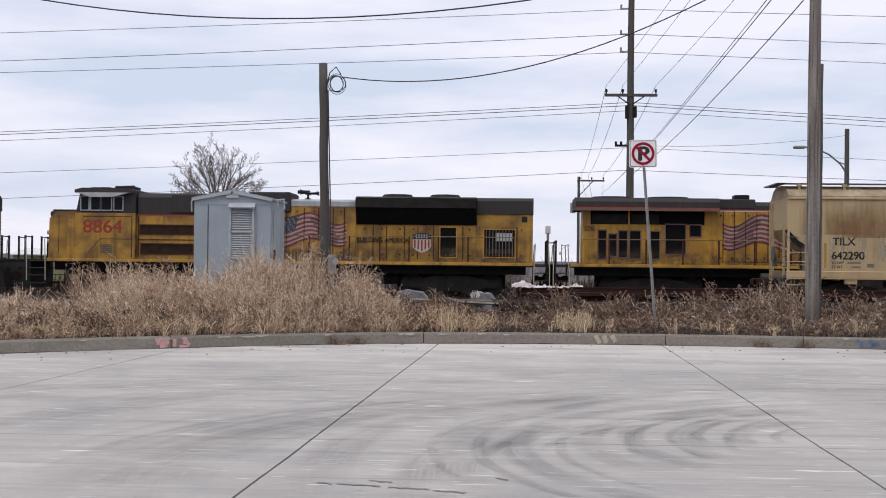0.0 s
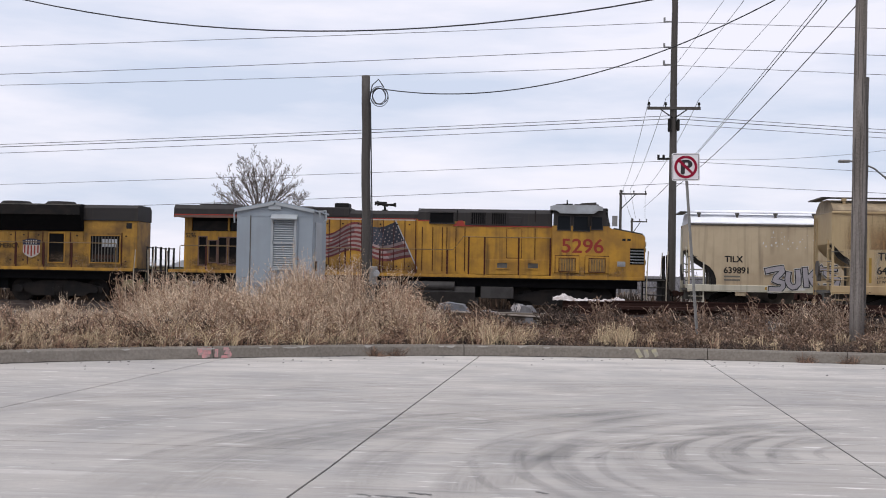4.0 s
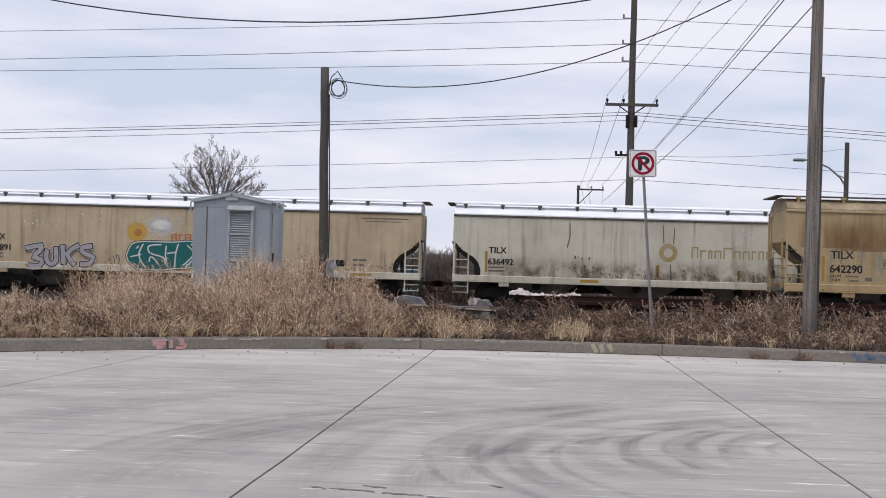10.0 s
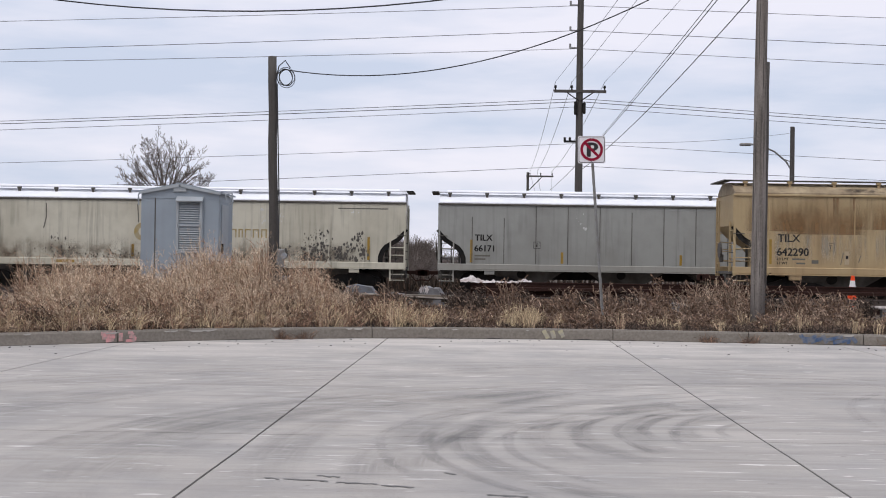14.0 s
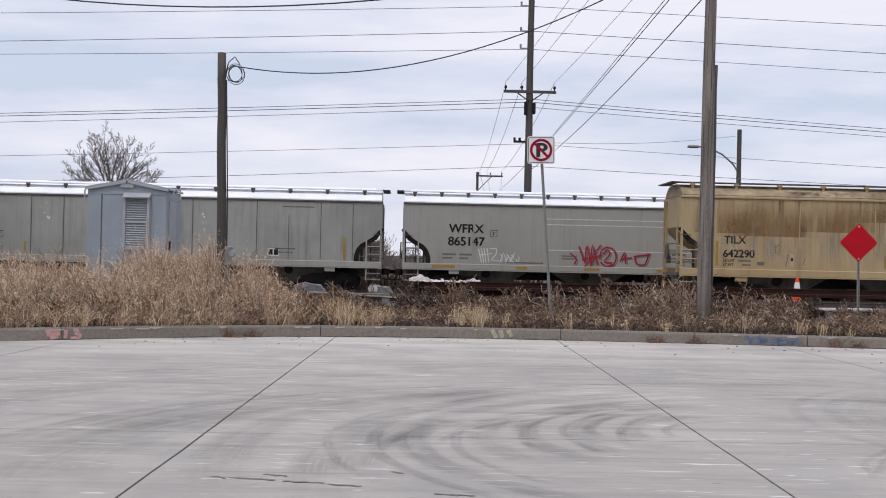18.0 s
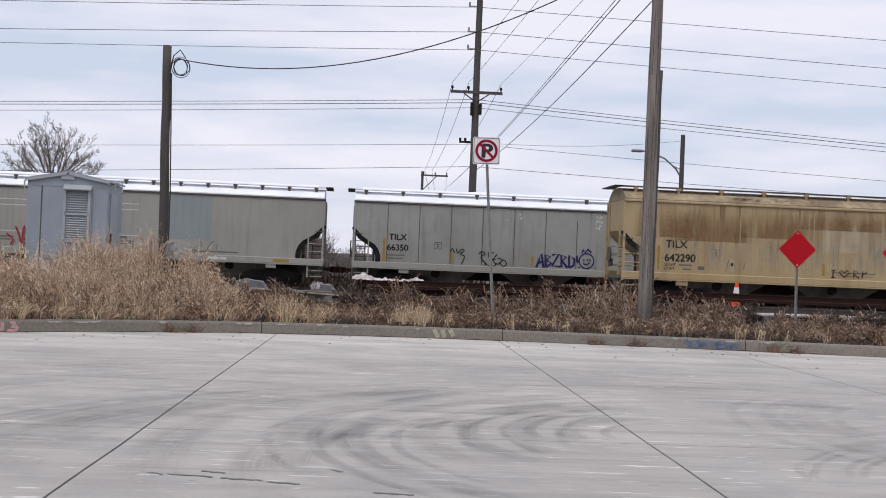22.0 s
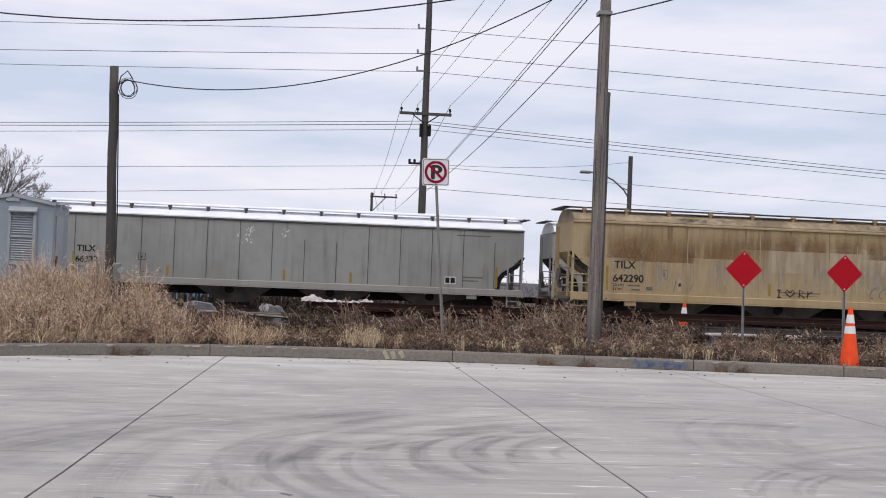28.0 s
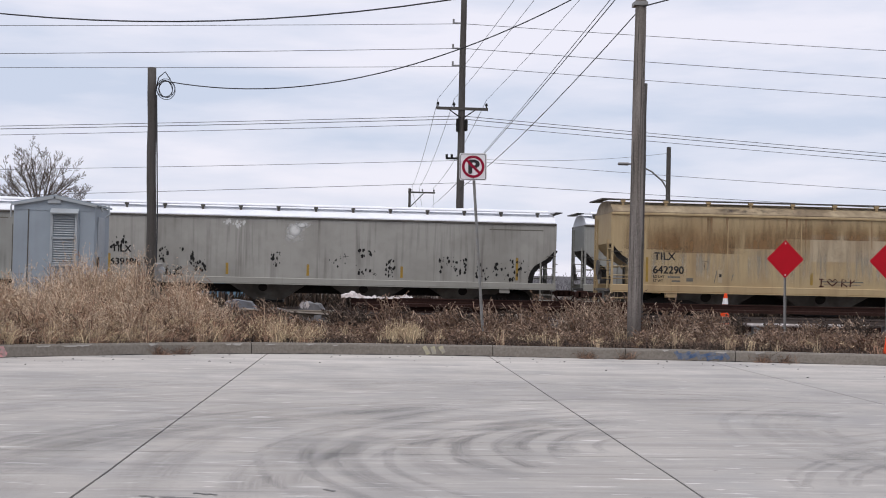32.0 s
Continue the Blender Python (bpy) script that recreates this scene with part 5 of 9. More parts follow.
def loco_frame(parent, x0, x1, tank):
    """Walkway, sill, fuel tank and trucks."""
    part("walkway", Shape().box(x0, x1, -1.52, 1.52, 1.46, 1.54, 0.01), M["black"], parent)
    for e in (-1, 1):
        part("side_sill", Shape().box(x0, x1, e * 1.545, e * 1.49, 1.41, 1.545, 0.01), M["yellow"], parent)
        part("sill_line", Shape().box(x0, x1, e * 1.552, e * 1.50, 1.36, 1.407), M["near_black"], parent)
    part("underframe", Shape().box(x0 + 0.3, x1 - 0.3, -1.3, 1.3, 1.02, 1.455), M["near_black"], parent)
    # near-black boxes added to close the see-through gap below the frame
    part("traction_gear", Shape().box(x0 + 1.2, x0 + 6.0, -0.75, 0.75, 0.4, 1.02).box(x1 - 6.0, x1 - 1.2, -0.75, 0.75, 0.4, 1.02).box(x0 + 6.0, x1 - 6.0, -1.0, 1.0, 0.55, 1.02), M["near_black"], parent)
    part("battery_box", Shape().box(tank[1] + 0.25, tank[1] + 1.7, -1.45, -1.0, 0.5, 1.02, 0.02), M["tank_grey"], parent)
    a, b = tank
    part("fuel_tank", Shape().prism([(-1.45, 1.0), (-1.5, 0.75), (-1.3, 0.3), (-0.9, 0.2), (0.9, 0.2), (1.3, 0.3), (1.5, 0.75), (1.45, 1.0)], a, b, "x"), M["tank_grey"], parent)
    for k in range(2):
        c = a + 0.9 + k * 2.55
        part("air_reservoir", Shape().cyl((c - 1.05, -1.42, 1.02), (c + 1.05, -1.42, 1.02), 0.2, n=14), M["tank_grey"], parent)
    for c in (x0 + 3.6, x1 - 3.6):
        bogie(parent, c, (-1.75, 0.0, 1.75), True, True)


def seams_on(parent, xs, z0, z1, y, mat="seam_red", w=0.036):
    for xx in xs:
        part("door_seam", Shape().box(xx - w / 2, xx + w / 2, y - 0.03, y + 0.01, z0, z1), M[mat], parent)


def dark_panels(parent, rects, y, mat="near_black", frame_mat="yellow", name="air_intake"):
    for x0, x1, z0, z1 in rects:
        p = part(name, Shape().box(x0, x1, y - 0.006, y + 0.03, z0, z1), M[mat], parent)
        t = 0.05
        f = Shape().box(x0 - t, x1 + t, y - 0.035, y + 0.01, z1, z1 + t).box(x0 - t, x1 + t, y - 0.035, y + 0.01, z0 - t, z0).box(x0 - t, x0, y - 0.035, y + 0.01, z0, z1).box(x1, x1 + t, y - 0.035, y + 0.01, z0, z1)
        part("panel_frame", f, M[frame_mat], p)


def hinges(parent, pts, y):
    s = Shape()
    for x, z in pts:
        s.box(x - 0.035, x + 0.035, y - 0.03, y, z - 0.03, z + 0.03)
    tagged(part("latch", s, M["black"], parent), kind="stuff")


def wash(parent, name, x0, x1, z0, z1, y, mat, seed, label=""):
    """A flat patch of stain, or of shade put into colour, with uneven edges."""
    rng = random.Random(seed)
    n = 12
    top = [(x0 + (x1 - x0) * i / n, z1 - rng.uniform(0, 0.04)) for i in range(n + 1)]
    bot = [(x0 + (x1 - x0) * i / n, z0) for i in range(n + 1)]
    return part(name, Shape().flat(top + bot[::-1], y), M[mat], parent, label)


def loco_cab_right(x, group):
    """The road locomotive whose cab leads to the right. Local x from its rear hood (0) to its nose (21.0)."""
    lo = thing("locomotive", pose(x, TRACK_Y, RAIL), "yellow and grey diesel locomotive numbered 5296 with a painted flag", "locomotive", group)
    MOVING.append((lo, x))
    H = 1.0
    y = -H
    loco_frame(lo, -0.2, 21.0, (8.2, 13.6))
    # radiator end with its broad overhanging roof
    part("radiator_housing", Shape().box(0.35, 6.2, -H, H, 1.54, 3.3, 0.02), M["yellow"], lo)
    part("radiator_recess", Shape().box(0.7, 6.1, -H + 0.12, H - 0.12, 3.3, 3.95), M["near_black"], lo, "dark radiator intake")
    for xa, xb in ((0.36, 0.7), (5.7, 6.2), (2.35, 2.43)):
        part("radiator_post", Shape().box(xa, xb, -H, H, 3.302, 3.915), M["yellow"], lo)
    part("radiator_louvre", Shape().box(0.75, 2.3, -H + 0.02, -H + 0.08, 3.32, 3.75).box(2.5, 3.7, -H + 0.02, -H + 0.08, 3.32, 3.75), M["black"], lo)
    part("radiator_roof", Shape().prism([(-1.5, 3.92), (-1.52, 4.0), (-1.52, 4.28), (-1.3, 4.46), (1.3, 4.46), (1.52, 4.28), (1.52, 4.0), (1.5, 3.92)], 0.0, 6.28, "x"), M["loco_grey"], lo, "grey overhanging radiator roof")
    part("red_stripe", Shape().box(0.0, 6.28, -1.528, -1.521, 3.99, 4.03), M["red"], lo)
    part("roof_edge", Shape().box(0.0, 6.28, -1.53, -1.515, 3.88, 3.985), M["lip_brown"], lo)
    for xx in (1.7, 4.2):
        part("roof_fan", Shape().cyl((xx, 0, 4.46), (xx, 0, 4.55), 0.9, n=20), M["loco_grey"], lo)
    dark_panels(lo, [(1.05, 1.38, 1.78, 3.02), (1.52, 1.84, 1.9, 2.85), (1.96, 2.30, 1.85, 3.0), (2.44, 2.88, 1.8, 3.0), (3.35, 3.72, 1.8, 2.98), (4.0, 4.85, 2.02, 3.3), (5.06, 5.52, 2.8, 3.28)], y, "near_black", "lip_brown")
    # hood with doors
    part("hood", Shape().box(6.2, 11.0, -H, H, 1.54, 3.98, 0.02), M["yellow"], lo)
    part("hood_roof", Shape().prism([(-1.0, 3.98), (-1.0, 4.18), (-0.8, 4.34), (0.8, 4.34), (1.0, 4.18), (1.0, 3.98)], 6.28, 11.0, "x"), M["loco_grey"], lo)
    part("hood_step", Shape().box(6.28, 7.9, -1.02, 1.02, 4.02, 4.45, 0.04), M["loco_grey"], lo)
    part("exhaust_stack", Shape().box(7.1, 7.75, -0.4, 0.4, 4.45, 4.68, 0.04), M["black"], lo)
    seams_on(lo, [6.5 + 0.487 * k for k in range(10)], 1.7, 3.92, y, "seam_red", 0.03)
    part("door_sill", Shape().box(6.4, 11.0, y - 0.02, y, 1.68, 1.705), M["seam_red"], lo)
    part("stain", Shape().box(6.3, 10.9, y - 0.012, y - 0.004, 3.9, 3.945), M["shield_white"], lo, "flaked pale paint along the hood's edge")
    part("red_stripe", Shape().box(6.28, 11.0, y - 0.01, y - 0.003, 3.95, 3.99), M["red"], lo)
    hinges(lo, [(xx, zz) for xx in (6.4, 6.9, 7.6, 8.3, 9.3, 10.05, 10.6, 11.3, 12.0) for zz in (1.85, 3.72)], y - 0.004)
    horn(lo, 9.35, 4.34)
    part("alternator_hood", Shape().box(11.0, 16.95, -1.2, 1.2, 1.54, 3.9, 0.02), M["yellow"], lo)
    part("alternator_roof", Shape().prism([(-1.2, 3.9), (-1.2, 4.28), (-1.0, 4.45), (1.0, 4.45), (1.2, 4.28), (1.2, 3.9)], 11.0, 16.95, "x"), M["loco_grey"], lo)
    part("red_stripe", Shape().box(11.0, 12.62, -1.215, -1.203, 3.88, 3.93), M["red"], lo)
    part("grey_band", Shape().box(13.1, 16.95, -1.212, -1.2, 3.70, 3.905), M["loco_grey"], lo)
    part("red_stripe", Shape().prism([(12.55, 3.67), (16.95, 3.67), (16.95, 3.715), (13.12, 3.715), (13.0, 3.92), (12.8, 3.92)], -1.222, -1.212), M["red"], lo)
    seams_on(lo, [11.2, 11.67, 12.1, 12.3, 12.7, 13.1, 16.2], 1.68, 3.62, -1.203, "seam_red", 0.03)
    part("lower_panel", Shape().box(13.3, 16.9, -1.245, -1.2, 1.56, 2.24, 0.012), M["yellow"], lo, "dirty lower side panel")
    part("door_outline", Shape().ribbon([(14.95, 2.3), (14.95, 3.6), (15.62, 3.6), (15.62, 2.3), (14.95, 2.3)], 0.025, -1.208), M["seam_red"], lo)
    seams_on(lo, [12.75, 16.2], 3.9, 4.4, -1.203, "black", 0.05)
    dark_panels(lo, [(11.55, 12.58, 3.82, 4.26), (13.38, 14.0, 3.79, 4.26), (14.28, 14.9, 3.79, 4.26)], -1.216, "near_black", "loco_grey")
    part("roof_locker", Shape().box(15.05, 15.6, -1.23, -1.2, 3.74, 4.1, 0.01), M["loco_grey"], lo)
    dark_panels(lo, [(14.55, 15.0, 1.86, 2.08), (15.9, 16.35, 1.86, 2.08)], -1.248, "under")
    for k in range(6):
        part("grille_bar", Shape().box(13.45 + k * 0.095, 13.475 + k * 0.095, -1.235, -1.21, 3.79, 4.26), M["loco_grey"], lo)
        part("grille_bar", Shape().box(14.35 + k * 0.095, 14.375 + k * 0.095, -1.235, -1.21, 3.79, 4.26), M["loco_grey"], lo)
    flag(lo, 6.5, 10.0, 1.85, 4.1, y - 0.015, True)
    # cab and nose
    Hc = 1.54
    part("cab", Shape().prism([(16.95, 1.54), (21.0, 1.54), (21.0, 3.28), (20.88, 3.4), (19.55, 3.64), (19.4, 3.75), (16.95, 3.75)], -Hc, Hc), M["yellow"], lo)
    part("cab_upper", Shape().prism([(17.0, 3.75), (19.42, 3.75), (19.25, 4.5), (19.0, 4.56), (17.0, 4.56)], -Hc + 0.015, Hc - 0.015), M["loco_grey"], lo)
    part("cab_roof", Shape().prism([(16.85, 4.42), (19.15, 4.42), (19.15, 4.58), (18.9, 4.66), (17.1, 4.66), (16.85, 4.6)], -Hc - 0.06, Hc + 0.06), M["pale_grey"], lo, "pale grey cab roof")
    part("window_visor", Shape().prism([(17.1, 4.42), (18.95, 4.42), (18.75, 4.28), (17.3, 4.28)], -Hc - 0.16, -Hc - 0.06), M["pale_grey"], lo)
    part("roof_equipment", Shape().box(17.1, 17.5, -0.5, 0.5, 4.66, 4.76, 0.03).box(17.9, 19.0, -0.8, 0.8, 4.66, 4.75, 0.03).cyl((18.2, -0.4, 4.75), (18.9, -0.4, 4.8), 0.06, n=8), M["loco_grey"], lo)
    part("headlight", Shape().box(19.1, 19.42, -0.4, 0.4, 4.25, 4.6, 0.05), M["black"], lo)
    cab_windows(lo, [(17.2, 17.72, 3.58, 4.16), (17.9, 18.56, 3.55, 4.16), (18.68, 19.12, 3.62, 4.14)], -Hc - 0.002, "loco_grey")
    part("mirror", Shape().box(18.5, 18.58, -Hc - 0.2, -Hc - 0.05, 3.72, 4.2), M["black"], lo)
    letters("5296", 0.6, M["number_red"], lo, 17.34, 2.58, -Hc - 0.006, "red road number", 1.08, "road_number")
    for x0 in (17.1, 18.4):
        part("locker_door", Shape().box(x0, x0 + 1.05, -Hc - 0.05, -Hc, 1.68, 2.42, 0.015), M["yellow"], lo)
        part("locker_grille", Shape().box(x0 + 0.2, x0 + 0.85, -Hc - 0.056, -Hc - 0.05, 1.76, 2.3), M["rail_dull"], lo, "dusty grille")
        for k in range(6):
            part("grille_bar", Shape().box(x0 + 0.23 + 0.11 * k, x0 + 0.26 + 0.11 * k, -Hc - 0.068, -Hc - 0.057, 1.78, 2.28), M["yellow"], lo)
        part("locker_frame", Shape().ribbon([(x0 + 0.17, 1.73), (x0 + 0.17, 2.33), (x0 + 0.88, 2.33), (x0 + 0.88, 1.73), (x0 + 0.17, 1.73)], 0.04, -Hc - 0.06).ribbon([(x0, 1.66), (x0, 2.44), (x0 + 1.05, 2.44)], 0.03, -Hc - 0.06), M["seam_red"], lo)
    part("builder_plate", Shape().box(19.8, 20.15, -Hc - 0.008, -Hc, 2.0, 2.22), M["pale_grey"], lo)
    part("number_board", Shape().box(20.0, 20.15, -Hc - 0.006, -Hc, 3.12, 3.22).box(20.22, 20.37, -Hc - 0.006, -Hc, 3.12, 3.22), M["text_black"], lo)
    part("nose_top", Shape().prism([(19.65, 3.62), (20.88, 3.4), (20.98, 3.3), (20.98, 3.34), (20.88, 3.46), (19.65, 3.69)], -1.42, 1.42), M["loco_grey"], lo)
    for ya, yb in ((-1.42, -0.08), (0.08, 1.42)):
        shield_glass = part("windscreen", Shape().add([(19.47, ya, 3.8), (19.47, yb, 3.8), (19.335, yb, 4.4), (19.335, ya, 4.4)], [(0, 1, 2, 3)]), M["glass"], lo, "dark sloping windscreen")
        frame_bars = Shape()
        for y0, y1 in ((ya, ya + 0.05), (yb - 0.05, yb)):
            frame_bars.add([(19.48, y0, 3.78), (19.48, y1, 3.78), (19.34, y1, 4.42), (19.34, y0, 4.42)], [(0, 1, 2, 3)])
        for z0, z1 in ((3.76, 3.82), (4.38, 4.43)):
            x0, x1 = 19.485 - (z0 - 3.78) * 0.22, 19.485 - (z1 - 3.78) * 0.22
            frame_bars.add([(x0, ya, z0), (x0, yb, z0), (x1, yb, z1), (x1, ya, z1)], [(0, 1, 2, 3)])
        part("window_frame", frame_bars, M["pale_grey"], shield_glass)
    part("nose_recess", Shape().box(20.35, 20.96, -Hc - 0.008, -Hc + 0.02, 2.1, 2.8), M["near_black"], lo, "dark stepwell grille")
    for k in range(5):
        part("grille_bar", Shape().box(20.36, 20.95, -Hc - 0.03, -Hc - 0.008, 2.16 + 0.13 * k, 2.19 + 0.13 * k), M["pale_grey"], lo)
    part("roof_aerial", Shape().cyl((17.6, -0.3, 4.66), (17.6, -0.3, 4.95), 0.03, n=6).box(17.4, 17.85, -0.5, -0.1, 4.72, 4.78), M["black"], lo)
    for zz in (2.2, 2.75, 3.0):
        part("nose_lamp", Shape().cyl((20.95, -1.2, zz), (21.06, -1.2, zz), 0.11, n=10), M["chrome"], lo)
    rail = part("handrail", Shape().tube([(0.3, -1.48, 1.54), (0.3, -1.48, 2.57), (0.36, -1.48, 2.62), (12.6, -1.48, 2.62), (13.05, -1.48, 3.2), (16.9, -1.48, 3.2)], 0.022, 6), M["rail_dull"], lo)
    for xx, zt in ((1.5, 2.62), (3.1, 2.62), (4.7, 2.62), (6.25, 2.62), (7.8, 2.62), (9.35, 2.62), (10.95, 2.62), (12.35, 2.62), (13.3, 3.2), (14.0, 3.2), (15.5, 3.2), (16.88, 3.2)):
        part("stanchion", Shape().box(xx - 0.035, xx + 0.035, -1.5, -1.45, 1.54, zt), M["seam_red"], rail)
    steps(lo, 21.08, 1, 2.6)
    platform(lo, 21.0, 1)
    steps(lo, -0.25, -1)
    platform(lo, -0.2, -1)
    for k in range(7):
        wash(lo, "road_dust", 0.4 + 1.5 * k, 2.3 + 1.5 * k, 1.56, 2.4, y - 0.013, "road_dust", 20 + k, "brown road dust")
    # shade of the roof overhang put into colour on the yellow wall
    wash(lo, "grime_run", 0.4, 6.3, 1.7, 3.3, y - 0.004, "grime_shade", 33)
    wash(lo, "road_dust", 17.0, 20.9, 1.56, 2.3, -1.552, "road_dust", 31, "brown road dust")
    letters("5296", 0.2, M["text_black"], lo, 0.42, 3.0, -H - 0.008, "small black number", 0.8, "small_number")
    return lo


def loco_cab_left(x, group, number, label):
    """The road locomotive whose cab leads to the left. Local x from its nose (0) to the end of its radiator hood (21.7)."""
    lo = thing("locomotive", pose(x, TRACK_Y, RAIL), label, "locomotive", group)
    MOVING.append((lo, x))
    Hc, H = 1.54, 1.0
    y = -H
    loco_frame(lo, 0.0, 21.7, (7.6, 13.4))
    part("nose", Shape().prism([(0.0, 1.54), (0.05, 3.35), (0.35, 3.62), (1.3, 3.68), (1.3, 1.54)], -1.35, 1.35), M["yellow_old"], lo)
    part("nose_top", Shape().box(0.1, 1.25, -1.1, 1.1, 3.66, 3.74, 0.03).box(0.02, 0.5, -1.2, 1.2, 3.4, 3.66, 0.05), M["loco_grey"], lo)
    for zz in (2.3, 2.7):
        part("nose_lamp", Shape().cyl((-0.12, -1.1, zz), (0.02, -1.1, zz), 0.1, n=10), M["chrome"], lo)
    part("cab", Shape().box(1.25, 4.0, -Hc, Hc, 1.54, 3.58, 0.02), M["yellow_old"], lo)
    part("cab_side", Shape().box(0.9, 1.25, -1.5, 1.5, 1.54, 3.3, 0.02), M["yellow_old"], lo)
    part("cab_upper", Shape().prism([(1.3, 3.58), (4.0, 3.58), (4.0, 4.55), (1.5, 4.55)], -Hc + 0.015, Hc - 0.015), M["loco_grey"], lo)
    part("cab_roof", Shape().prism([(1.25, 4.48), (3.95, 4.48), (3.95, 4.6), (3.6, 4.7), (1.6, 4.7), (1.25, 4.62)], -Hc - 0.05, Hc + 0.05), M["loco_grey"], lo)
    part("window_visor", Shape().prism([(1.35, 4.48), (3.8, 4.48), (3.0, 4.28), (2.0, 4.28)], -Hc - 0.25, -Hc - 0.05), M["bracket"], lo, "pale sun visor over the cab windows")
    part("roof_equipment", Shape().box(1.7, 2.6, -0.7, 0.7, 4.7, 4.78, 0.02).box(2.8, 3.6, -0.7, 0.7, 4.7, 4.84, 0.03).cyl((3.0, 0, 4.84), (3.5, 0, 4.86), 0.05, n=8), M["black"], lo)
    cab_windows(lo, [(1.55, 1.88, 3.72, 4.3), (2.0, 2.4, 3.72, 4.28), (2.46, 2.9, 3.72, 4.28), (3.05, 3.42, 3.72, 4.28)], -Hc - 0.002)
    if number:
        letters(number, 0.57, M["number_red"], lo, 1.62, 2.7, -Hc - 0.006, "red road number", 1.1, "road_number")
    part("cab_line", Shape().ribbon([(0.55, 1.75), (0.55, 3.45)], 0.03, -Hc - 0.006).ribbon([(1.9, 1.8), (2.4, 2.42), (3.85, 2.42)], 0.03, -Hc - 0.006).ribbon([(1.6, 3.42), (3.8, 3.42)], 0.03, -Hc - 0.006).ribbon([(3.85, 1.6), (3.85, 3.5)], 0.035, -Hc - 0.006), M["seam_red"], lo)
    for k in range(5):
        part("vent_slat", Shape().box(2.45, 2.95, -Hc - 0.025, -Hc, 1.8 + k * 0.085, 1.84 + k * 0.085), M["dark_trim"], lo)
    # equipment hood behind the cab
    part("equipment_hood", Shape().box(4.0, 9.1, -1.35, 1.35, 1.54, 3.5, 0.02), M["yellow_old"], lo)
    part("equipment_roof", Shape().prism([(-1.35, 3.5), (-1.35, 4.3), (-1.1, 4.5), (1.1, 4.5), (1.35, 4.3), (1.35, 3.5)], 4.05, 9.1, "x"), M["loco_grey"], lo)
    part("equipment_box", Shape().box(5.6, 6.75, -1.42, -1.3, 3.62, 4.42, 0.02), M["loco_grey"], lo)
    part("red_stripe", Shape().box(4.05, 9.1, -1.362, -1.352, 3.48, 3.53), M["red"], lo)
    dark_panels(lo, [(4.2, 6.55, 2.68, 3.04), (4.25, 6.55, 1.8, 2.2)], -1.353, "intake_brown", "seam_red")
    dark_panels(lo, [(6.95, 8.15, 2.62, 3.22), (7.1, 8.5, 3.75, 4.35)], -1.353)
    seams_on(lo, [4.1, 6.8, 8.4], 1.62, 3.46, -1.353)
    part("door_seam", Shape().box(4.1, 8.4, -1.375, -1.352, 2.4, 2.43), M["seam_red"], lo)
    part("blower_box", Shape().box(9.0, 10.9, -1.15, 1.15, 3.7, 4.6, 0.06), M["loco_grey"], lo)
    # engine hood
    part("hood", Shape().box(9.1, 13.85, -H, H, 1.54, 4.0, 0.02), M["yellow_old"], lo)
    part("hood_roof", Shape().prism([(-1.02, 3.98), (-1.02, 4.2), (-0.8, 4.3), (0.8, 4.3), (1.02, 4.18), (1.02, 3.98)], 9.1, 13.85, "x"), M["pale_grey"], lo)
    seams_on(lo, [9.5, 10.1, 10.7, 11.5, 12.15, 12.8, 13.3], 1.66, 3.92, y)
    hinges(lo, [(xx, zz) for xx in (11.2, 11.95, 12.6, 13.15) for zz in (1.9, 3.75)], y - 0.004)
    horn(lo, 11.5, 4.3)
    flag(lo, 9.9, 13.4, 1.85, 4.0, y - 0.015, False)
    # radiator section, flared and near-black
    part("radiator_housing", Shape().box(13.85, 19.2, -H, H, 1.54, 3.2, 0.02), M["yellow_old"], lo)
    part("radiator_flare", Shape().prism([(-1.05, 3.2), (-1.5, 3.95), (-1.52, 4.32), (-1.3, 4.42), (1.3, 4.42), (1.52, 4.32), (1.5, 3.95), (1.05, 3.2)], 13.85, 19.2, "x"), M["near_black"], lo, "black flared radiator intake")
    part("radiator_edge", Shape().box(13.9, 19.2, -1.54, -1.44, 4.36, 4.41), M["under"], lo)
    part("radiator_lip", Shape().box(13.87, 19.18, -1.545, -1.49, 3.93, 4.34), M["black"], lo)
    for xx in (15.6, 17.75):
        part("roof_fan", Shape().cyl((xx, 0, 4.42), (xx, 0, 4.58), 0.78, 0.62, n=20), M["black"], lo)
    part("rear_hood", Shape().box(19.2, 21.7, -H, H, 1.54, 3.7, 0.02), M["yellow_old"], lo)
    part("rear_roof", Shape().prism([(-1.05, 3.7), (-1.05, 4.28), (-0.85, 4.42), (0.85, 4.42), (1.05, 4.28), (1.05, 3.7)], 19.2, 21.72, "x"), M["loco_grey"], lo)
    seams_on(lo, [14.6, 15.2, 16.0, 16.6, 17.3, 18.6, 21.0], 1.66, 3.15, y)
    hinges(lo, [(xx, zz) for xx in (14.2, 15.0, 15.8, 16.4, 17.1, 18.9, 21.2) for zz in (1.85, 3.0)], y - 0.004)
    dark_panels(lo, [(17.6, 18.3, 1.78, 3.08), (19.55, 20.9, 1.8, 3.0)], y)
    for k in range(9):
        part("inner_pipe", Shape().box(19.62 + k * 0.145, 19.66 + k * 0.145, y - 0.03, y - 0.008, 1.82, 2.98), M["under"], lo)
    part("inner_panel", Shape().box(20.05, 20.78, y - 0.014, y - 0.007, 2.5, 2.86), M["pale_grey"], lo, "grey panel behind the bars")
    part("inner_panel", Shape().box(19.65, 20.8, y - 0.012, y - 0.007, 1.95, 2.15), M["rust"], lo)
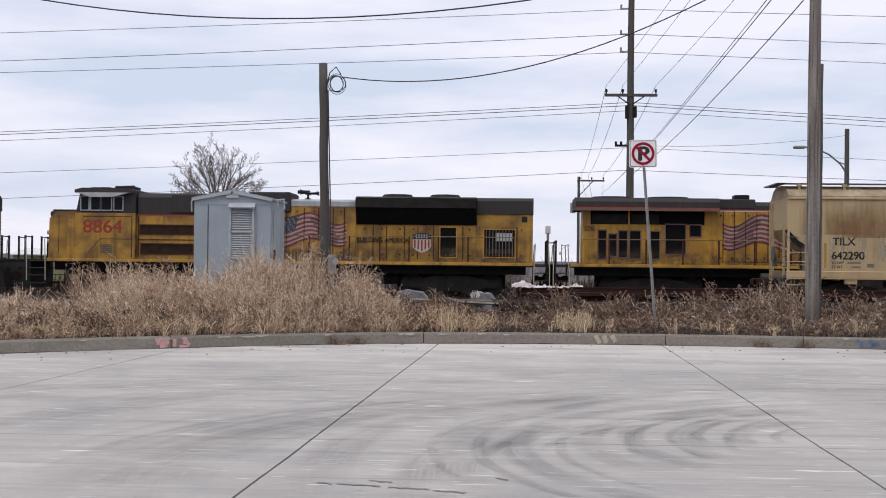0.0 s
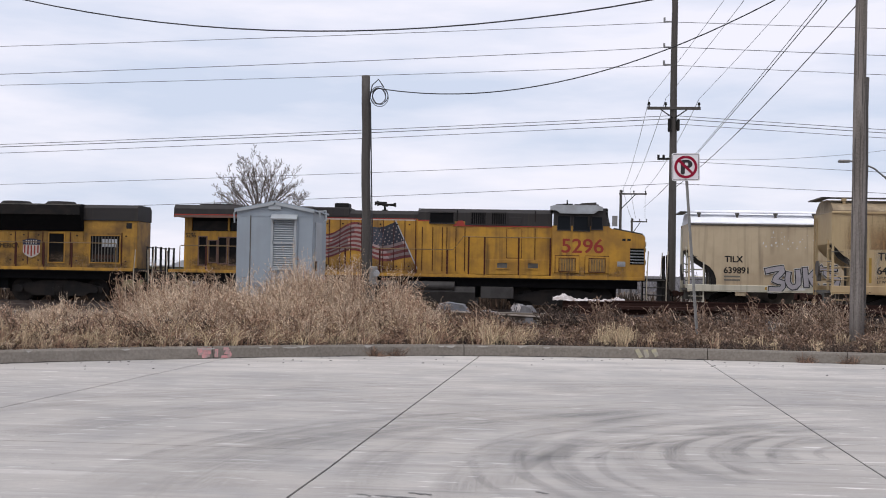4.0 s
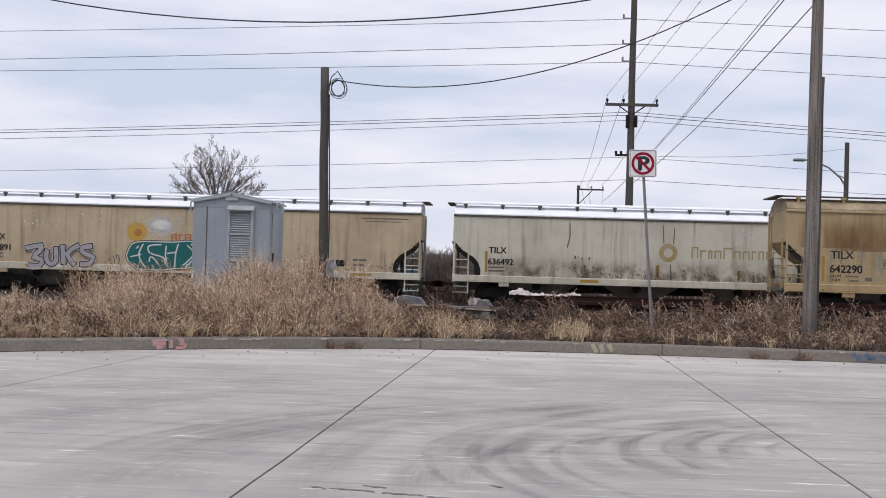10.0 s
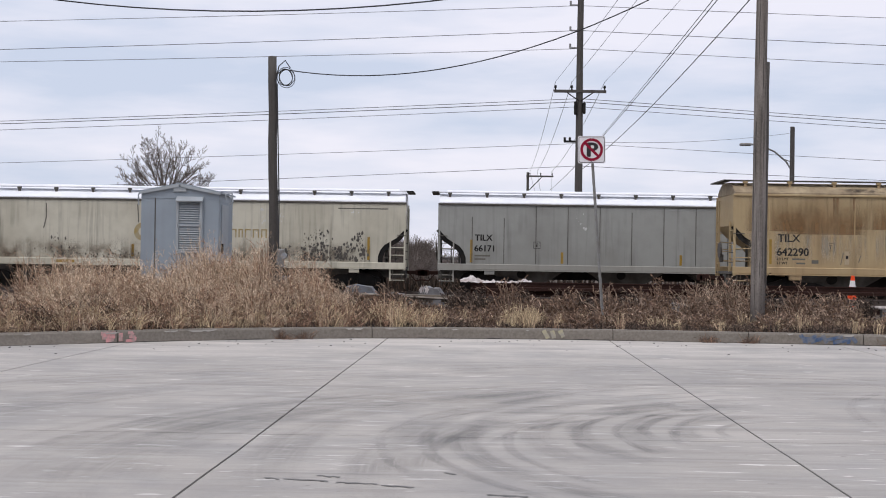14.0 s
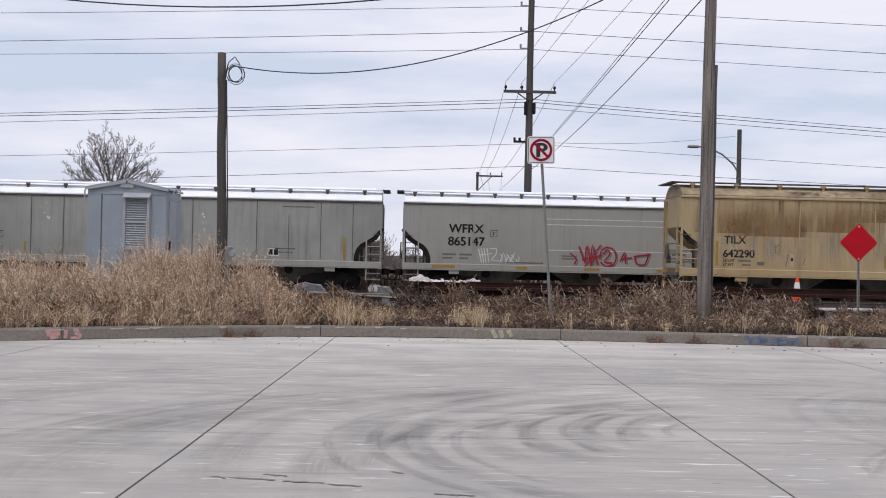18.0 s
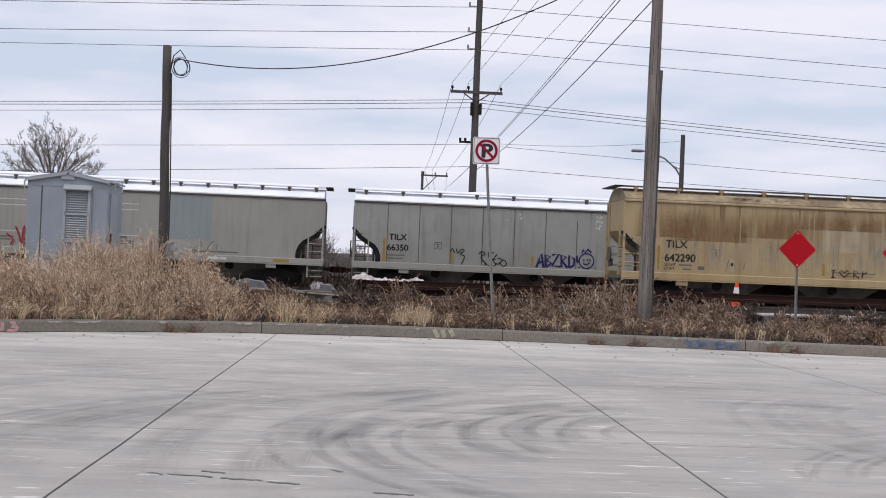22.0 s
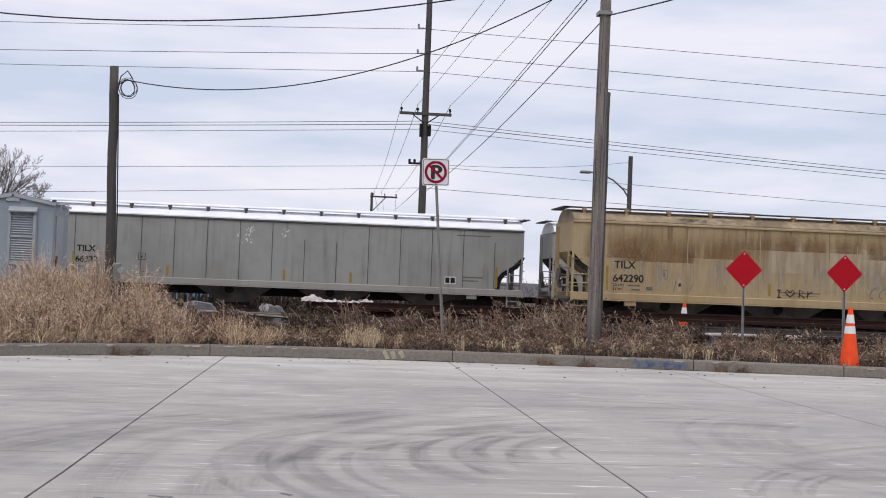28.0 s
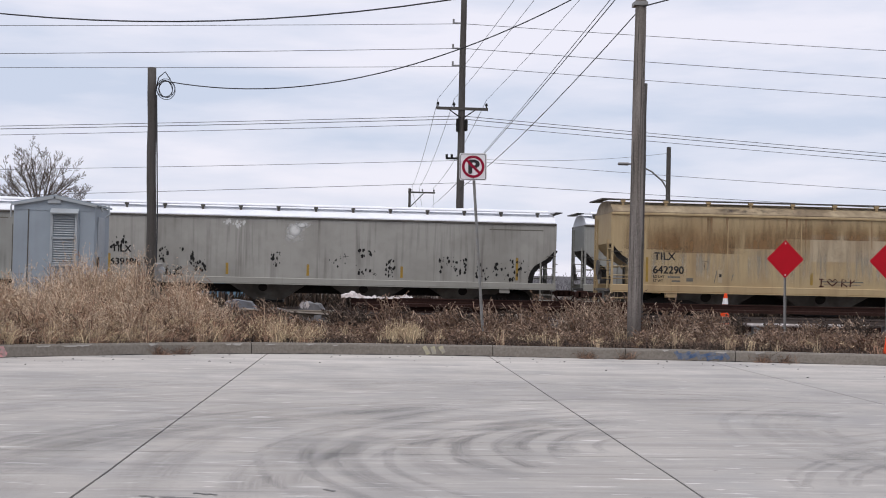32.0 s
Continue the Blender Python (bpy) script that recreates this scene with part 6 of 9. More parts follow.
    letters("BUILDING AMERICA", 0.21, M["text_black"], lo, 13.87, 2.40, y - 0.034, "black slogan lettering", 0.85, "slogan")
    shield(lo, 16.78, 2.4, y - 0.034)
    for k in range(8):
        wash(lo, "road_dust", 9.2 + 1.5 * k, 11.1 + 1.5 * k, 1.56, 2.4, y - 0.013, "road_dust", 40 + k, "brown road dust")
        wash(lo, "grime_run", 9.2 + 1.5 * k, 10.7 + 1.5 * k, 2.0, 3.15, y - 0.0035, "grime_shade", 50 + k)
    part("number_board", Shape().box(21.2, 21.45, y - 0.02, y, 3.35, 3.6), M["text_black"], lo)
    handrail(lo, [8.6, 9.0, 10.4, 11.8, 13.6, 14.95, 16.25, 17.55, 18.85, 20.9], 1.54, 2.66, -1.48, M["rail_dull"])
    steps(lo, -0.05, -1)
    platform(lo, 0.0, -1)
    steps(lo, 21.75, 1)
    platform(lo, 21.7, 1)
    return lo


loco_cab_left(-21.17, "diesel locomotives", "8864", "yellow and grey diesel locomotive numbered 8864 with a near-black radiator")
loco_cab_left(-45.97, "diesel locomotives", "", "orange-yellow diesel locomotive at the head of the train")
loco_cab_right(2.37, "diesel locomotives")

SEAMS = [1.5 + 1.4 * k for k in range(14)]
CARS = [
    dict(x=25.2, paint="beige", seed=1, sill="cream", label="tan covered hopper car with graffiti and an orange sun emblem",
         texts=[("TILX", 0.26, 1.58, 2.28, 1.0), ("639891", 0.26, 1.54, 1.8, 1.0)], bars=[(1.56, 2.25, 1.62, 0.07), (1.56, 2.25, 1.47, 0.07), (18.0, 18.6, 1.75, 0.1), (18.0, 18.5, 1.55, 0.08), (18.3, 20.4, 3.62, 0.06), (18.5, 20.1, 3.5, 0.04)],
         seams=[17.9], dark_seams=False, tape=[], sill_tape=[(3.3, 4.0, "reflect"), (4.3, 5.0, "tape_white"), (15.4, 16.3, "reflect"), (16.6, 17.4, "tape_white"), (17.9, 18.9, "reflect"), (10.0, 10.8, "reflect")]),
    dict(x=47.6, paint="cream", seed=2, label="pale cream covered hopper car with peeling paint and a white roof",
         texts=[("TILX", 0.26, 1.58, 2.28, 1.0), ("636492", 0.26, 1.54, 1.78, 1.0)], bars=[(1.56, 2.25, 1.62, 0.07), (1.56, 2.25, 1.47, 0.07), (18.0, 20.2, 3.62, 0.05)],
         seams=[8.8, 13.2, 17.6], dark_seams=False, tape=[(1.42, 1.45, 0.9), (8.9, 1.4, 0.55), (19.3, 1.4, 1.0), (12.4, 1.4, 0.4)], sill_tape=[(5.6, 6.4, "reflect")]),
    dict(x=70.0, paint="grey", seed=3, sill="light_grey", label="plain grey covered hopper car with yellow reflectors and a white roof",
         texts=[("TILX", 0.26, 1.62, 2.32, 1.0), ("66171", 0.26, 1.6, 1.85, 1.0)], bars=[(1.62, 2.3, 1.62, 0.07), (1.62, 2.1, 1.47, 0.07), (16.3, 17.2, 1.75, 0.06), (16.3, 17.1, 1.6, 0.05), (16.6, 18.0, 3.6, 0.05)],
         seams=SEAMS, tape=[(1.42, 1.35, 1.0), (5.4, 1.35, 0.5), (10.6, 1.35, 0.45), (14.2, 1.35, 0.45), (19.3, 1.35, 0.95)], plate=(4.2, 2.0), tank=(16.0, 1.45)),
    dict(x=91.9, paint="light_grey", seed=4, label="light grey covered hopper car with red graffiti and a white roof",
         texts=[("WFRX", 0.37, 2.03, 2.66, 1.0), ("865147", 0.37, 1.99, 2.1, 1.0)], bars=[(1.75, 2.35, 1.66, 0.08), (2.5, 3.05, 1.66, 0.08), (1.75, 2.2, 1.5, 0.07), (2.5, 2.9, 1.5, 0.07), (4.6, 6.2, 1.36, 0.06), (15.3, 17.3, 1.4, 0.06), (11.9, 12.5, 1.85, 0.1), (7.0, 7.7, 1.7, 0.06), (7.0, 7.7, 1.58, 0.06), (11.8, 12.8, 1.7, 0.06), (11.8, 12.8, 1.58, 0.06)],
         seams=[1.6, 3.1, 4.7, 6.3, 7.6, 9.0, 10.4, 11.8, 13.0], dark_seams=False, plate=(3.85, 2.5), bracket=1.18,
         sill_tape=[(1.3, 2.3, "reflect"), (5.0, 5.5, "reflect"), (8.0, 8.7, "reflect"), (11.2, 11.8, "reflect"), (13.9, 14.4, "reflect"), (16.0, 16.8, "tape_white"), (18.8, 19.5, "reflect")]),
    dict(x=114.15, paint="grey", seed=5, sill="light_grey", label="grey covered hopper car with violet and black graffiti",
         texts=[("TILX", 0.26, 1.58, 2.28, 1.0), ("66350", 0.26, 1.5, 1.82, 1.0)], bars=[(1.5, 2.3, 1.58, 0.06), (1.5, 2.2, 1.44, 0.06), (17.6, 18.4, 1.75, 0.06), (17.6, 18.3, 1.6, 0.05), (17.5, 19.0, 3.6, 0.05)],
         seams=SEAMS, tape=[(1.32, 1.32, 1.0), (4.3, 1.35, 0.5), (7.9, 1.35, 0.45), (13.4, 1.35, 0.45), (16.1, 1.35, 0.42), (19.2, 1.35, 0.95)], plate=(3.6, 1.95), tank=(17.0, 1.45)),
    dict(x=136.2, paint="grey", seed=6, sill="light_grey", label="grey covered hopper car with ribbed sides and a white roof",
         texts=[("TILX", 0.26, 1.6, 2.28, 1.0), ("66322", 0.26, 1.55, 1.82, 1.0)], bars=[(1.6, 2.3, 1.6, 0.06), (18.3, 19.2, 1.75, 0.06), (18.3, 19.0, 1.6, 0.05), (18.0, 19.5, 3.6, 0.05)],
         seams=SEAMS, tape=[(1.42, 1.35, 0.9), (5.4, 1.35, 0.45), (10.4, 1.35, 0.45), (13.3, 1.35, 0.45), (19.75, 1.35, 0.95)], tank=(17.5, 1.45), plate=(4.2, 2.0)),
    dict(x=158.5, paint="warm_grey", seed=7, sill="light_grey", label="weathered warm-grey covered hopper car with chipped paint and a white roof",
         texts=[("TILX", 0.28, 1.6, 2.28, 1.0), ("639186", 0.28, 1.55, 1.72, 1.0)], bars=[(18.0, 20.4, 3.6, 0.05)],
         seams=[9.0, 13.4], dark_seams=False, tape=[(1.45, 1.4, 0.8), (6.5, 1.4, 0.5), (10.0, 1.4, 0.5), (14.1, 1.4, 0.5), (19.2, 1.4, 1.0)]),
    dict(x=180.75, paint="grey", seed=8, sill="light_grey", label="grey covered hopper car following on behind", seams=SEAMS, thin_edge=True),
]
cars = [hopper(c["x"], c) for c in CARS]
parked = hopper(9.9, dict(paint="rusty_tan", roof="rusty_roof", seed=9, outlet="under",
                          label="rust-stained tan covered hopper car parked on the siding",
                          texts=[("TILX", 0.27, 1.62, 2.22, 1.0), ("642290", 0.27, 1.58, 1.72, 1.0)],
                          print=[("LD LMT", 1.6, 1.55), ("LT WT", 1.6, 1.40)], bars=[(2.15, 2.62, 1.56, 0.06), (2.3, 2.62, 1.41, 0.06), (8.0, 9.6, 1.52, 0.04), (8.1, 9.5, 1.42, 0.02)],
                          seams=[1.3, 4.4, 7.2, 11.0, 15.0, 18.5], dark_seams=False, plate=(3.38, 1.9), tape=[(1.3, 1.4, 0.9), (7.55, 1.4, 0.45)], bracket=1.62), moving=False)


# ---- graffiti and marks on the cars ----
def smooth(pts, n=5):
    """A rounded line through the corners given."""
    out = []
    p = [pts[0]] + list(pts) + [pts[-1]]
    for k in range(1, len(p) - 2):
        for i in range(n):
            u = i / n
            out.append(tuple(0.5 * (2 * p[k][d] + (p[k + 1][d] - p[k - 1][d]) * u + (2 * p[k - 1][d] - 5 * p[k][d] + 4 * p[k + 1][d] - p[k + 2][d]) * u * u
                                    + (3 * p[k][d] - p[k - 1][d] - 3 * p[k + 1][d] + p[k + 2][d]) * u ** 3) for d in (0, 1)))
    return out + [tuple(pts[-1])]


def bubble(parent, strokes, layers, y, label, rounds=5):
    """Fat sprayed letters: wide strokes one over the other, from the outline inwards."""
    first = None
    for k, (w, mat) in enumerate(layers):
        s = Shape()
        for pts in strokes:
            line = smooth(pts, rounds)
            a, b = Vector(line[0]), Vector(line[-1])
            d0, d1 = (a - Vector(line[1])).normalized(), (b - Vector(line[-2])).normalized()
            ext = (w - layers[-2][0]) * 0.5 if k < len(layers) - 1 else -0.04
            s.ribbon([tuple(a + d0 * (ext + 0.05))] + line + [tuple(b + d1 * (ext + 0.05))], w, y - 0.006 * k)
        ob = part("graffiti_piece" if first is None else "graffiti_fill", s, M[mat], first or parent, label if first is None else "")
        first = first or ob


def cloud(parent, x, z, w, h, y, seed):
    """A scrubbed pale cloud on the paint: a thin wide film and a thick middle."""
    for k, (q, mat) in enumerate(((1.0, "scrub_thin"), (0.8, "scrub_thin"), (0.62, "scrub_thick"))):
        pts = []
        for i in range(30):
            a = i * math.tau / 30
            r = q * (0.8 + 0.55 * noise.noise((math.cos(a) * 1.6, math.sin(a) * 1.6, seed + k)) + 0.15 * noise.noise((math.cos(a) * 6, math.sin(a) * 6, seed)))
            pts.append((x + math.cos(a) * w * r, min(3.83, z + math.sin(a) * h * r)))
        part("scrubbed_patch", Shape().flat(pts, y - 0.002 * k), M[mat], parent, "scrubbed pale cloud on the paint")


def mark_cars():
    """Graffiti, flaked lettering and stains, in each car's own space."""
    Y = -1.588
    rng = random.Random(11)
    c = cars[0]
    # lilac-grey bubble letters with a black outline
    strokes = ([(3.32, 1.91), (4.06, 2.06), (3.92, 1.78), (3.68, 1.52), (4.06, 1.42), (3.97, 1.14), (3.47, 1.14)],
               [(4.29, 1.87), (4.26, 1.47), (4.47, 1.23), (4.71, 1.39), (4.68, 1.99)],
               [(4.98, 2.08), (5.06, 1.26)],
               [(5.72, 2.11), (5.19, 1.71), (5.56, 1.21)],
               [(6.32, 2.08), (5.83, 1.99), (5.98, 1.75), (6.39, 1.59), (6.20, 1.28), (5.81, 1.27)])
    bubble(c, strokes, ((0.33, "spray_white"), (0.29, "spray_black"), (0.2, "spray_grey")), Y - 0.05, "lilac-grey sprayed lettering with a black outline", 2)
    # teal piece: one blob with a white and a black rim, parted into letters by white strokes
    rim = smooth([(7.91, 1.75), (8.14, 2.21), (8.68, 2.33), (9.91, 2.33), (10.77, 2.39), (11.10, 2.08), (11.44, 1.95), (11.48, 1.76), (11.17, 1.52), (10.88, 1.29), (9.95, 1.20), (9.47, 1.13), (8.73, 1.14), (8.43, 1.13), (8.02, 1.46), (7.91, 1.75)], 4)
    mid = Vector((9.68, 1.78))
    for k, (grow, mat) in enumerate(((0.09, "spray_black"), (0.055, "spray_white"), (0.0, "teal"))):
        pts = []
        for p in rim[:-1]:
            d = Vector(p) - mid
            pts.append(tuple(mid + d + Vector((d.x * 0.4, d.y * 1.2)).normalized() * grow))
        part("graffiti_piece" if k == 0 else "graffiti_fill", Shape().flat(pts, Y - 0.05 - 0.004 * k), M[mat], c, "teal sprayed lettering with a white outline" if k == 0 else "")
    lines = Shape()
    for pts in ([(8.63, 2.25), (8.45, 1.85), (8.54, 1.48), (8.80, 1.17)],
                [(8.06, 1.66), (8.55, 1.78)],
                [(8.30, 2.04), (8.44, 2.15)],
                [(9.45, 2.24), (8.88, 2.16), (8.94, 1.85), (9.54, 1.67), (9.65, 1.36)],
                [(8.91, 1.45), (9.00, 1.70), (9.36, 1.34)],
                [(9.67, 2.20), (9.64, 1.78), (9.75, 1.26)],
                [(9.71, 1.85), (10.12, 1.92)],
                [(10.21, 2.29), (10.10, 1.87), (10.07, 1.25)],
                [(10.60, 2.24), (10.91, 1.85), (10.44, 1.34)],
                [(10.77, 2.29), (11.15, 1.91), (10.54, 1.27)]):
        lines.ribbon(smooth(pts, 3), 0.06, Y - 0.063)
    part("graffiti_line", lines, M["spray_white"], c, "white strokes between the sprayed letters")
    tag_part(c, rng, 7.1, 7.6, 1.3, 1.75, Y - 0.004, M["spray_black"], 2, 0.03, "small black sprayed face")
    tag_part(c, rng, 11.6, 12.4, 1.3, 1.65, Y - 0.004, M["spray_black"], 4, 0.03, "small black sprayed tag")
    # sun emblem and the row of worn letters beside it
    s = Shape()
    s.flat([(8.3 + 0.42 * math.cos(i * math.tau / 26) * (1 + 0.12 * (i % 2)), 2.78 + 0.4 * math.sin(i * math.tau / 26) * (1 + 0.12 * (i % 2))) for i in range(26)], Y)
    sun_part = part("sun_emblem", s, M["sun_yellow"], c, "faded yellow sun emblem")
    part("sun_core", Shape().flat([(8.36 + 0.17 * math.cos(i * math.tau / 20), 2.74 + 0.17 * math.sin(i * math.tau / 20)) for i in range(20)], Y - 0.004), M["orange_text"], sun_part)
    xx = 9.85
    for k, (w, h) in enumerate([(0.26, 0.36), (0.18, 0.36), (0.3, 0.36), (0.36, 0.6), (0.3, 0.36), (0.3, 0.36), (0, 0), (0.2, 0.38), (0.25, 0.38), (0.2, 0.38), (0.26, 0.38), (0.28, 0.38), (0.26, 0.38)]):
        if w:
            s = Shape()
            t = 0.065
            s.box(xx, xx + t, Y, Y + 0.005, 2.38, 2.38 + h)
            if k % 3 != 1:
                s.box(xx + w - t, xx + w, Y - 0.0015, Y + 0.0035, 2.38, 2.38 + h)
            s.box(xx, xx + w, Y - 0.003, Y + 0.002, 2.38 + h - t, 2.38 + h)
            if k % 2 == 0:
                s.box(xx, xx + w, Y - 0.003, Y + 0.002, 2.38 + h * 0.45, 2.38 + h * 0.45 + t * 0.8)
            part("company_marking", s, M["orange_text"], c, "worn orange marking as a plain shape")
        xx += w + 0.085 if w else 0.18
    cloud(c, 9.4, 3.2, 1.5, 0.85, Y, 5)
    tagged(part("flaked_paint", blobs(rng, 3.2, 7.5, 2.9, 3.6, 120, 0.05, Y, blobs(rng, 12.0, 15.5, 2.9, 3.5, 110, 0.05, Y, Shape())), M["spray_white"], c, "white flakes of old lettering"), kind="stuff")
    tagged(part("grime_spots", blobs(rng, 13.5, 20.0, 1.3, 1.75, 260, 0.05, Y, Shape()), M["text_faint"], c), kind="stuff")
    part("data_panel", Shape().flat([(17.25, 1.5), (17.65, 1.5), (17.65, 1.78), (17.25, 1.78)], Y), M["text_black"], c)
    # pale cream car
    c = cars[1]
    part("sun_emblem", Shape().flat([(9.4 + 0.4 * math.cos(i * math.tau / 24), 2.5 + 0.4 * math.sin(i * math.tau / 24)) for i in range(24)], Y), M["olive_text"], c, "faded yellow sun emblem")
    part("sun_core", Shape().flat([(9.4 + 0.2 * math.cos(i * math.tau / 16), 2.5 + 0.2 * math.sin(i * math.tau / 16)) for i in range(16)], Y - 0.004), M["cream"], c)
    xx = 10.4
    for k, (w, h) in enumerate([(0.3, 0.5), (0.26, 0.36), (0.18, 0.36), (0.3, 0.36), (0.36, 0.5), (0.3, 0.36), (0.3, 0.36), (0.2, 0.38), (0.25, 0.38), (0.2, 0.38), (0.26, 0.38), (0.28, 0.38), (0.26, 0.38)]):
        t = 0.06
        s = Shape()
        s.box(xx, xx + t, Y, Y + 0.005, 2.3, 2.3 + h)
        s.box(xx, xx + w, Y - 0.003, Y + 0.002, 2.3 + h - t, 2.3 + h)
        if k % 3 != 1:
            s.box(xx + w - t, xx + w, Y - 0.0015, Y + 0.0035, 2.3, 2.3 + h)
        part("company_marking", s, M["olive_text"], c, "worn ochre marking as a plain shape")
        xx += w + 0.085
    tagged(part("peeled_paint", blobs(rng, 14.6, 19.4, 1.34, 1.95, 620, 0.085, Y, blobs(rng, 17.2, 19.2, 1.8, 2.6, 300, 0.08, Y, blobs(rng, 16.5, 18.6, 1.4, 2.7, 300, 0.055, Y, blobs(rng, 4.6, 16.5, 1.32, 1.75, 700, 0.045, Y, blobs(rng, 5.2, 6.4, 1.4, 2.4, 60, 0.06, Y, Shape()))))), M["dark_trim"], c, "dark patches where paint has peeled"), kind="stuff")
    tagged(part("flaked_paint", blobs(rng, 12.2, 13.4, 2.85, 3.6, 150, 0.05, Y, blobs(rng, 14.6, 16.0, 2.9, 3.6, 150, 0.05, Y, blobs(rng, 17.6, 19.0, 2.8, 3.5, 150, 0.05, Y, Shape()))), M["spray_white"], c, "white flakes of old lettering"), kind="stuff")
    tagged(part("drip", Shape().ribbon([(5.1, 3.7), (5.12, 3.1), (5.0, 2.6)], 0.05, Y).ribbon([(9.15, 3.7), (9.2, 2.9)], 0.05, Y).ribbon([(9.65, 3.6), (9.62, 2.9)], 0.05, Y).ribbon([(9.5, 2.0), (9.55, 1.35)], 0.05, Y), M["text_faint"], c), kind="stuff")
    for k in range(8):
        wash(c, "road_dust", 1.6 + 2.1 * k, 4.4 + 2.1 * k, 1.3, 2.3, Y - 0.0012, "road_dust", 120 + k, "brown road dust")
    # plain grey car: a little old lettering
    tagged(part("flaked_paint", blobs(rng, 6.0, 6.5, 2.9, 3.6, 14, 0.08, Y, blobs(rng, 12.5, 14.5, 2.8, 3.5, 12, 0.06, Y, Shape())), M["spray_white"], cars[2], "white flakes of old lettering"), kind="stuff")
    # light grey car: red and white graffiti, a pale blue patch, side panel outlines
    c = cars[3]
    s, shade = Shape(), Shape()
    for pts in ([(7.38, 1.86), (7.66, 1.62), (7.57, 1.37)],
                [(7.76, 2.17), (8.06, 1.44)],
                [(8.06, 1.44), (8.11, 2.23), (8.31, 1.35)],
                [(8.31, 1.35), (8.36, 2.24), (8.61, 1.36)],
                [(7.95, 1.14), (8.73, 2.25)],
                [(8.20, 1.12), (8.55, 1.80)],
                [(7.91, 1.58), (8.80, 1.81)],
                [(8.70, 1.61), (8.74, 1.96), (8.98, 2.16), (9.28, 2.07), (9.42, 1.76), (9.31, 1.43), (8.96, 1.32), (8.73, 1.51)],
                [(8.84, 1.84), (9.01, 2.02), (9.14, 1.87), (8.90, 1.51), (9.25, 1.48)],
                [(8.97, 1.19), (9.31, 1.38)],
                [(9.60, 1.54), (9.79, 1.94), (9.85, 1.45)],
                [(9.65, 1.64), (10.12, 1.73)],
                [(10.24, 1.81), (10.33, 1.46), (10.70, 1.45), (10.86, 1.93)],
                [(10.19, 1.78), (10.94, 1.88)]):
        line = smooth(pts, 3) if len(pts) > 2 else pts
        s.ribbon(line, 0.07, Y - 0.006)
        shade.ribbon([(a + 0.07, b - 0.05) for a, b in line], 0.035, Y - 0.004)
    tagged(part("graffiti_tag", s, M["spray_red"], c, "crimson sprayed tag"), kind="stuff")
    tagged(part("graffiti_tag", shade, M["text_faint"], c, "grey shadow of the crimson tag"), kind="stuff")
    s = Shape()
    for pts in ([(3.34, 1.97), (3.48, 1.38)],
                [(3.46, 2.00), (3.58, 1.36)],
                [(3.58, 2.01), (3.68, 1.37)],
                [(3.71, 2.01), (3.80, 1.39)],
                [(3.37, 1.68), (3.94, 1.77)],
                [(3.83, 1.97), (4.13, 1.98), (4.09, 1.70), (3.90, 1.50), (4.24, 1.46)],
                [(4.32, 1.44), (4.43, 1.81), (4.57, 1.47)],
                [(4.58, 1.77), (4.79, 1.48)],
                [(4.93, 1.80), (4.74, 1.48), (4.89, 1.43)]):
        s.ribbon(smooth(pts, 2) if len(pts) > 2 else pts, 0.045, Y - 0.004)
    tagged(part("graffiti_tag", s, M["spray_white"], c, "white sprayed tag"), kind="stuff")
    tag_part(c, rng, 4.2, 5.2, 1.4, 1.75, Y - 0.004, M["spray_white"], 4, 0.03, "white sprayed tag")
    tag_part(c, rng, 11.4, 13.0, 1.4, 2.0, Y - 0.004, M["text_faint"], 5, 0.03, "faint dark sprayed tag", 0.6)
    tag_part(c, rng, 15.2, 16.6, 1.45, 1.9, Y - 0.004, M["text_faint"], 5, 0.03, "faint dark sprayed tag", 0.5)
    s = Shape()
    for z in (3.35, 3.1, 1.98):
        s.ribbon([(6.3, z), (13.0, z)], 0.035, Y)
    part("panel_line", s, M["spray_white"], c)
    part("repaint_patch", Shape().flat([(14.0, 1.95), (16.1, 1.95), (16.1, 3.8), (14.0, 3.8)], Y + 0.002), M["repaint"], c, "pale blue-grey repainted square")
    # violet and black graffiti on the grey car
    c = cars[4]
    glyphs, scrawl = Shape(), Shape()
    for pts in ([(8.13, 1.33), (8.24, 1.63), (8.35, 1.93), (8.45, 1.34)],
                [(8.20, 1.53), (8.46, 1.61)],
                [(8.57, 1.37), (8.52, 1.91), (8.75, 1.82), (8.58, 1.67), (8.81, 1.53), (8.57, 1.37)],
                [(8.82, 1.90), (9.13, 1.96), (8.84, 1.43), (9.21, 1.40)],
                [(9.26, 1.38), (9.23, 1.92), (9.46, 1.83), (9.27, 1.67), (9.53, 1.36)],
                [(9.60, 1.37), (9.58, 1.91), (9.83, 1.75), (9.79, 1.47), (9.60, 1.37)],
                [(9.92, 1.92), (9.98, 1.61)],
                [(10.04, 1.44), (10.04, 1.39)]):
        glyphs.ribbon(pts, 0.10, Y - 0.006)
    tagged(part("graffiti", glyphs, M["spray_blue"], c, "violet-blue sprayed letters"), kind="stuff")
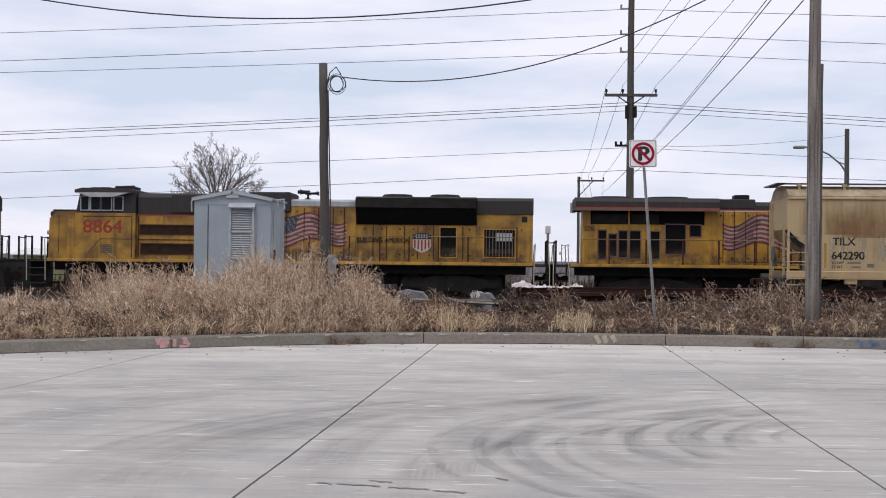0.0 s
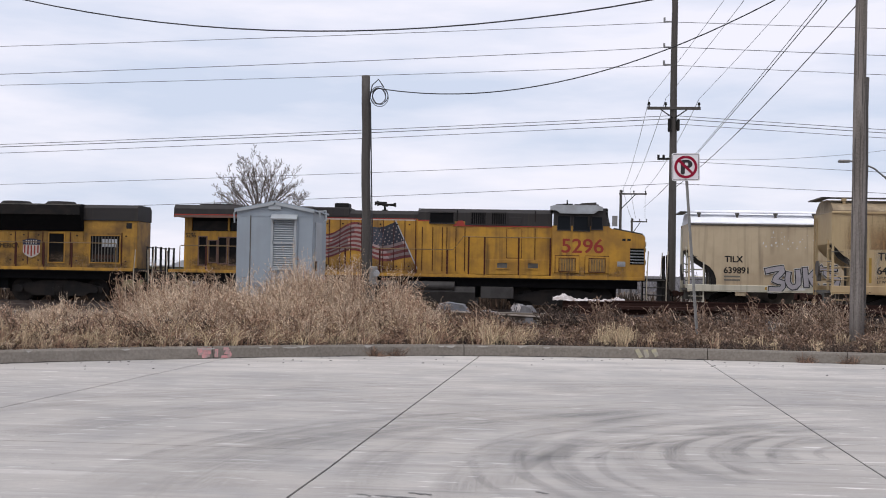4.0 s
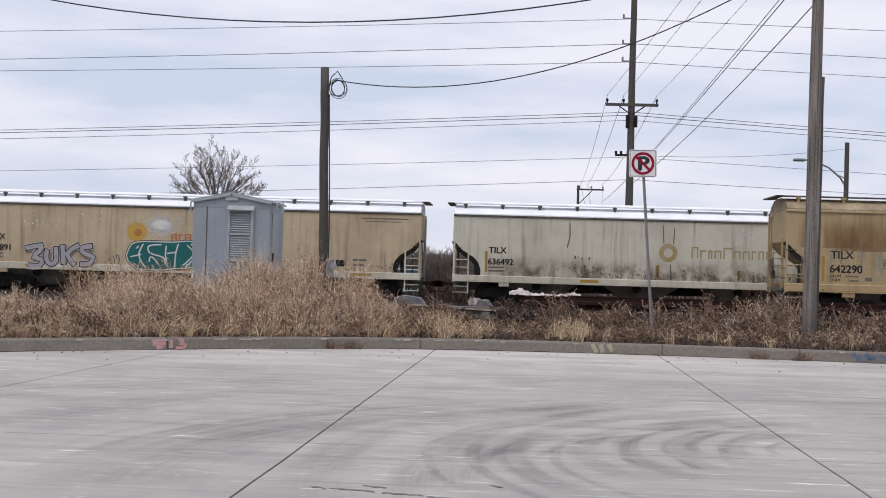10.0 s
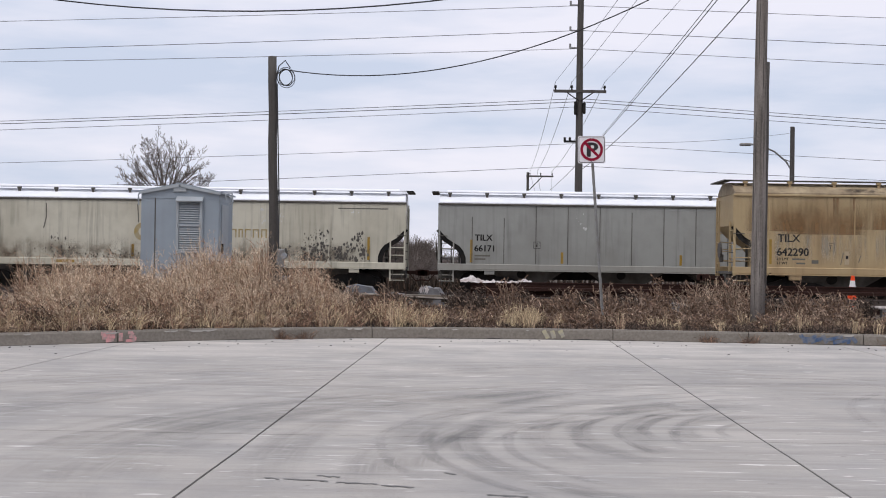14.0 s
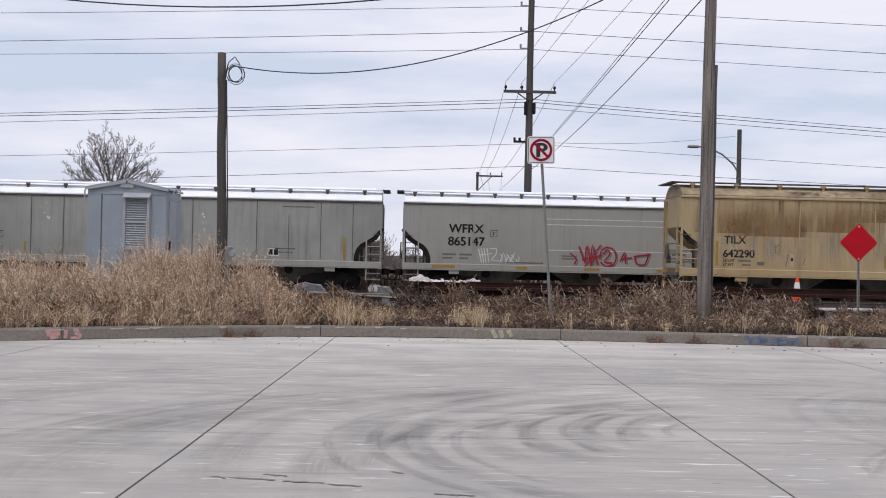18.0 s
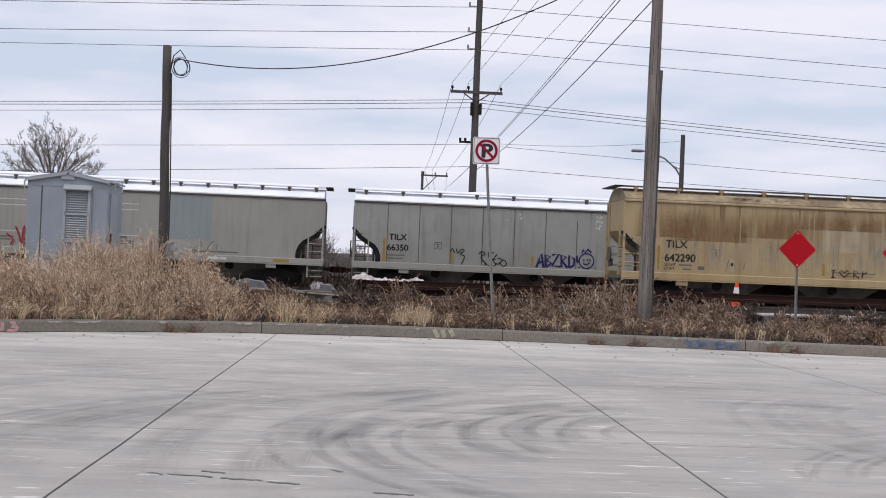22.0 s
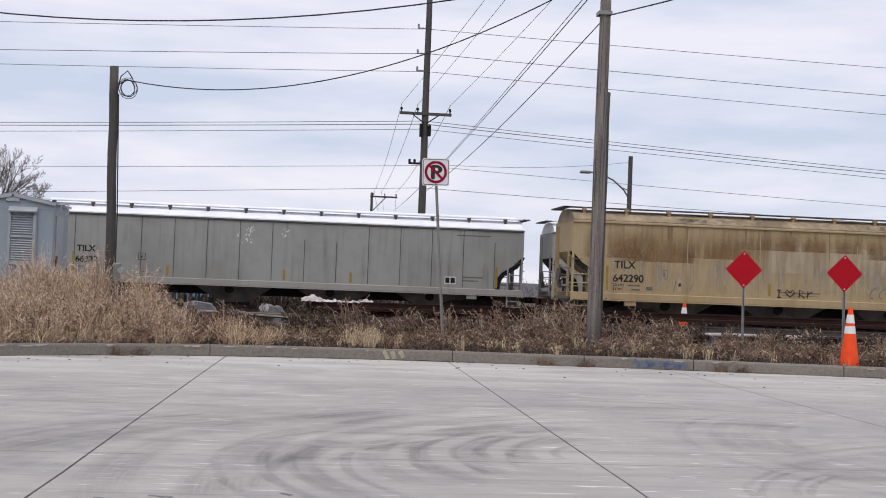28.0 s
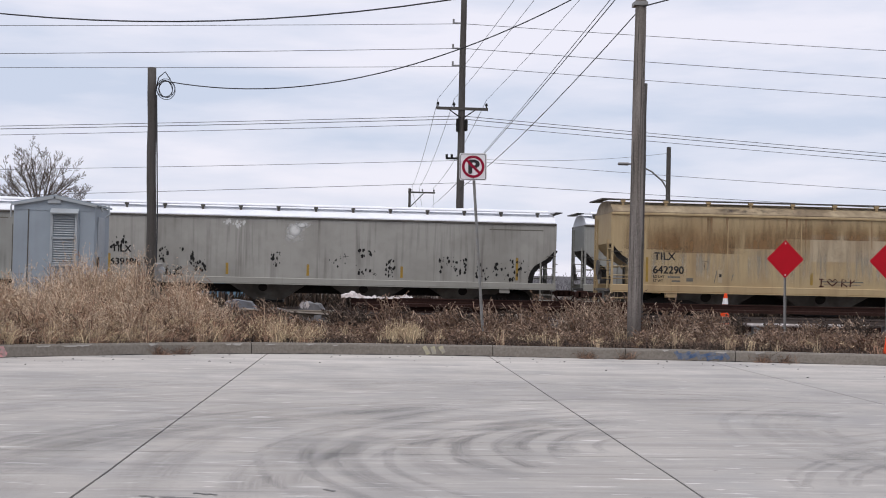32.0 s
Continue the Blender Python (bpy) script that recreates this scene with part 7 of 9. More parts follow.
    for pts in ([(5.56, 1.81), (5.70, 1.93), (5.85, 1.82), (5.66, 1.66), (5.92, 1.38)],
                [(5.67, 1.93), (5.72, 1.47)],
                [(6.23, 1.88), (5.99, 1.90), (6.05, 1.63), (6.32, 1.59)],
                [(6.38, 1.84), (6.20, 1.54), (6.45, 1.40), (6.61, 1.61), (6.39, 1.65)],
                [(5.82, 1.38), (6.21, 1.29), (6.35, 1.40)],
                [(6.49, 1.50), (6.65, 1.31), (6.81, 1.42), (6.69, 1.59), (6.52, 1.46)],
                [(4.30, 1.85), (4.39, 2.00), (4.49, 1.81)],
                [(4.56, 2.01), (4.64, 1.81), (4.78, 1.99), (4.92, 1.93), (4.74, 1.77), (4.94, 1.68), (4.81, 1.33)]):
        scrawl.ribbon(smooth(pts, 3), 0.05, Y - 0.004)
    tagged(part("graffiti_tag", scrawl, M["spray_black"], c, "black looping sprayed tag"), kind="stuff")
    fx, fz = 10.37, 1.70
    ring = [(fx + 0.33 * math.cos(i * math.tau / 18), fz + 0.33 * math.sin(i * math.tau / 18)) for i in range(19)]
    face = Shape().ribbon(ring, 0.06, Y - 0.004)
    for pts in ([(-0.12, 0.08), (-0.12, -0.04)], [(0.03, 0.1), (0.03, 0.0)], [(-0.15, -0.12), (0.0, -0.17), (0.14, -0.08)], [(0.14, 0.1), (0.16, -0.02)], [(0.38, -0.3), (0.42, -0.3)]):
        face.ribbon([(fx + a, fz + b) for a, b in pts], 0.06, Y - 0.008)
    part("graffiti_face", face, M["spray_blue"], c, "round sprayed doodle")
    part("graffiti_crown", Shape().ribbon([(fx - 0.22, fz + 0.34), (fx - 0.16, fz + 0.5), (fx - 0.06, fz + 0.36), (fx + 0.04, fz + 0.52), (fx + 0.2, fz + 0.38)], 0.09, Y - 0.008), M["spray_blue"], c)
    tagged(part("flaked_paint", blobs(rng, 6.7, 7.4, 3.3, 3.7, 70, 0.06, Y, blobs(rng, 10.7, 11.0, 3.15, 3.7, 60, 0.06, Y, Shape())), M["spray_white"], c, "white flakes of old lettering"), kind="stuff")
    tagged(part("flaked_paint", blobs(rng, 8.4, 9.2, 2.9, 3.6, 80, 0.06, Y, blobs(rng, 10.3, 10.7, 3.2, 3.6, 40, 0.06, Y, Shape())), M["spray_white"], cars[5], "white flakes of old lettering"), kind="stuff")
    # chipped warm-grey car
    c = cars[6]
    chips = Shape()
    for cx, cz, w, h, count in ((1.8, 2.7, 0.5, 0.25, 34), (2.75, 2.95, 0.3, 0.15, 26), (3.2, 1.75, 0.7, 0.4, 70), (4.15, 1.9, 0.5, 0.65, 190), (5.3, 1.95, 0.35, 0.4, 90), (8.65, 2.15, 0.2, 0.45, 46), (11.3, 2.1, 0.5, 0.3, 34), (12.6, 2.0, 0.45, 0.6, 110), (13.65, 1.8, 0.2, 0.4, 40), (16.4, 1.95, 0.6, 0.4, 120), (18.6, 1.9, 1.2, 0.5, 120)):
        blobs(rng, cx - w, cx + w, cz - h, cz + h, count, 0.085, Y, chips)
    tagged(part("peeled_paint", chips, M["text_black"], c, "dark chips where paint has peeled"), kind="stuff")
    cloud(c, 9.4, 3.38, 0.75, 0.6, Y, 3)
    cloud(c, 9.75, 3.62, 0.55, 0.25, Y - 0.008, 8)
    tagged(part("flaked_paint", blobs(rng, 6.3, 7.3, 3.5, 3.82, 90, 0.1, Y, Shape()), M["spray_white"], c), kind="stuff")
    # parked car: repainted panel, rust blooms and scratched lettering
    c = parked
    part("repaint_patch", Shape().flat([(7.54, 2.28), (12.6, 2.28), (12.6, 3.27), (7.54, 3.27)], Y + 0.001), M["patch_tan"], c, "fresher tan repainted panel")
    for k, (a, b, z0) in enumerate(((0.3, 3.2, 2.6), (1.6, 5.2, 2.5), (4.0, 7.4, 2.7), (6.2, 9.4, 3.1), (8.0, 12.0, 3.1), (11.0, 14.0, 2.9), (12.8, 16.0, 2.6), (15.1, 18.8, 2.6), (17.7, 20.8, 2.5))):
        wash(c, "rust_bloom", a, b, z0, 3.84, Y - 0.0022 - 0.0002 * k, "rust_soft", 60 + k, "soft rust bloom")
    for k in range(10):
        wash(c, "grime_run", 0.2 + 2.05 * k, 2.6 + 2.05 * k, 1.6, 3.85, Y - 0.0020, "grime_shade", 80 + k)
        wash(c, "pale_run", 0.2 + 2.05 * k, 2.6 + 2.05 * k, 1.32, 2.9, Y - 0.0015, "pale_runs", 90 + k)
    for k in (1, 3, 4):
        part("roof_grime", Shape().add([(0.3 + 3.4 * k, -1.602, 3.998), (3.65 + 3.4 * k, -1.602, 3.998), (3.65 + 3.4 * k, -1.262, 4.228), (0.3 + 3.4 * k, -1.262, 4.228)], [(0, 1, 2, 3)]), M["roof_grime"], c, "dark grime on the roof's edge")
    for k in range(14):
        x0, z1 = rng.uniform(0.3, 20.5), 3.84
        z0 = z1 - rng.uniform(0.2, 1.5)
        w = rng.uniform(0.02, 0.07)
        part("rust_streak", Shape().flat([(x0 - w, z1), (x0 + w, z1), (x0 + w * 0.3 + rng.uniform(-0.03, 0.03), z0), (x0 - w * 0.2, z0 + 0.1)], Y - 0.0008 - 0.0001 * k), M["rust_wash"], c)
    words = Shape()
    for pts in ([(13.6, 1.42), (13.62, 1.78)], [(13.5, 1.42), (13.74, 1.42)], [(13.5, 1.78), (13.74, 1.78)], [(14.2, 1.45), (13.92, 1.68), (14.05, 1.8), (14.2, 1.68), (14.35, 1.8), (14.48, 1.68), (14.2, 1.45)], [(14.7, 1.42), (14.72, 1.82), (14.95, 1.72), (14.74, 1.6), (15.0, 1.42)], [(15.15, 1.42), (15.18, 1.78)], [(15.18, 1.6), (15.4, 1.75)]):
        words.ribbon([(7.9 + 0.72 * (a - 13.5), 1.36 + 0.75 * (b - 1.42)) for a, b in pts], 0.045, Y - 0.004)
    tagged(part("graffiti_tag", words, M["seam_red"], c, "dark rust-red scrawled tag with a heart"), kind="stuff")
    tag_part(c, rng, 11.5, 13.5, 1.4, 1.9, Y - 0.004, M["text_faint"], 5, 0.03, "faint dark scrawl")
    part("placard_holder", Shape().box(4.04, 4.2, Y - 0.02, Y + 0.01, 1.42, 1.9).box(4.07, 4.18, Y - 0.025, Y - 0.02, 1.6, 1.75), M["patch_tan"], c)
    part("placard_mark", Shape().flat([(4.08, 1.62), (4.17, 1.62), (4.17, 1.74), (4.08, 1.74)], Y - 0.03), M["text_black"], c)
    part("placard_holder", Shape().ribbon([(3.9, 1.4), (4.0, 1.85)], 0.03, Y - 0.004).ribbon([(4.55, 1.5), (4.62, 1.75)], 0.03, Y - 0.004).flat([(2.85, 1.44), (3.1, 1.44), (3.1, 1.57), (2.85, 1.57)], Y - 0.003), M["text_faint"], c)


mark_cars()


# ---- tracks ----
def track(name, yc, z, x0, x1, label):
    tr = thing(name, pose(0, 0, 0), label, "railway track", kind="structure")
    part("ballast_bed", Shape().prism([(yc - 2.3, -0.2), (yc - 1.6, z - 0.2), (yc + 1.6, z - 0.2), (yc + 2.3, -0.2)], x0, x1, "x"), M["ballast"], tr)
    prof = [(-0.07, -0.17), (-0.07, -0.155), (-0.012, -0.14), (-0.012, -0.045), (-0.037, -0.035), (-0.037, 0.0), (0.037, 0.0), (0.037, -0.035), (0.012, -0.045), (0.012, -0.14), (0.07, -0.155), (0.07, -0.17)]
    for e in (-0.755, 0.755):
        part("rail", Shape().prism([(yc + e + a, z + b) for a, b in prof], x0, x1, "x"), M["rail_head"], tr)
    tie = mesh_of("tie", Shape().box(-0.12, 0.12, -1.3, 1.3, -0.2, 0.0, 0.015), M["timber"])
    x = -19.5
    while x < 22:
        part("tie", tie, None, tr, at=(x, yc, z - 0.175))
        x += 0.53
    rest = Shape()
    for a, b in ((x0, -19.8), (22.2, x1)):
        x = a
        while x < b:
            rest.box(x - 0.12, x + 0.12, yc - 1.3, yc + 1.3, z - 0.375, z - 0.175)
            x += 0.53
    tagged(part("far_ties", rest, M["timber"], tr), kind="stuff")


track("main_track", TRACK_Y, RAIL, -120, 220, "main railway track on grey-brown ballast")
track("siding_track", SIDING_Y, SIDING_Z, -60, 90, "siding railway track on grey-brown ballast")


# ---- wood poles and their fittings ----
def leaning_pole(name, foot, top, r0, r1, mat, label, sides=14):
    f, t = Vector(foot), Vector(top)
    p = thing(name, pose(*foot), label, "utility pole", "wooden poles")
    n = 9
    pts = [(t - f) * (k / n) + Vector((0.02 * noise.noise((k * 0.7, f.x, 0)), 0.02 * noise.noise((k * 0.7, f.x, 5)), 0)) for k in range(n + 1)]
    pts[0] = Vector((0, 0, -0.6))
    part("shaft", Shape().tube(pts, [r0 + (r1 - r0) * k / n for k in range(n + 1)], sides), mat, p, smooth=True)
    return p, f, t


def coil(centre, r, rng):
    s = Shape()
    for k in range(5):
        a, b = r * rng.uniform(0.65, 1.05), r * rng.uniform(0.8, 1.2)
        tw, ph = rng.uniform(-0.4, 0.4), rng.uniform(0, 6)
        pts = []
        for i in range(17):
            u = i * math.tau / 16 + ph
            x, z = math.cos(u) * a, math.sin(u) * b
            pts.append((centre[0] + x * math.cos(tw) - z * math.sin(tw), centre[1] + 0.02 * k, centre[2] + x * math.sin(tw) + z * math.cos(tw)))
        s.tube(pts, 0.010, 5)
    return s


def build_poles():
    rng = random.Random(4)
    # short pole with a coil of cable
    D = 38.0
    k = D / 30
    pole, f, t = leaning_pole("utility_pole", (-4.27 * k, D, 0.15), (-4.395 * k, D, 1.6 + 4.68 * k), 0.145, 0.125, M["pole"], "dark weathered wooden pole with a coil of cable")
    top = t - f
    part("coil", coil((top.x + 0.42, -0.15, top.z - 0.62), 0.27, rng), M["wire"], pole, "loose coil of black cable")
    part("service_cable", Shape().tube([(top.x + 0.12, -0.16, top.z - 0.75), (top.x + 0.22, -0.16, top.z - 0.3), (top.x + 0.4, -0.16, top.z - 0.13), (top.x + 0.55, -0.16, top.z - 0.35)], 0.018, 6), M["wire"], pole)
    part("conduit", Shape().tube([(top.x * 0.9 + 0.15, -0.1, top.z - 0.8), (0.12, -0.12, 3.2), (0.14, -0.13, 1.0), (0.15, -0.12, 0.1)], 0.02, 6), M["wire"], pole)
    box = part("meter_box", Shape().box(0.09, 0.31, -0.24, -0.1, 1.22, 1.76, 0.02), M["steel"], pole, "grey meter box")
    part("meter_glass", Shape().cyl((0.3, -0.2, 1.56), (0.3, -0.32, 1.56), 0.095, 0.085, n=14), M["pale_grey"], box, "round glass meter")
    part("conduit", Shape().box(0.14, 0.24, -0.22, -0.12, 0.3, 1.4), M["dark_trim"], pole)
    # tall grey pole at the verge with a stub pole bolted behind it
    pr, f2, t2 = leaning_pole("utility_pole", (6.83, 30.0, 0.1), (6.86, 30.0, 11.2), 0.165, 0.115, M["pole_grey"], "tall silvery-grey wooden pole leaning slightly")
    cracks = Shape()
    for k in range(46):
        ang, z0 = rng.uniform(-1.2, 1.2), rng.uniform(0.2, 9.5)
        ln, q = rng.uniform(0.3, 1.8), rng.uniform(0.003, 0.008)
        rr = 0.1665 - 0.05 * (z0 + ln / 2) / 11.2
        cx, cy = rr * math.sin(ang), -rr * math.cos(ang) - 0.004
        cracks.add([(cx - q, cy, z0), (cx + q, cy, z0 + ln * 0.1), (cx + q * 0.5 + 0.004, cy, z0 + ln), (cx - q * 0.5, cy, z0 + ln * 0.85)], [(0, 1, 2, 3)])
    tagged(part("drying_cracks", cracks, M["pole"], pr, "dark drying cracks along the grain"), kind="stuff")
    part("cable_clamp", Shape().box(-0.16, 0.16, -0.16, 0.16, 8.0, 8.1, 0.01), M["steel"], pr)
    ps, f3, t3 = leaning_pole("stub_pole", (6.91 * 31 / 30, 31.0, 0.1), (6.955 * 31 / 30, 31.0, 6.45), 0.11, 0.09, M["pole"], "dark wooden stub pole beside a taller pole")
    # pole with a crossarm behind the tracks
    pm, f4, t4 = leaning_pole("utility_pole", (5.75, 64.0, -0.2), (5.74, 64.0, 16.6), 0.21, 0.14, M["pole"], "dark wooden pole with a braced crossarm")
    part("crossarm", Shape().box(-1.28, 1.28, -0.2, -0.1, 10.18, 10.32, 0.01), M["pole"], pm)
    part("arm_brace", Shape().tube([(-0.62, -0.2, 10.17), (-0.05, -0.2, 9.78)], 0.03, 5).tube([(0.62, -0.2, 10.17), (0.05, -0.2, 9.78)], 0.03, 5), M["black"], pm)
    ins = mesh_of("insulator", Shape().cyl((0, 0, 0), (0, 0, 0.1), 0.035, n=8).cyl((0, 0, 0.1), (0, 0, 0.22), 0.075, 0.05, n=10), M["black"])
    for xx in (-1.2, -0.4, 1.2):
        part("insulator", ins, None, pm, at=(xx, -0.15, 10.32))
    part("cable_bracket", Shape().box(-0.28, -0.14, -0.3, -0.05, 9.1, 9.75, 0.03), M["black"], pm)
    part("cable_bracket", Shape().box(0.14, 0.28, -0.3, -0.05, 9.15, 9.7, 0.03), M["black"], pm)
    for zz in (12.4, 13.25, 14.5):
        part("bracket", Shape().box(-0.5, 0.0, -0.05, 0.05, zz - 0.03, zz + 0.03).cyl((-0.5, 0, zz - 0.03), (-0.5, 0, zz + 0.2), 0.05, n=8), M["steel"], pm)
    part("side_arm", Shape().box(-0.75, 0.0, -0.05, 0.05, 7.75, 7.85).cyl((-0.7, 0, 7.85), (-0.7, 0, 8.0), 0.06, n=8).cyl((-0.45, 0, 7.85), (-0.45, 0, 8.0), 0.06, n=8), M["black"], pm)
    # far poles of the same line
    for x, y, h, arm in ((5.86, 115.0, 9.62, 2.25), (8.35, 140.0, 8.35, 1.6), (15.4, 400.0, 8.8, 2.4)):
        pf, a, b = leaning_pole("utility_pole", (x, y, -0.2), (x, y, h), 0.14, 0.11, M["pole"], "distant dark wooden pole with a crossarm", 8)
        part("crossarm", Shape().box(-0.15, arm, -0.2, -0.08, h - 0.22, h - 0.08), M["pole"], pf)
        part("arm_brace", Shape().tube([(arm * 0.55, -0.2, h - 0.2), (0, -0.2, h - 1.5)], 0.04, 5), M["black"], pf)
        for xx in (0.1, arm * 0.5, arm * 0.95):
            part("insulator", ins, None, pf, at=(xx, -0.14, h - 0.08))
        part("transformer", Shape().cyl((-0.5, -0.25, h - 3.0), (-0.5, -0.25, h - 2.1), 0.24, n=12), M["steel"], pf)
    # street lamp behind the siding
    lx, ly = 18.95, 75.0
    lp = thing("street_lamp", pose(lx, ly, -0.1), "wooden lamp pole with a curved steel arm", "street lamp")
    part("shaft", Shape().cyl((0, 0, 0), (0, 0, 9.75), 0.16, 0.13, n=10), M["pole"], lp)
    part("arm", Shape().tube([(0, 0, 7.2), (-0.35, 0, 7.75), (-1.0, 0, 8.3), (-1.8, 0, 8.65), (-2.4, 0, 8.72)], 0.05, 6).tube([(0, 0, 7.7), (-0.5, 0, 7.9)], 0.03, 5), M["steel"], lp)
    part("lamp_head", Shape().box(-3.0, -2.35, -0.18, 0.18, 8.62, 8.78, 0.05), M["steel"], lp)


build_poles()


def span(a, b, sag, n=26):
    a, b = Vector(a), Vector(b)
    return [a.lerp(b, i / n) - Vector((0, 0, sag * 4 * (i / n) * (1 - i / n))) for i in range(n + 1)]


def wire(name, pts, r, mat, label, group="overhead wires", sides=4):
    w = part(name, Shape().tube(pts, r, sides), mat)
    tagged(w, label, "cable", group)


def build_wires():
    far = M["wire_far"]
    # wires along the railway, held by the crossarm pole
    for z, zl, zr, r in ((14.26, 12.0, 13.24, 0.016), (13.04, 10.3, 11.45, 0.018), (12.15, 10.2, 10.33, 0.016), (9.7, 6.4, 6.7, 0.018), (9.55, 6.3, 6.5, 0.022), (9.3, 5.9, 6.3, 0.016), (7.5, 4.6, 5.5, 0.014), (6.4, 3.0, 5.0, 0.016)):
        wire("overhead_wire", span((-75, 64, zl), (5.74, 63.9, z), 0.35), r, far, "thin grey overhead wire beside the railway")
        wire("overhead_wire", span((5.74, 63.9, z), (70, 64, zr), 0.25), r, far, "thin grey overhead wire beside the railway")
    # line of wires that crosses the tracks towards the street
    for (xa, xn), r in (((-1.2, 6.1), 0.008), ((-0.4, 6.45), 0.008), ((1.2, 7.55), 0.008)):
        wire("overhead_wire", span((5.75 + xa, 63.85, 10.52), (xn, 8.0, 10.9), 0.28), r, M["wire"], "dark wire crossing above the tracks")
        wire("overhead_wire", span((7.0 + xa * 0.8, 114.85, 9.72), (5.75 + xa, 63.85, 10.52), 0.5), 0.014, far, "grey wire between crossarm poles")
        wire("overhead_wire", span((9.0 + xa * 0.6, 139.85, 8.35), (7.0 + xa * 0.8, 114.85, 9.72), 0.25), 0.016, far, "grey wire between crossarm poles")
    for xo, zo in ((0.0, 0.0), (0.16, -0.02), (0.26, 0.12)):
        wire("overhead_wire", span((11.7, 172, 11.3), (6.75 + xo, 8.0, 10.1 + zo), 0.75), 0.012, M["wire"], "dark wire crossing above the tracks")
    # cables between the poles at the verge
    wire("service_cable", span((-5.05, 37.9, 7.12), (6.86, 30.0, 9.2), 1.2), 0.015, M["wire"], "thick black service cable", sides=6)
    wire("service_cable", span((6.86, 29.9, 8.08), (5.72, 63.8, 6.1), 0.3), 0.014, M["wire"], "black cable from the tall pole across the tracks", sides=6)
    wire("service_cable", span((6.86, 29.9, 8.08), (15.5, 16.0, 9.2), 0.15), 0.016, M["wire"], "black cable from the tall pole", sides=6)
    wire("service_cable", span((-22, 38.0, 11.55), (6.86, 30.0, 9.15), 2.25), 0.018, M["wire"], "thick black sagging cable", sides=6)
    wire("service_cable", span((5.74, 63.9, 7.6), (18.95, 75, 9.3), 0.25), 0.012, far, "thin grey lamp cable")


build_wires()


# ---- signal shed ----
def build_shed():
    x0, x1, y0, y1, z0, z1 = -7.86, -5.95, 32.0, 33.95, 0.12, 3.2
    sh = thing("equipment_shed", pose((x0 + x1) / 2, 32, z0), "pale blue-grey metal equipment shed with a louvred vent", "shed")
    w, d, h = (x1 - x0) / 2, y1 - y0, z1 - z0
    gable = 0.2
    part("front_wall", Shape().prism([(-w, 0.3), (w, 0.3), (w, h), (0, h + gable - 0.03), (-w, h)], 0.0, 0.05), M["shed"], sh)
    part("back_wall", Shape().prism([(-w, 0.3), (w, 0.3), (w, h), (0, h + gable - 0.03), (-w, h)], d - 0.05, d), M["shed"], sh)
    for e in (-1, 1):
        part("side_wall", Shape().box(e * w, e * (w - 0.05), 0.052, d - 0.052, 0.3, h), M["shed"], sh)
        part("roof_panel", Shape().prism([(0, h + gable), (e * (w + 0.06), h - 0.0), (e * (w + 0.06), h + 0.045), (0, h + gable + 0.05)], -0.06, d + 0.06), M["shed"], sh)
        part("eave_trim", Shape().prism([(e * 0.02, h + gable + 0.02), (e * (w + 0.05), h + 0.015), (e * (w + 0.05), h - 0.04), (e * 0.02, h + gable - 0.05)], -0.07, -0.062), M["shed_pale"], sh)
        part("skid", Shape().box(e * (w - 0.25), e * (w - 0.1), 0.05, d - 0.05, -0.1, 0.3), M["dull_concrete"], sh)
    part("wall_line", Shape().box(-w, w, -0.012, 0.0, h - 0.13, h - 0.1), M["shed"], sh)
    part("wall_seam", Shape().box(-w + 0.335, -w + 0.36, -0.012, 0.0, 0.32, h - 0.12), M["dark_trim"], sh)
    part("gable_vent", Shape().box(-0.16, 0.16, -0.05, 0.0, h + 0.03, h + 0.14, 0.01), M["shed_pale"], sh)
    # louvre: tall frame, cross bar, slats and a hood
    a, b, c, e = -0.05, 0.53, h - 1.45, h - 0.13
    lv = part("louvre", Shape().box(a, b, -0.012, 0.0, c, e), M["shed"], sh, "louvred vent")
    part("louvre_frame", Shape().box(a - 0.03, a + 0.03, -0.07, 0.0, c, e).box(b - 0.03, b + 0.03, -0.07, 0.0, c, e).box(a, b, -0.07, 0.0, c - 0.02, c + 0.04).box(a, b, -0.07, 0.0, (c + e) / 2 - 0.025, (c + e) / 2 + 0.025).box(a, b, -0.07, 0.0, e - 0.03, e), M["shed_pale"], lv)
    part("louvre_hood", Shape().prism([(-0.16, e - 0.06), (0.0, e + 0.05), (0.0, e - 0.03), (-0.15, e - 0.09)], a - 0.03, b + 0.05, "x"), M["shed_pale"], lv)
    slat = mesh_of("slat", Shape().prism([(-0.055, -0.018), (-0.047, -0.022), (-0.016, 0.008), (-0.024, 0.013)], a + 0.03, b - 0.03, "x"), M["shed_pale"])
    for k in range(22):
        z = c + 0.07 + (e - c - 0.14) * k / 21
        if abs(z - (c + e) / 2) > 0.03:
            part("slat", slat, None, lv, at=(0, 0, z))
    part("shadow_gap", Shape().box(b + 0.031, b + 0.06, -0.05, 0.0, c, e), M["shed"], lv)
    # right-hand side: door, latch, lamp bracket
    part("door", Shape().box(w, w + 0.025, 0.35, 1.25, 0.42, h - 0.25, 0.008), M["shed_pale"], sh, "pale side door")
    for za, zb in ((1.6, 1.85), (1.25, 1.35)):
        part("door_latch", Shape().box(w + 0.02, w + 0.07, 0.30, 0.36, za, zb), M["black"], sh)
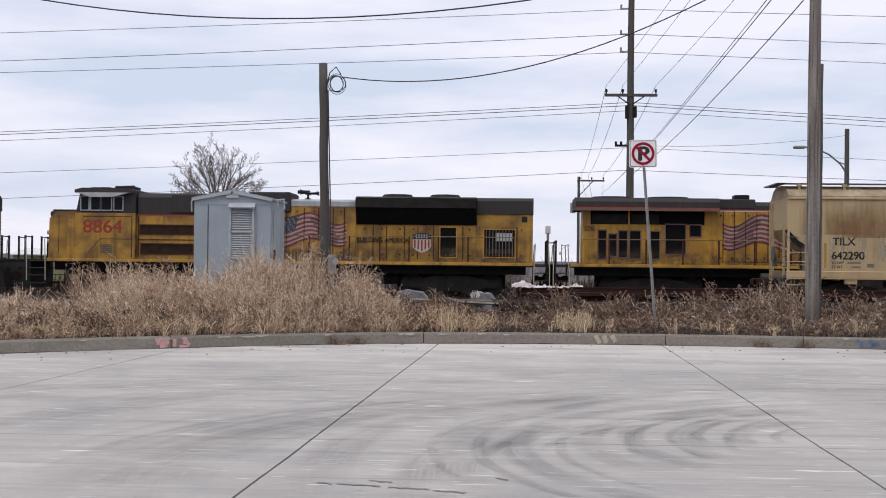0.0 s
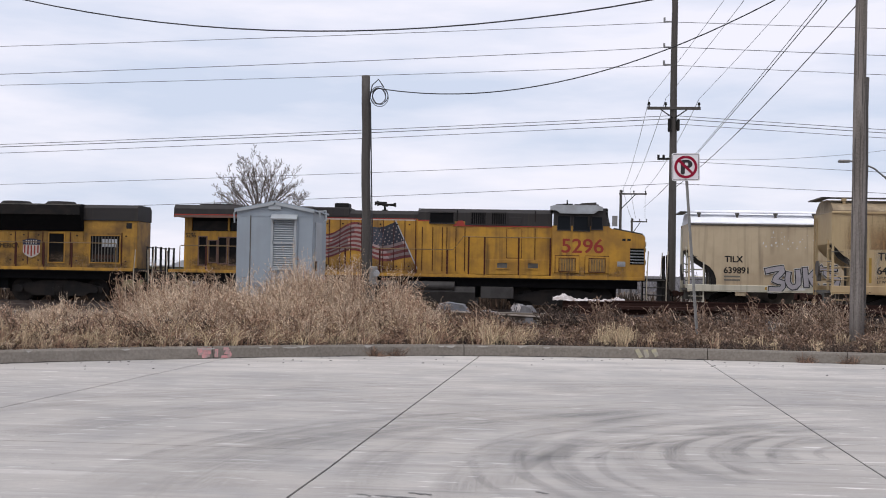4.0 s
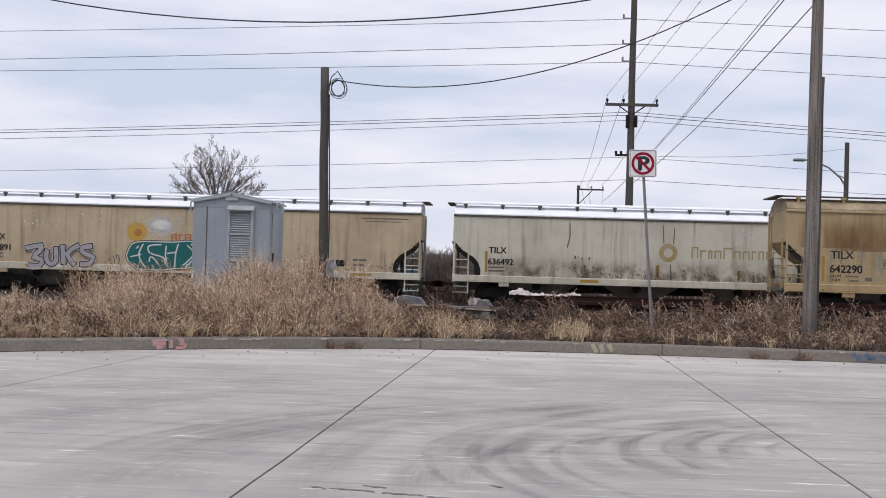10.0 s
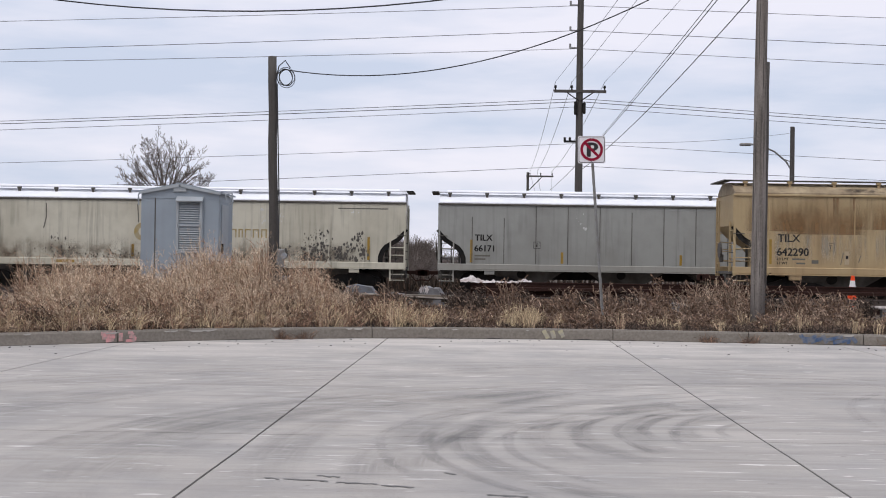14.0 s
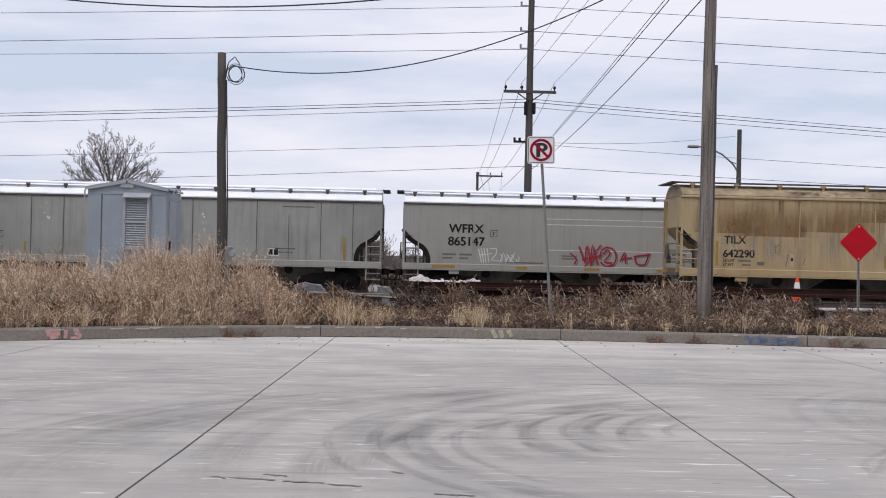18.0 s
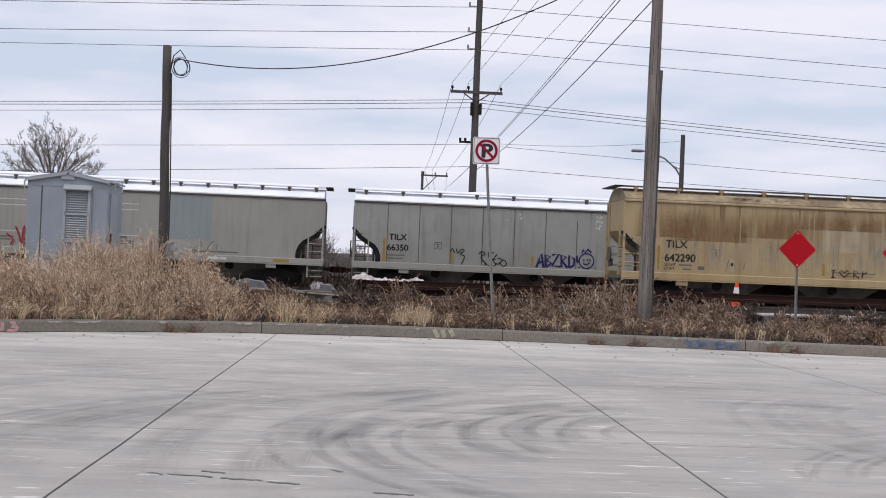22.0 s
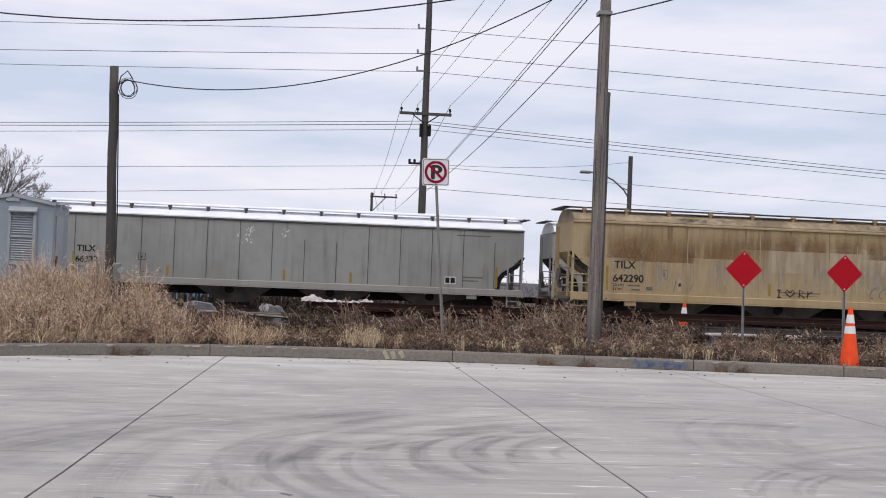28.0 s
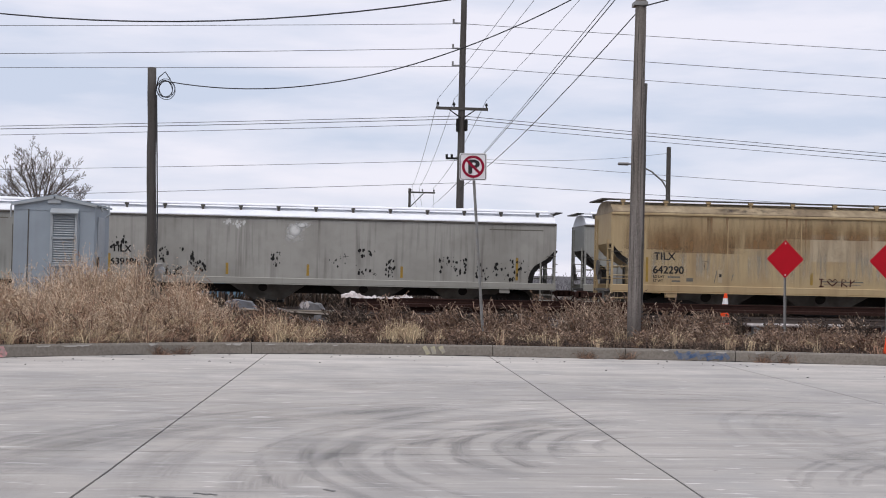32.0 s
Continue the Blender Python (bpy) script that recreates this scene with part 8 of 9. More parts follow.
    for pts in ([(w + 0.03, 0.6, h + 0.02), (w + 0.22, 0.6, h + 0.05), (w + 0.24, 0.6, h - 0.18), (w + 0.16, 0.6, h - 0.24)], [(w + 0.03, 0.2, h - 0.02), (w + 0.13, 0.2, h + 0.02), (w + 0.14, 0.2, h - 0.14)], [(-w - 0.05, 0.1, h + 0.03), (-w - 0.1, 0.1, h - 0.05), (-w - 0.09, 0.1, h - 0.3)]):
        part("conduit_hook", Shape().tube(pts, 0.022, 6), M["shed_pale"], sh)


build_shed()


# ---- signs ----
def post(parent, lean, h):
    """A perforated steel channel post."""
    s = Shape().prism([(-0.032, -0.012), (-0.022, -0.012), (-0.016, 0.014), (0.016, 0.014), (0.022, -0.012), (0.032, -0.012), (0.02, 0.024), (-0.02, 0.024)], 0.0, h, "z")
    ob = part("post", s, M["steel"], parent)
    ob.data.transform(Matrix.Shear("XY", 4, (lean[0], lean[1])))
    return ob


def rounded(w, h, r, n=5):
    pts = []
    for cx, cz, a0 in ((w - r, h - r, 0), (-w + r, h - r, 90), (-w + r, -h + r, 180), (w - r, -h + r, 270)):
        pts += [(cx + r * math.cos(radians(a0 + 90 * i / n)), cz + r * math.sin(radians(a0 + 90 * i / n))) for i in range(n + 1)]
    return pts


def build_signs():
    D, k = 29.0, 29.0 / 28
    sx, sz = 2.785 * k, 1.6 + (4.055 - 1.6) * k
    foot_x = 3.09 * k
    zf = 0.18
    sg = thing("no_parking_sign", pose(foot_x, D, zf), "white no-parking sign on a leaning steel post behind the kerb", "road sign")
    h = sz - zf + 0.28
    post(sg, ((sx - foot_x) / (sz - zf), 0.0), h)
    dx, dz = sx - foot_x, sz - zf
    tilt = Matrix.Translation((dx, -0.02, dz)) @ Matrix.Rotation(radians(-1.0), 4, "Y")
    pl = part("sign_plate", Shape().prism(rounded(0.305, 0.305, 0.045), -0.004, 0.0), M["sign_white"], sg, "white plate")
    pl.matrix_basis = tilt
    s = Shape()
    outer, inner = rounded(0.288, 0.288, 0.04), rounded(0.276, 0.276, 0.034)
    for i in range(len(outer)):
        j = (i + 1) % len(outer)
        s.add([(outer[i][0], -0.007, outer[i][1]), (outer[j][0], -0.007, outer[j][1]), (inner[j][0], -0.007, inner[j][1]), (inner[i][0], -0.007, inner[i][1])], [(0, 1, 2, 3)])
    part("border", s, M["sign_dark"], pl)
    me = letters("P", 0.30, M["sign_dark"], pl, -0.125, -0.15, -0.008, "black letter", 1.15, "letter", 0.0, 0.06)
    ring = Shape()
    for i in range(40):
        a0, a1 = i * math.tau / 40, (i + 1) * math.tau / 40
        ring.add([(r * math.cos(a), -0.011, r * math.sin(a)) for r, a in ((0.192, a0), (0.192, a1), (0.252, a1), (0.252, a0))], [(0, 1, 2, 3)])
    ring.ribbon([(-0.152, 0.152), (0.152, -0.152)], 0.058, -0.012)
    part("prohibition_ring", ring, M["ring_red"], pl, "red ring with a slash")
    part("bolt", Shape().cyl((0, -0.004, 0.24), (0, -0.016, 0.24), 0.012, n=6).cyl((0, -0.004, -0.265), (0, -0.016, -0.265), 0.012, n=6), M["steel"], pl)
    # red diamonds
    for x, z, leanx in ((9.71, 2.22, 0.012), (12.03, 2.22, 0.006)):
        sx, sz = x * k, 1.6 + (z - 1.6) * k
        dm = thing("end_of_road_marker", pose(sx + leanx * 2, D, zf), "plain red diamond marker on a steel post behind the kerb", "road sign", "red diamond markers")
        post(dm, (-leanx, 0.0), sz - zf + 0.3)
        q = 0.435
        poly = []
        for cx, cz in ((q, 0), (0, q), (-q, 0), (0, -q)):
            t = 0.05 / q
            a = Vector((cx, cz)) * (1 - t)
            n2 = Vector((-cz, cx)).normalized() * 0.05
            poly += [tuple(a - n2), tuple(Vector((cx, cz)) * 0.985), tuple(a + n2)]
        p = part("plate", Shape().prism([(a, b) for a, b in poly], -0.03, -0.024), M["sign_red"], dm, at=(-leanx * (sz - zf), 0, sz - zf))
        part("bolt", Shape().cyl((0, -0.03, 0.36), (0, -0.042, 0.36), 0.016, n=6).cyl((0, -0.03, -0.36), (0, -0.042, -0.36), 0.016, n=6), M["band"], p)


build_signs()


def cone(x, y, z, h, label, tilt=0.0):
    c = thing("traffic_cone", pose(x, y, z, 0, tilt, 0), label, "traffic cone", "orange traffic cones")
    k = h / 1.25
    r = lambda t: (0.205 + (0.045 - 0.205) * t) * k
    part("base", Shape().box(-0.24 * k, 0.24 * k, -0.24 * k, 0.24 * k, 0.0, 0.05 * k, 0.02), M["cone"] if h < 1 else M["black"], c)
    part("body", Shape().cyl((0, 0, 0.05 * k), (0, 0, h), r(0.0), r(1.0), n=24), M["cone"], c, smooth=False)
    for a, b in ((0.55, 0.68), (0.73, 0.88)):
        part("band", Shape().cyl((0, 0, 0.05 * k + (h - 0.05 * k) * a), (0, 0, 0.05 * k + (h - 0.05 * k) * b), r(a) + 0.004, r(b) + 0.004, n=24, caps=False), M["band"], c, "white reflective band")


cone(11.35 * 27.1 / 26, 27.15, 0.17, 1.30, "tall orange traffic cone with white bands beside the kerb")
cone(11.13, 37.25, 0.17, 1.215, "orange traffic cone with white bands behind the stored rails", 2.0)


# ---- stored rails, timber and rubble between the verge and the siding ----
def build_stack():
    y = 36.0
    prof = [(-0.07, 0.0), (-0.07, 0.015), (-0.012, 0.03), (-0.012, 0.125), (-0.037, 0.135), (-0.037, 0.17), (0.037, 0.17), (0.037, 0.135), (0.012, 0.125), (0.012, 0.03), (0.07, 0.015), (0.07, 0.0)]
    st = thing("rail_stack", pose(0, 0, 0), "stack of rusty steel rails on timber bearers", "rail stack")
    x = 1.3
    while x < 26:
        part("bearer", Shape().box(x - 0.14, x + 0.14, y - 0.6, y + 0.6, 0.1, 0.34, 0.015), M["timber"], st)
        part("bearer", Shape().box(x - 0.12, x + 0.12, y - 0.5, y + 0.5, 0.52, 0.70, 0.015), M["timber"], st)
        x += 3.7
    for z, rows in ((0.342, 7), (0.702, 6), (0.875, 5)):
        for k in range(rows):
            yy = y - 0.45 + k * 0.15 + (0.07 if z > 0.8 else 0)
            end = (8.6 if 0.6 < z < 0.8 else 26.5) - random.Random(k).random() * 2
            part("rail", Shape().prism([(yy + a, z + b) for a, b in prof], 0.25 + 0.5 * random.Random(k + int(z * 100)).random(), end, "x"), M["rust"], st)
    edge = part("rail", Shape().prism([(y - 0.62 + a, 0.92 + b) for a, b in prof], 1.6, 26, "x"), M["rust"], st, "worn rail laid along the stack's edge")
    part("bearer", Shape().box(1.5, 26, y - 0.70, y - 0.54, 0.86, 0.918), M["rust"], st)
    # lower pipe or rail nearer the street
    lr = thing("loose_rail", pose(0, 0, 0), "loose rusty rail lying on blocks", "rail")
    part("rail", Shape().prism([(34.6 + a, 0.60 + b) for a, b in prof], 5.0, 25, "x"), M["rail_head"], lr)
    for xx in (5.6, 10.0, 15.0, 20.0):
        part("block", Shape().box(xx - 0.2, xx + 0.2, 34.4, 34.8, 0.1, 0.6, 0.02), M["dull_concrete"], lr)
    bd = thing("plank", pose(4.3, 34.95, 0.5), "weathered pinkish-grey board leaning on the stored rails", "plank", "loose planks")
    part("board", Shape().box(0.0, 4.6, -0.03, 0.03, 0.02, 0.22, 0.01), M["pale_timber"], bd)
    for xx in (0.5, 4.0):
        part("prop", Shape().box(xx - 0.1, xx + 0.1, -0.08, 0.08, -0.35, 0.018), M["dull_concrete"], bd)
    pp = thing("white_pipe", pose(12.6, 34.2, 0.45, 0, 0, 0.5), "pale plastic pipe lying in the weeds", "pipe")
    part("pipe", Shape().cyl((-1.9, 0, 0.12), (1.6, 0, 0.14), 0.045, n=10), M["plastic"], pp)
    part("rest", Shape().box(-1.6, -1.4, -0.1, 0.1, -0.35, 0.08), M["dull_concrete"], pp)
    part("rest", Shape().box(1.2, 1.4, -0.1, 0.1, -0.35, 0.09), M["dull_concrete"], pp)
    # crumpled white sheeting on the stack
    sh = thing("plastic_sheeting", pose(1.0, 35.75, 1.05), "crumpled dirty white plastic sheeting on the rail stack", "sheeting")
    s = Shape()
    n, m = 44, 9
    for i in range(n + 1):
        u = i / n
        for j in range(m + 1):
            v = j / m - 0.5
            lump = 0.17 * math.exp(-((u - 0.14) / 0.13) ** 2) + 0.11 * math.exp(-((u - 0.9) / 0.08) ** 2) + 0.05
            z = lump * (1 - (2 * v) ** 2) * (0.75 + 0.6 * noise.noise((u * 9, 2, 2))) + 0.06 * noise.noise((u * 14, v * 6, 1)) + 0.05 * noise.noise((u * 32, v * 9, 2))
            s.v.append((-0.98 + 1.95 * u, v * (0.42 + 0.1 * noise.noise((u * 5, 0, 3))), max(0.005, z)))
    for i in range(n):
        for j in range(m):
            a = i * (m + 1) + j
            s.f.append((a, a + m + 1, a + m + 2, a + 1))
    s.m = [0] * len(s.f)
    part("sheet", s, M["plastic"], sh)
    # planks and broken concrete further left
    for (xa, za), (xb, zb), yy, lab in (((-3.15, 0.72), (-0.3, 0.60), 35.2, "bleached plank lying across the rubble"), ((-3.45, 0.42), (0.8, 0.41), 34.6, "grey plank lying low in the weeds")):
        pk = thing("plank", pose(xa, yy, za), lab, "plank", "loose planks")
        part("board", Shape().prism([(0, 0), (xb - xa, zb - za), (xb - xa, zb - za + 0.035), (0, 0.035)], -0.08, 0.08), M["pale_timber"] if za > 0.6 else M["timber"], pk)
        part("prop", Shape().box(0.3, 0.5, -0.1, 0.1, 0.1 - za, -0.025), M["dull_concrete"], pk)
        part("prop", Shape().box(xb - xa - 0.4, xb - xa - 0.2, -0.1, 0.1, 0.1 - za, zb - za - 0.015), M["dull_concrete"], pk)
    for x, w, h, yy, rz, mat, lab in ((-2.78, 1.0, 0.86, 36.4, 4, "bluish_rubble", "blue-grey broken slab standing in the weeds"), (-0.78, 0.72, 0.82, 36.0, -6, "dull_concrete", "broken grey concrete lump in the weeds"), (-1.8, 0.7, 0.62, 36.7, 12, "dull_concrete", "broken grey concrete lump in the weeds")):
        rb = random.Random(int(x * 100))
        b = thing("concrete_block", pose(x, yy, 0.1, 0, 0, rz), lab, "concrete block", "broken concrete blocks")
        n = 14
        blk = Shape()
        for yb, k in ((-0.3, 0.92), (-0.22, 1.0), (0.22, 1.0), (0.3, 0.9)):
            for i in range(n):
                a = i * math.tau / n
                q = (abs(math.cos(a)) ** 4 + abs(math.sin(a)) ** 4) ** -0.25
                blk.v.append((math.cos(a) * q * w / 2 * k * rb.uniform(0.86, 1.04), yb + rb.uniform(-0.03, 0.03), max(0, h / 2 + math.sin(a) * q * h / 2 * k * rb.uniform(0.84, 1.06))))
        for r in range(3):
            blk.f += [(r * n + i, r * n + (i + 1) % n, (r + 1) * n + (i + 1) % n, (r + 1) * n + i) for i in range(n)]
        blk.f += [tuple(range(n))[::-1], tuple(range(3 * n, 4 * n))]
        blk.m = [0] * len(blk.f)
        part("block", blk, M[mat], b)
    # old ties heaped beside the rails
    rt = random.Random(71)
    for k in range(9):
        zt = 0.12 + 0.2 * (k // 4)
        tie = thing("old_tie", pose(-2.2 + rt.uniform(-1.2, 0.9), 35.3 + 0.28 * (k % 4) + rt.uniform(-0.05, 0.05), zt, 0, 0, rt.uniform(-3, 3)), "dark weathered railway tie in a heap", "railway tie", "heaped old ties")
        part("timber", Shape().box(-1.25, 1.25, -0.12, 0.12, 0, 0.19, 0.015), M["timber"], tie)
    b = thing("litter_bag", pose(-0.95, 34.9, 0.74), "small white plastic bag caught on a plank", "litter")
    bag = Shape()
    for k in range(9):
        a = k * 0.7
        bag.add([(0.09 * math.cos(a), 0.05 * math.sin(a), 0.0), (0.14 * math.cos(a + 0.5), 0.08 * math.sin(a + 0.5), 0.11), (0.06 * math.cos(a + 0.9), 0.04, 0.24)], [(0, 1, 2)])
    part("bag", bag, M["plastic"], b)


build_stack()


# ---- trees ----
def branch_out(s, rng, p, d, length, r, depth, spread=0.5, up=0.15, crook=0.16, least=0.0085):
    n = 3
    pts, rad = [p], [r]
    for k in range(n):
        d = (d + Vector((rng.uniform(-1, 1), rng.uniform(-1, 1), rng.uniform(-0.4, 1) * 0.6)) * crook + Vector((0, 0, up * 0.3))).normalized()
        p = p + d * length / n
        pts.append(p)
        rad.append(max(least, r * (1 - 0.38 * (k + 1) / n)))
    s.tube(pts, rad, 6 if depth > 3 else (4 if depth > 1 else 3))
    if depth == 0:
        return
    for k in range(rng.choice((2, 2, 3)) if depth > 1 else 3):
        q = pts[rng.choice((1, 2, 3, 3))] if k else pts[-1]
        side = Vector((rng.uniform(-1, 1), rng.uniform(-1, 1), rng.uniform(-0.25, 0.8))).normalized()
        branch_out(s, rng, q, (d * (1 - spread) + side * spread + Vector((0, 0, up))).normalized(), length * rng.uniform(0.62, 0.85), rad[-1] * rng.uniform(0.62, 0.86), depth - 1, spread, up, crook, least)


def limb(s, rng, p, d, length, r, depth):
    """A crooked limb with side shoots set alternately along it, each built the same way."""
    n = 5
    pts, rad, dirs = [p], [r], [d]
    for k in range(n):
        d = (d + Vector((rng.uniform(-1, 1), rng.uniform(-1, 1), rng.uniform(-0.5, 0.9))) * (0.1 if depth == 3 else 0.16)).normalized()
        p = p + d * length / n
        pts.append(p)
        rad.append(max(0.0085, r * (1 - 0.7 * (k + 1) / n)))
        dirs.append(d)
    s.tube(pts, rad, 5 if depth > 1 else 3)
    if depth == 0:
        return
    for k in range(1, n + 1):
        for _ in range(2 if k > 1 and rng.random() < 0.55 else 1):
            side = Vector((rng.uniform(-1, 1), rng.uniform(-1, 1) * 0.7, rng.uniform(-0.35, 1.0))).normalized()
            limb(s, rng, pts[k], (dirs[k] * 0.8 + side * 0.75).normalized(), length * rng.uniform(0.36, 0.52) * (1.1 - 0.09 * k), rad[k] * 0.6, depth - 1)


def build_tree():
    rng = random.Random(21)
    tr = thing("tree", pose(-22.85, 100, -0.2), "bare rounded leafless tree beyond the railway", "tree")
    trunk = Shape()
    trunk.tube([(0, 0, 0), (0.1, 0, 2.0), (0.05, 0.1, 4.4), (0, 0, 6.2)], [0.34, 0.28, 0.25, 0.18], 9)
    part("trunk", trunk, M["tree_bark"], tr)
    crown = Shape()
    for k in range(19):
        a = radians(-98 + 196 * (k + rng.uniform(0.2, 0.8)) / 19)
        depth_tilt = rng.uniform(-0.6, 0.6)
        d = Vector((math.sin(a), depth_tilt, math.cos(a) * 0.95 + 0.12)).normalized()
        reach = 3.15 + 0.6 * math.cos(a) + rng.uniform(-0.2, 0.2)
        limb(crown, rng, Vector((0.25 * math.sin(a), 0, 6.0 + 0.5 * math.cos(a))), d, reach, 0.075, 3)
    part("crown", crown, M["tree_bark"], tr, "dense fan of bare twigs")


build_tree()


def build_far_wood():
    """Bare woods along the horizon, as many thin upright twigs."""
    rng = random.Random(8)
    s = Shape()
    for k in range(1500):
        x, y = rng.uniform(-110, 130), rng.uniform(150, 215)
        h = (1.6 + 1.9 * (0.5 + 0.5 * noise.noise((x * 0.05, 2, 0))) * rng.uniform(0.5, 1.25)) * (y / 180)
        if rng.random() < 0.03:
            h *= 1.5
        for j in range(9):
            bx, bz = x + rng.uniform(-0.9, 0.9), rng.uniform(0, h * 0.5)
            tx, tz = bx + rng.uniform(-1.1, 1.1), min(h, bz + rng.uniform(0.1, 0.5) * h)
            w = rng.uniform(0.03, 0.10)
            yy = y + rng.uniform(-1, 1)
            s.add([(bx - w, yy, bz), (bx + w, yy, bz), (tx + 0.02, yy, tz), (tx - 0.02, yy, tz)], [(0, 1, 2, 3)])
    w = part("far_wood", s, M["wood_far"])
    tagged(w, "bare woods on the horizon paled by painted haze", "woods", kind="stuff")
    s = Shape()
    n = 120
    for i in range(n + 1):
        x = -400 + 800 * i / n
        h = 2.6 + 1.2 * noise.noise((x * 0.04, 7, 0)) + 0.6 * noise.noise((x * 0.3, 7, 0))
        s.v += [(x, 235, -0.5), (x, 235, h), (x, 239, -0.5), (x, 239, h - 0.5)]
    for i in range(n):
        a, b = i * 4, i * 4 + 4
        s.f += [(a, b, b + 1, a + 1), (a + 1, b + 1, b + 3, a + 3)]
    s.m = [0] * len(s.f)
    tagged(part("distant_treeline", s, M["wood_far"]), "line of bare woods with haze put into its colour", "woods", kind="stuff")
    # soft bare scrub beyond the track seen between cars
    s = Shape()
    for k in range(34):
        x, y = rng.gauss(-1.2, 1.3) if k < 22 else rng.uniform(-24, 16), rng.uniform(86, 100)
        if -16 < x < -4 and y < 96:
            y += 10
        for j in range(3):
            branch_out(s, rng, Vector((x + rng.uniform(-0.4, 0.4), y, -0.1)), Vector((rng.uniform(-0.5, 0.5), 0, 1)), rng.uniform(0.6, 1.15) if k < 22 else rng.uniform(0.4, 0.7), 0.03, 4, 0.55, 0.08)
    for k in range(60):
        x, y = rng.uniform(-7.4, -2.2), rng.uniform(96, 101)
        for j in range(4):
            branch_out(s, rng, Vector((x + rng.uniform(-0.4, 0.4), y, -0.1)), Vector((rng.uniform(-0.35, 0.35), 0, 1)), rng.uniform(0.9, 1.3), 0.035, 4, 0.5, 0.12)
    for k in range(2600):
        x, y = rng.uniform(-7.2, -2.4), rng.uniform(96, 102)
        z0, z1 = rng.uniform(0, 2.2), rng.uniform(0.5, 1.0)
        q, dx = rng.uniform(0.008, 0.02), rng.uniform(-0.35, 0.35)
        s.add([(x - q, y, z0), (x + q, y, z0), (x + dx + q, y, z0 + z1), (x + dx - q, y, z0 + z1)], [(0, 1, 2, 3)])
    tagged(part("scrub", s, M["tree_bark"]), "soft thicket of bare scrub beyond the tracks", "scrub", kind="stuff")


build_far_wood()


def low_building(x0, x1, y0, y1, h, wall, roof, label, gable=0.5):
    b = thing("low_building", pose((x0 + x1) / 2, y0, -0.15), label, "building")
    w = (x1 - x0) / 2
    d = y1 - y0
    part("wall", Shape().box(-w, w, 0, d, 0, h, 0.02), M[wall], b)
    part("roof", Shape().prism([(-0.2, h), (d + 0.2, h), (d + 0.2, h + 0.08), (d / 2, h + gable), (-0.2, h + 0.08)], -w - 0.2, w + 0.2, "x"), M[roof], b)
    for k in range(3):
        xx = -w + (k + 0.6) * w * 0.62
        win = part("window", Shape().box(xx, xx + 0.8, -0.02, 0.02, h * 0.45, h * 0.8), M["glass"], b)
        part("window_frame", Shape().box(xx - 0.05, xx + 0.85, -0.04, -0.021, h * 0.8, h * 0.8 + 0.06), M["white_wall"], win)


low_building(-14.5, -6.35, 90, 95, 1.86, "blue_wall", "white_wall", "low blue shed with a white roof beyond the tracks", 0.16)
low_building(-33, -25.5, 85, 91, 2.2, "olive_wall", "white_wall", "low olive building with a white roof", 0.5)


# ---- dry grass and weeds ----
def sward(name, label, mats, rng, count, place, height, width, lean, plume=0.0, twigs=0, category="grass", power=1.6):
    """Many blades as bent ribbons, some with a seed plume or side twigs."""
    verts, faces, slots = [], [], []
    for _ in range(count):
        x, y = place(rng)
        h = height(x, y) * (0.32 + 0.72 * rng.random() ** power)
        if h < 0.06:
            continue
        z = ground_z(x, y) - 0.03
        a = rng.uniform(0, math.tau)
        l = abs(rng.gauss(0, lean)) * h
        dx, dy = math.cos(a) * l, math.sin(a) * l * 0.6
        fall = 0.45 * min(1.2, l / h)
        w = width * rng.uniform(0.6, 1.4)
        n = len(verts)

        def along(u):
            return x + dx * u ** 1.7, y + dy * u ** 1.7, z + h * (u - fall * u ** 3)
        for u, k in ((0, 1.0), (0.4, 0.9), (0.75, 0.7), (1.0, 0.25)):
            px, py, pz = along(u)
            verts += [(px - w * k, py, pz), (px + w * k, py, pz)]
        faces += [(n, n + 1, n + 3, n + 2), (n + 2, n + 3, n + 5, n + 4), (n + 4, n + 5, n + 7, n + 6)]
        k = 0 if rng.random() < 0.62 + 0.75 * noise.noise((x * 0.9, y * 0.9, 12)) else 1
        slots += [k] * 3
        if rng.random() < plume:
            for j in range(rng.randint(5, 9)):
                px, py, pz = along(rng.uniform(0.5, 1.0))
                n = len(verts)
                ln, wd, aa = rng.uniform(0.03, 0.09), rng.uniform(0.003, 0.008), rng.uniform(0, math.tau)
                ex, ez = px + math.cos(aa) * ln, pz + rng.uniform(0.0, 0.09)
                verts += [(px, py, pz), (ex, py + rng.uniform(-0.05, 0.05), ez), (ex + wd, py, ez - wd), (px + wd, py, pz - wd)]
                faces.append((n, n + 1, n + 2, n + 3))
                slots.append(2)
        for j in range(twigs):
            u = rng.uniform(0.2, 1.0)
            px, py, pz = along(u)
            n = len(verts)
            ln, wd, aa = rng.uniform(0.04, 0.16), rng.uniform(0.003, 0.009), rng.uniform(0, math.tau)
            ex, ey, ez = px + math.cos(aa) * ln, py + math.sin(aa) * ln, pz + rng.uniform(-0.05, 0.13)
            verts += [(px, py, pz), (ex, ey, ez), (ex, ey, ez + wd), (px, py, pz + wd * 1.5)]
            faces.append((n, n + 1, n + 2, n + 3))
            slots.append(rng.choice((0, 0, 1, 2)))
    me = bpy.data.meshes.new(name)
    me.from_pydata(verts, [], faces)
    for m in mats:
        me.materials.append(M[m])
    me.polygons.foreach_set("material_index", slots)
    me.update()
    return tagged(new(name, me), label, category, kind="stuff")


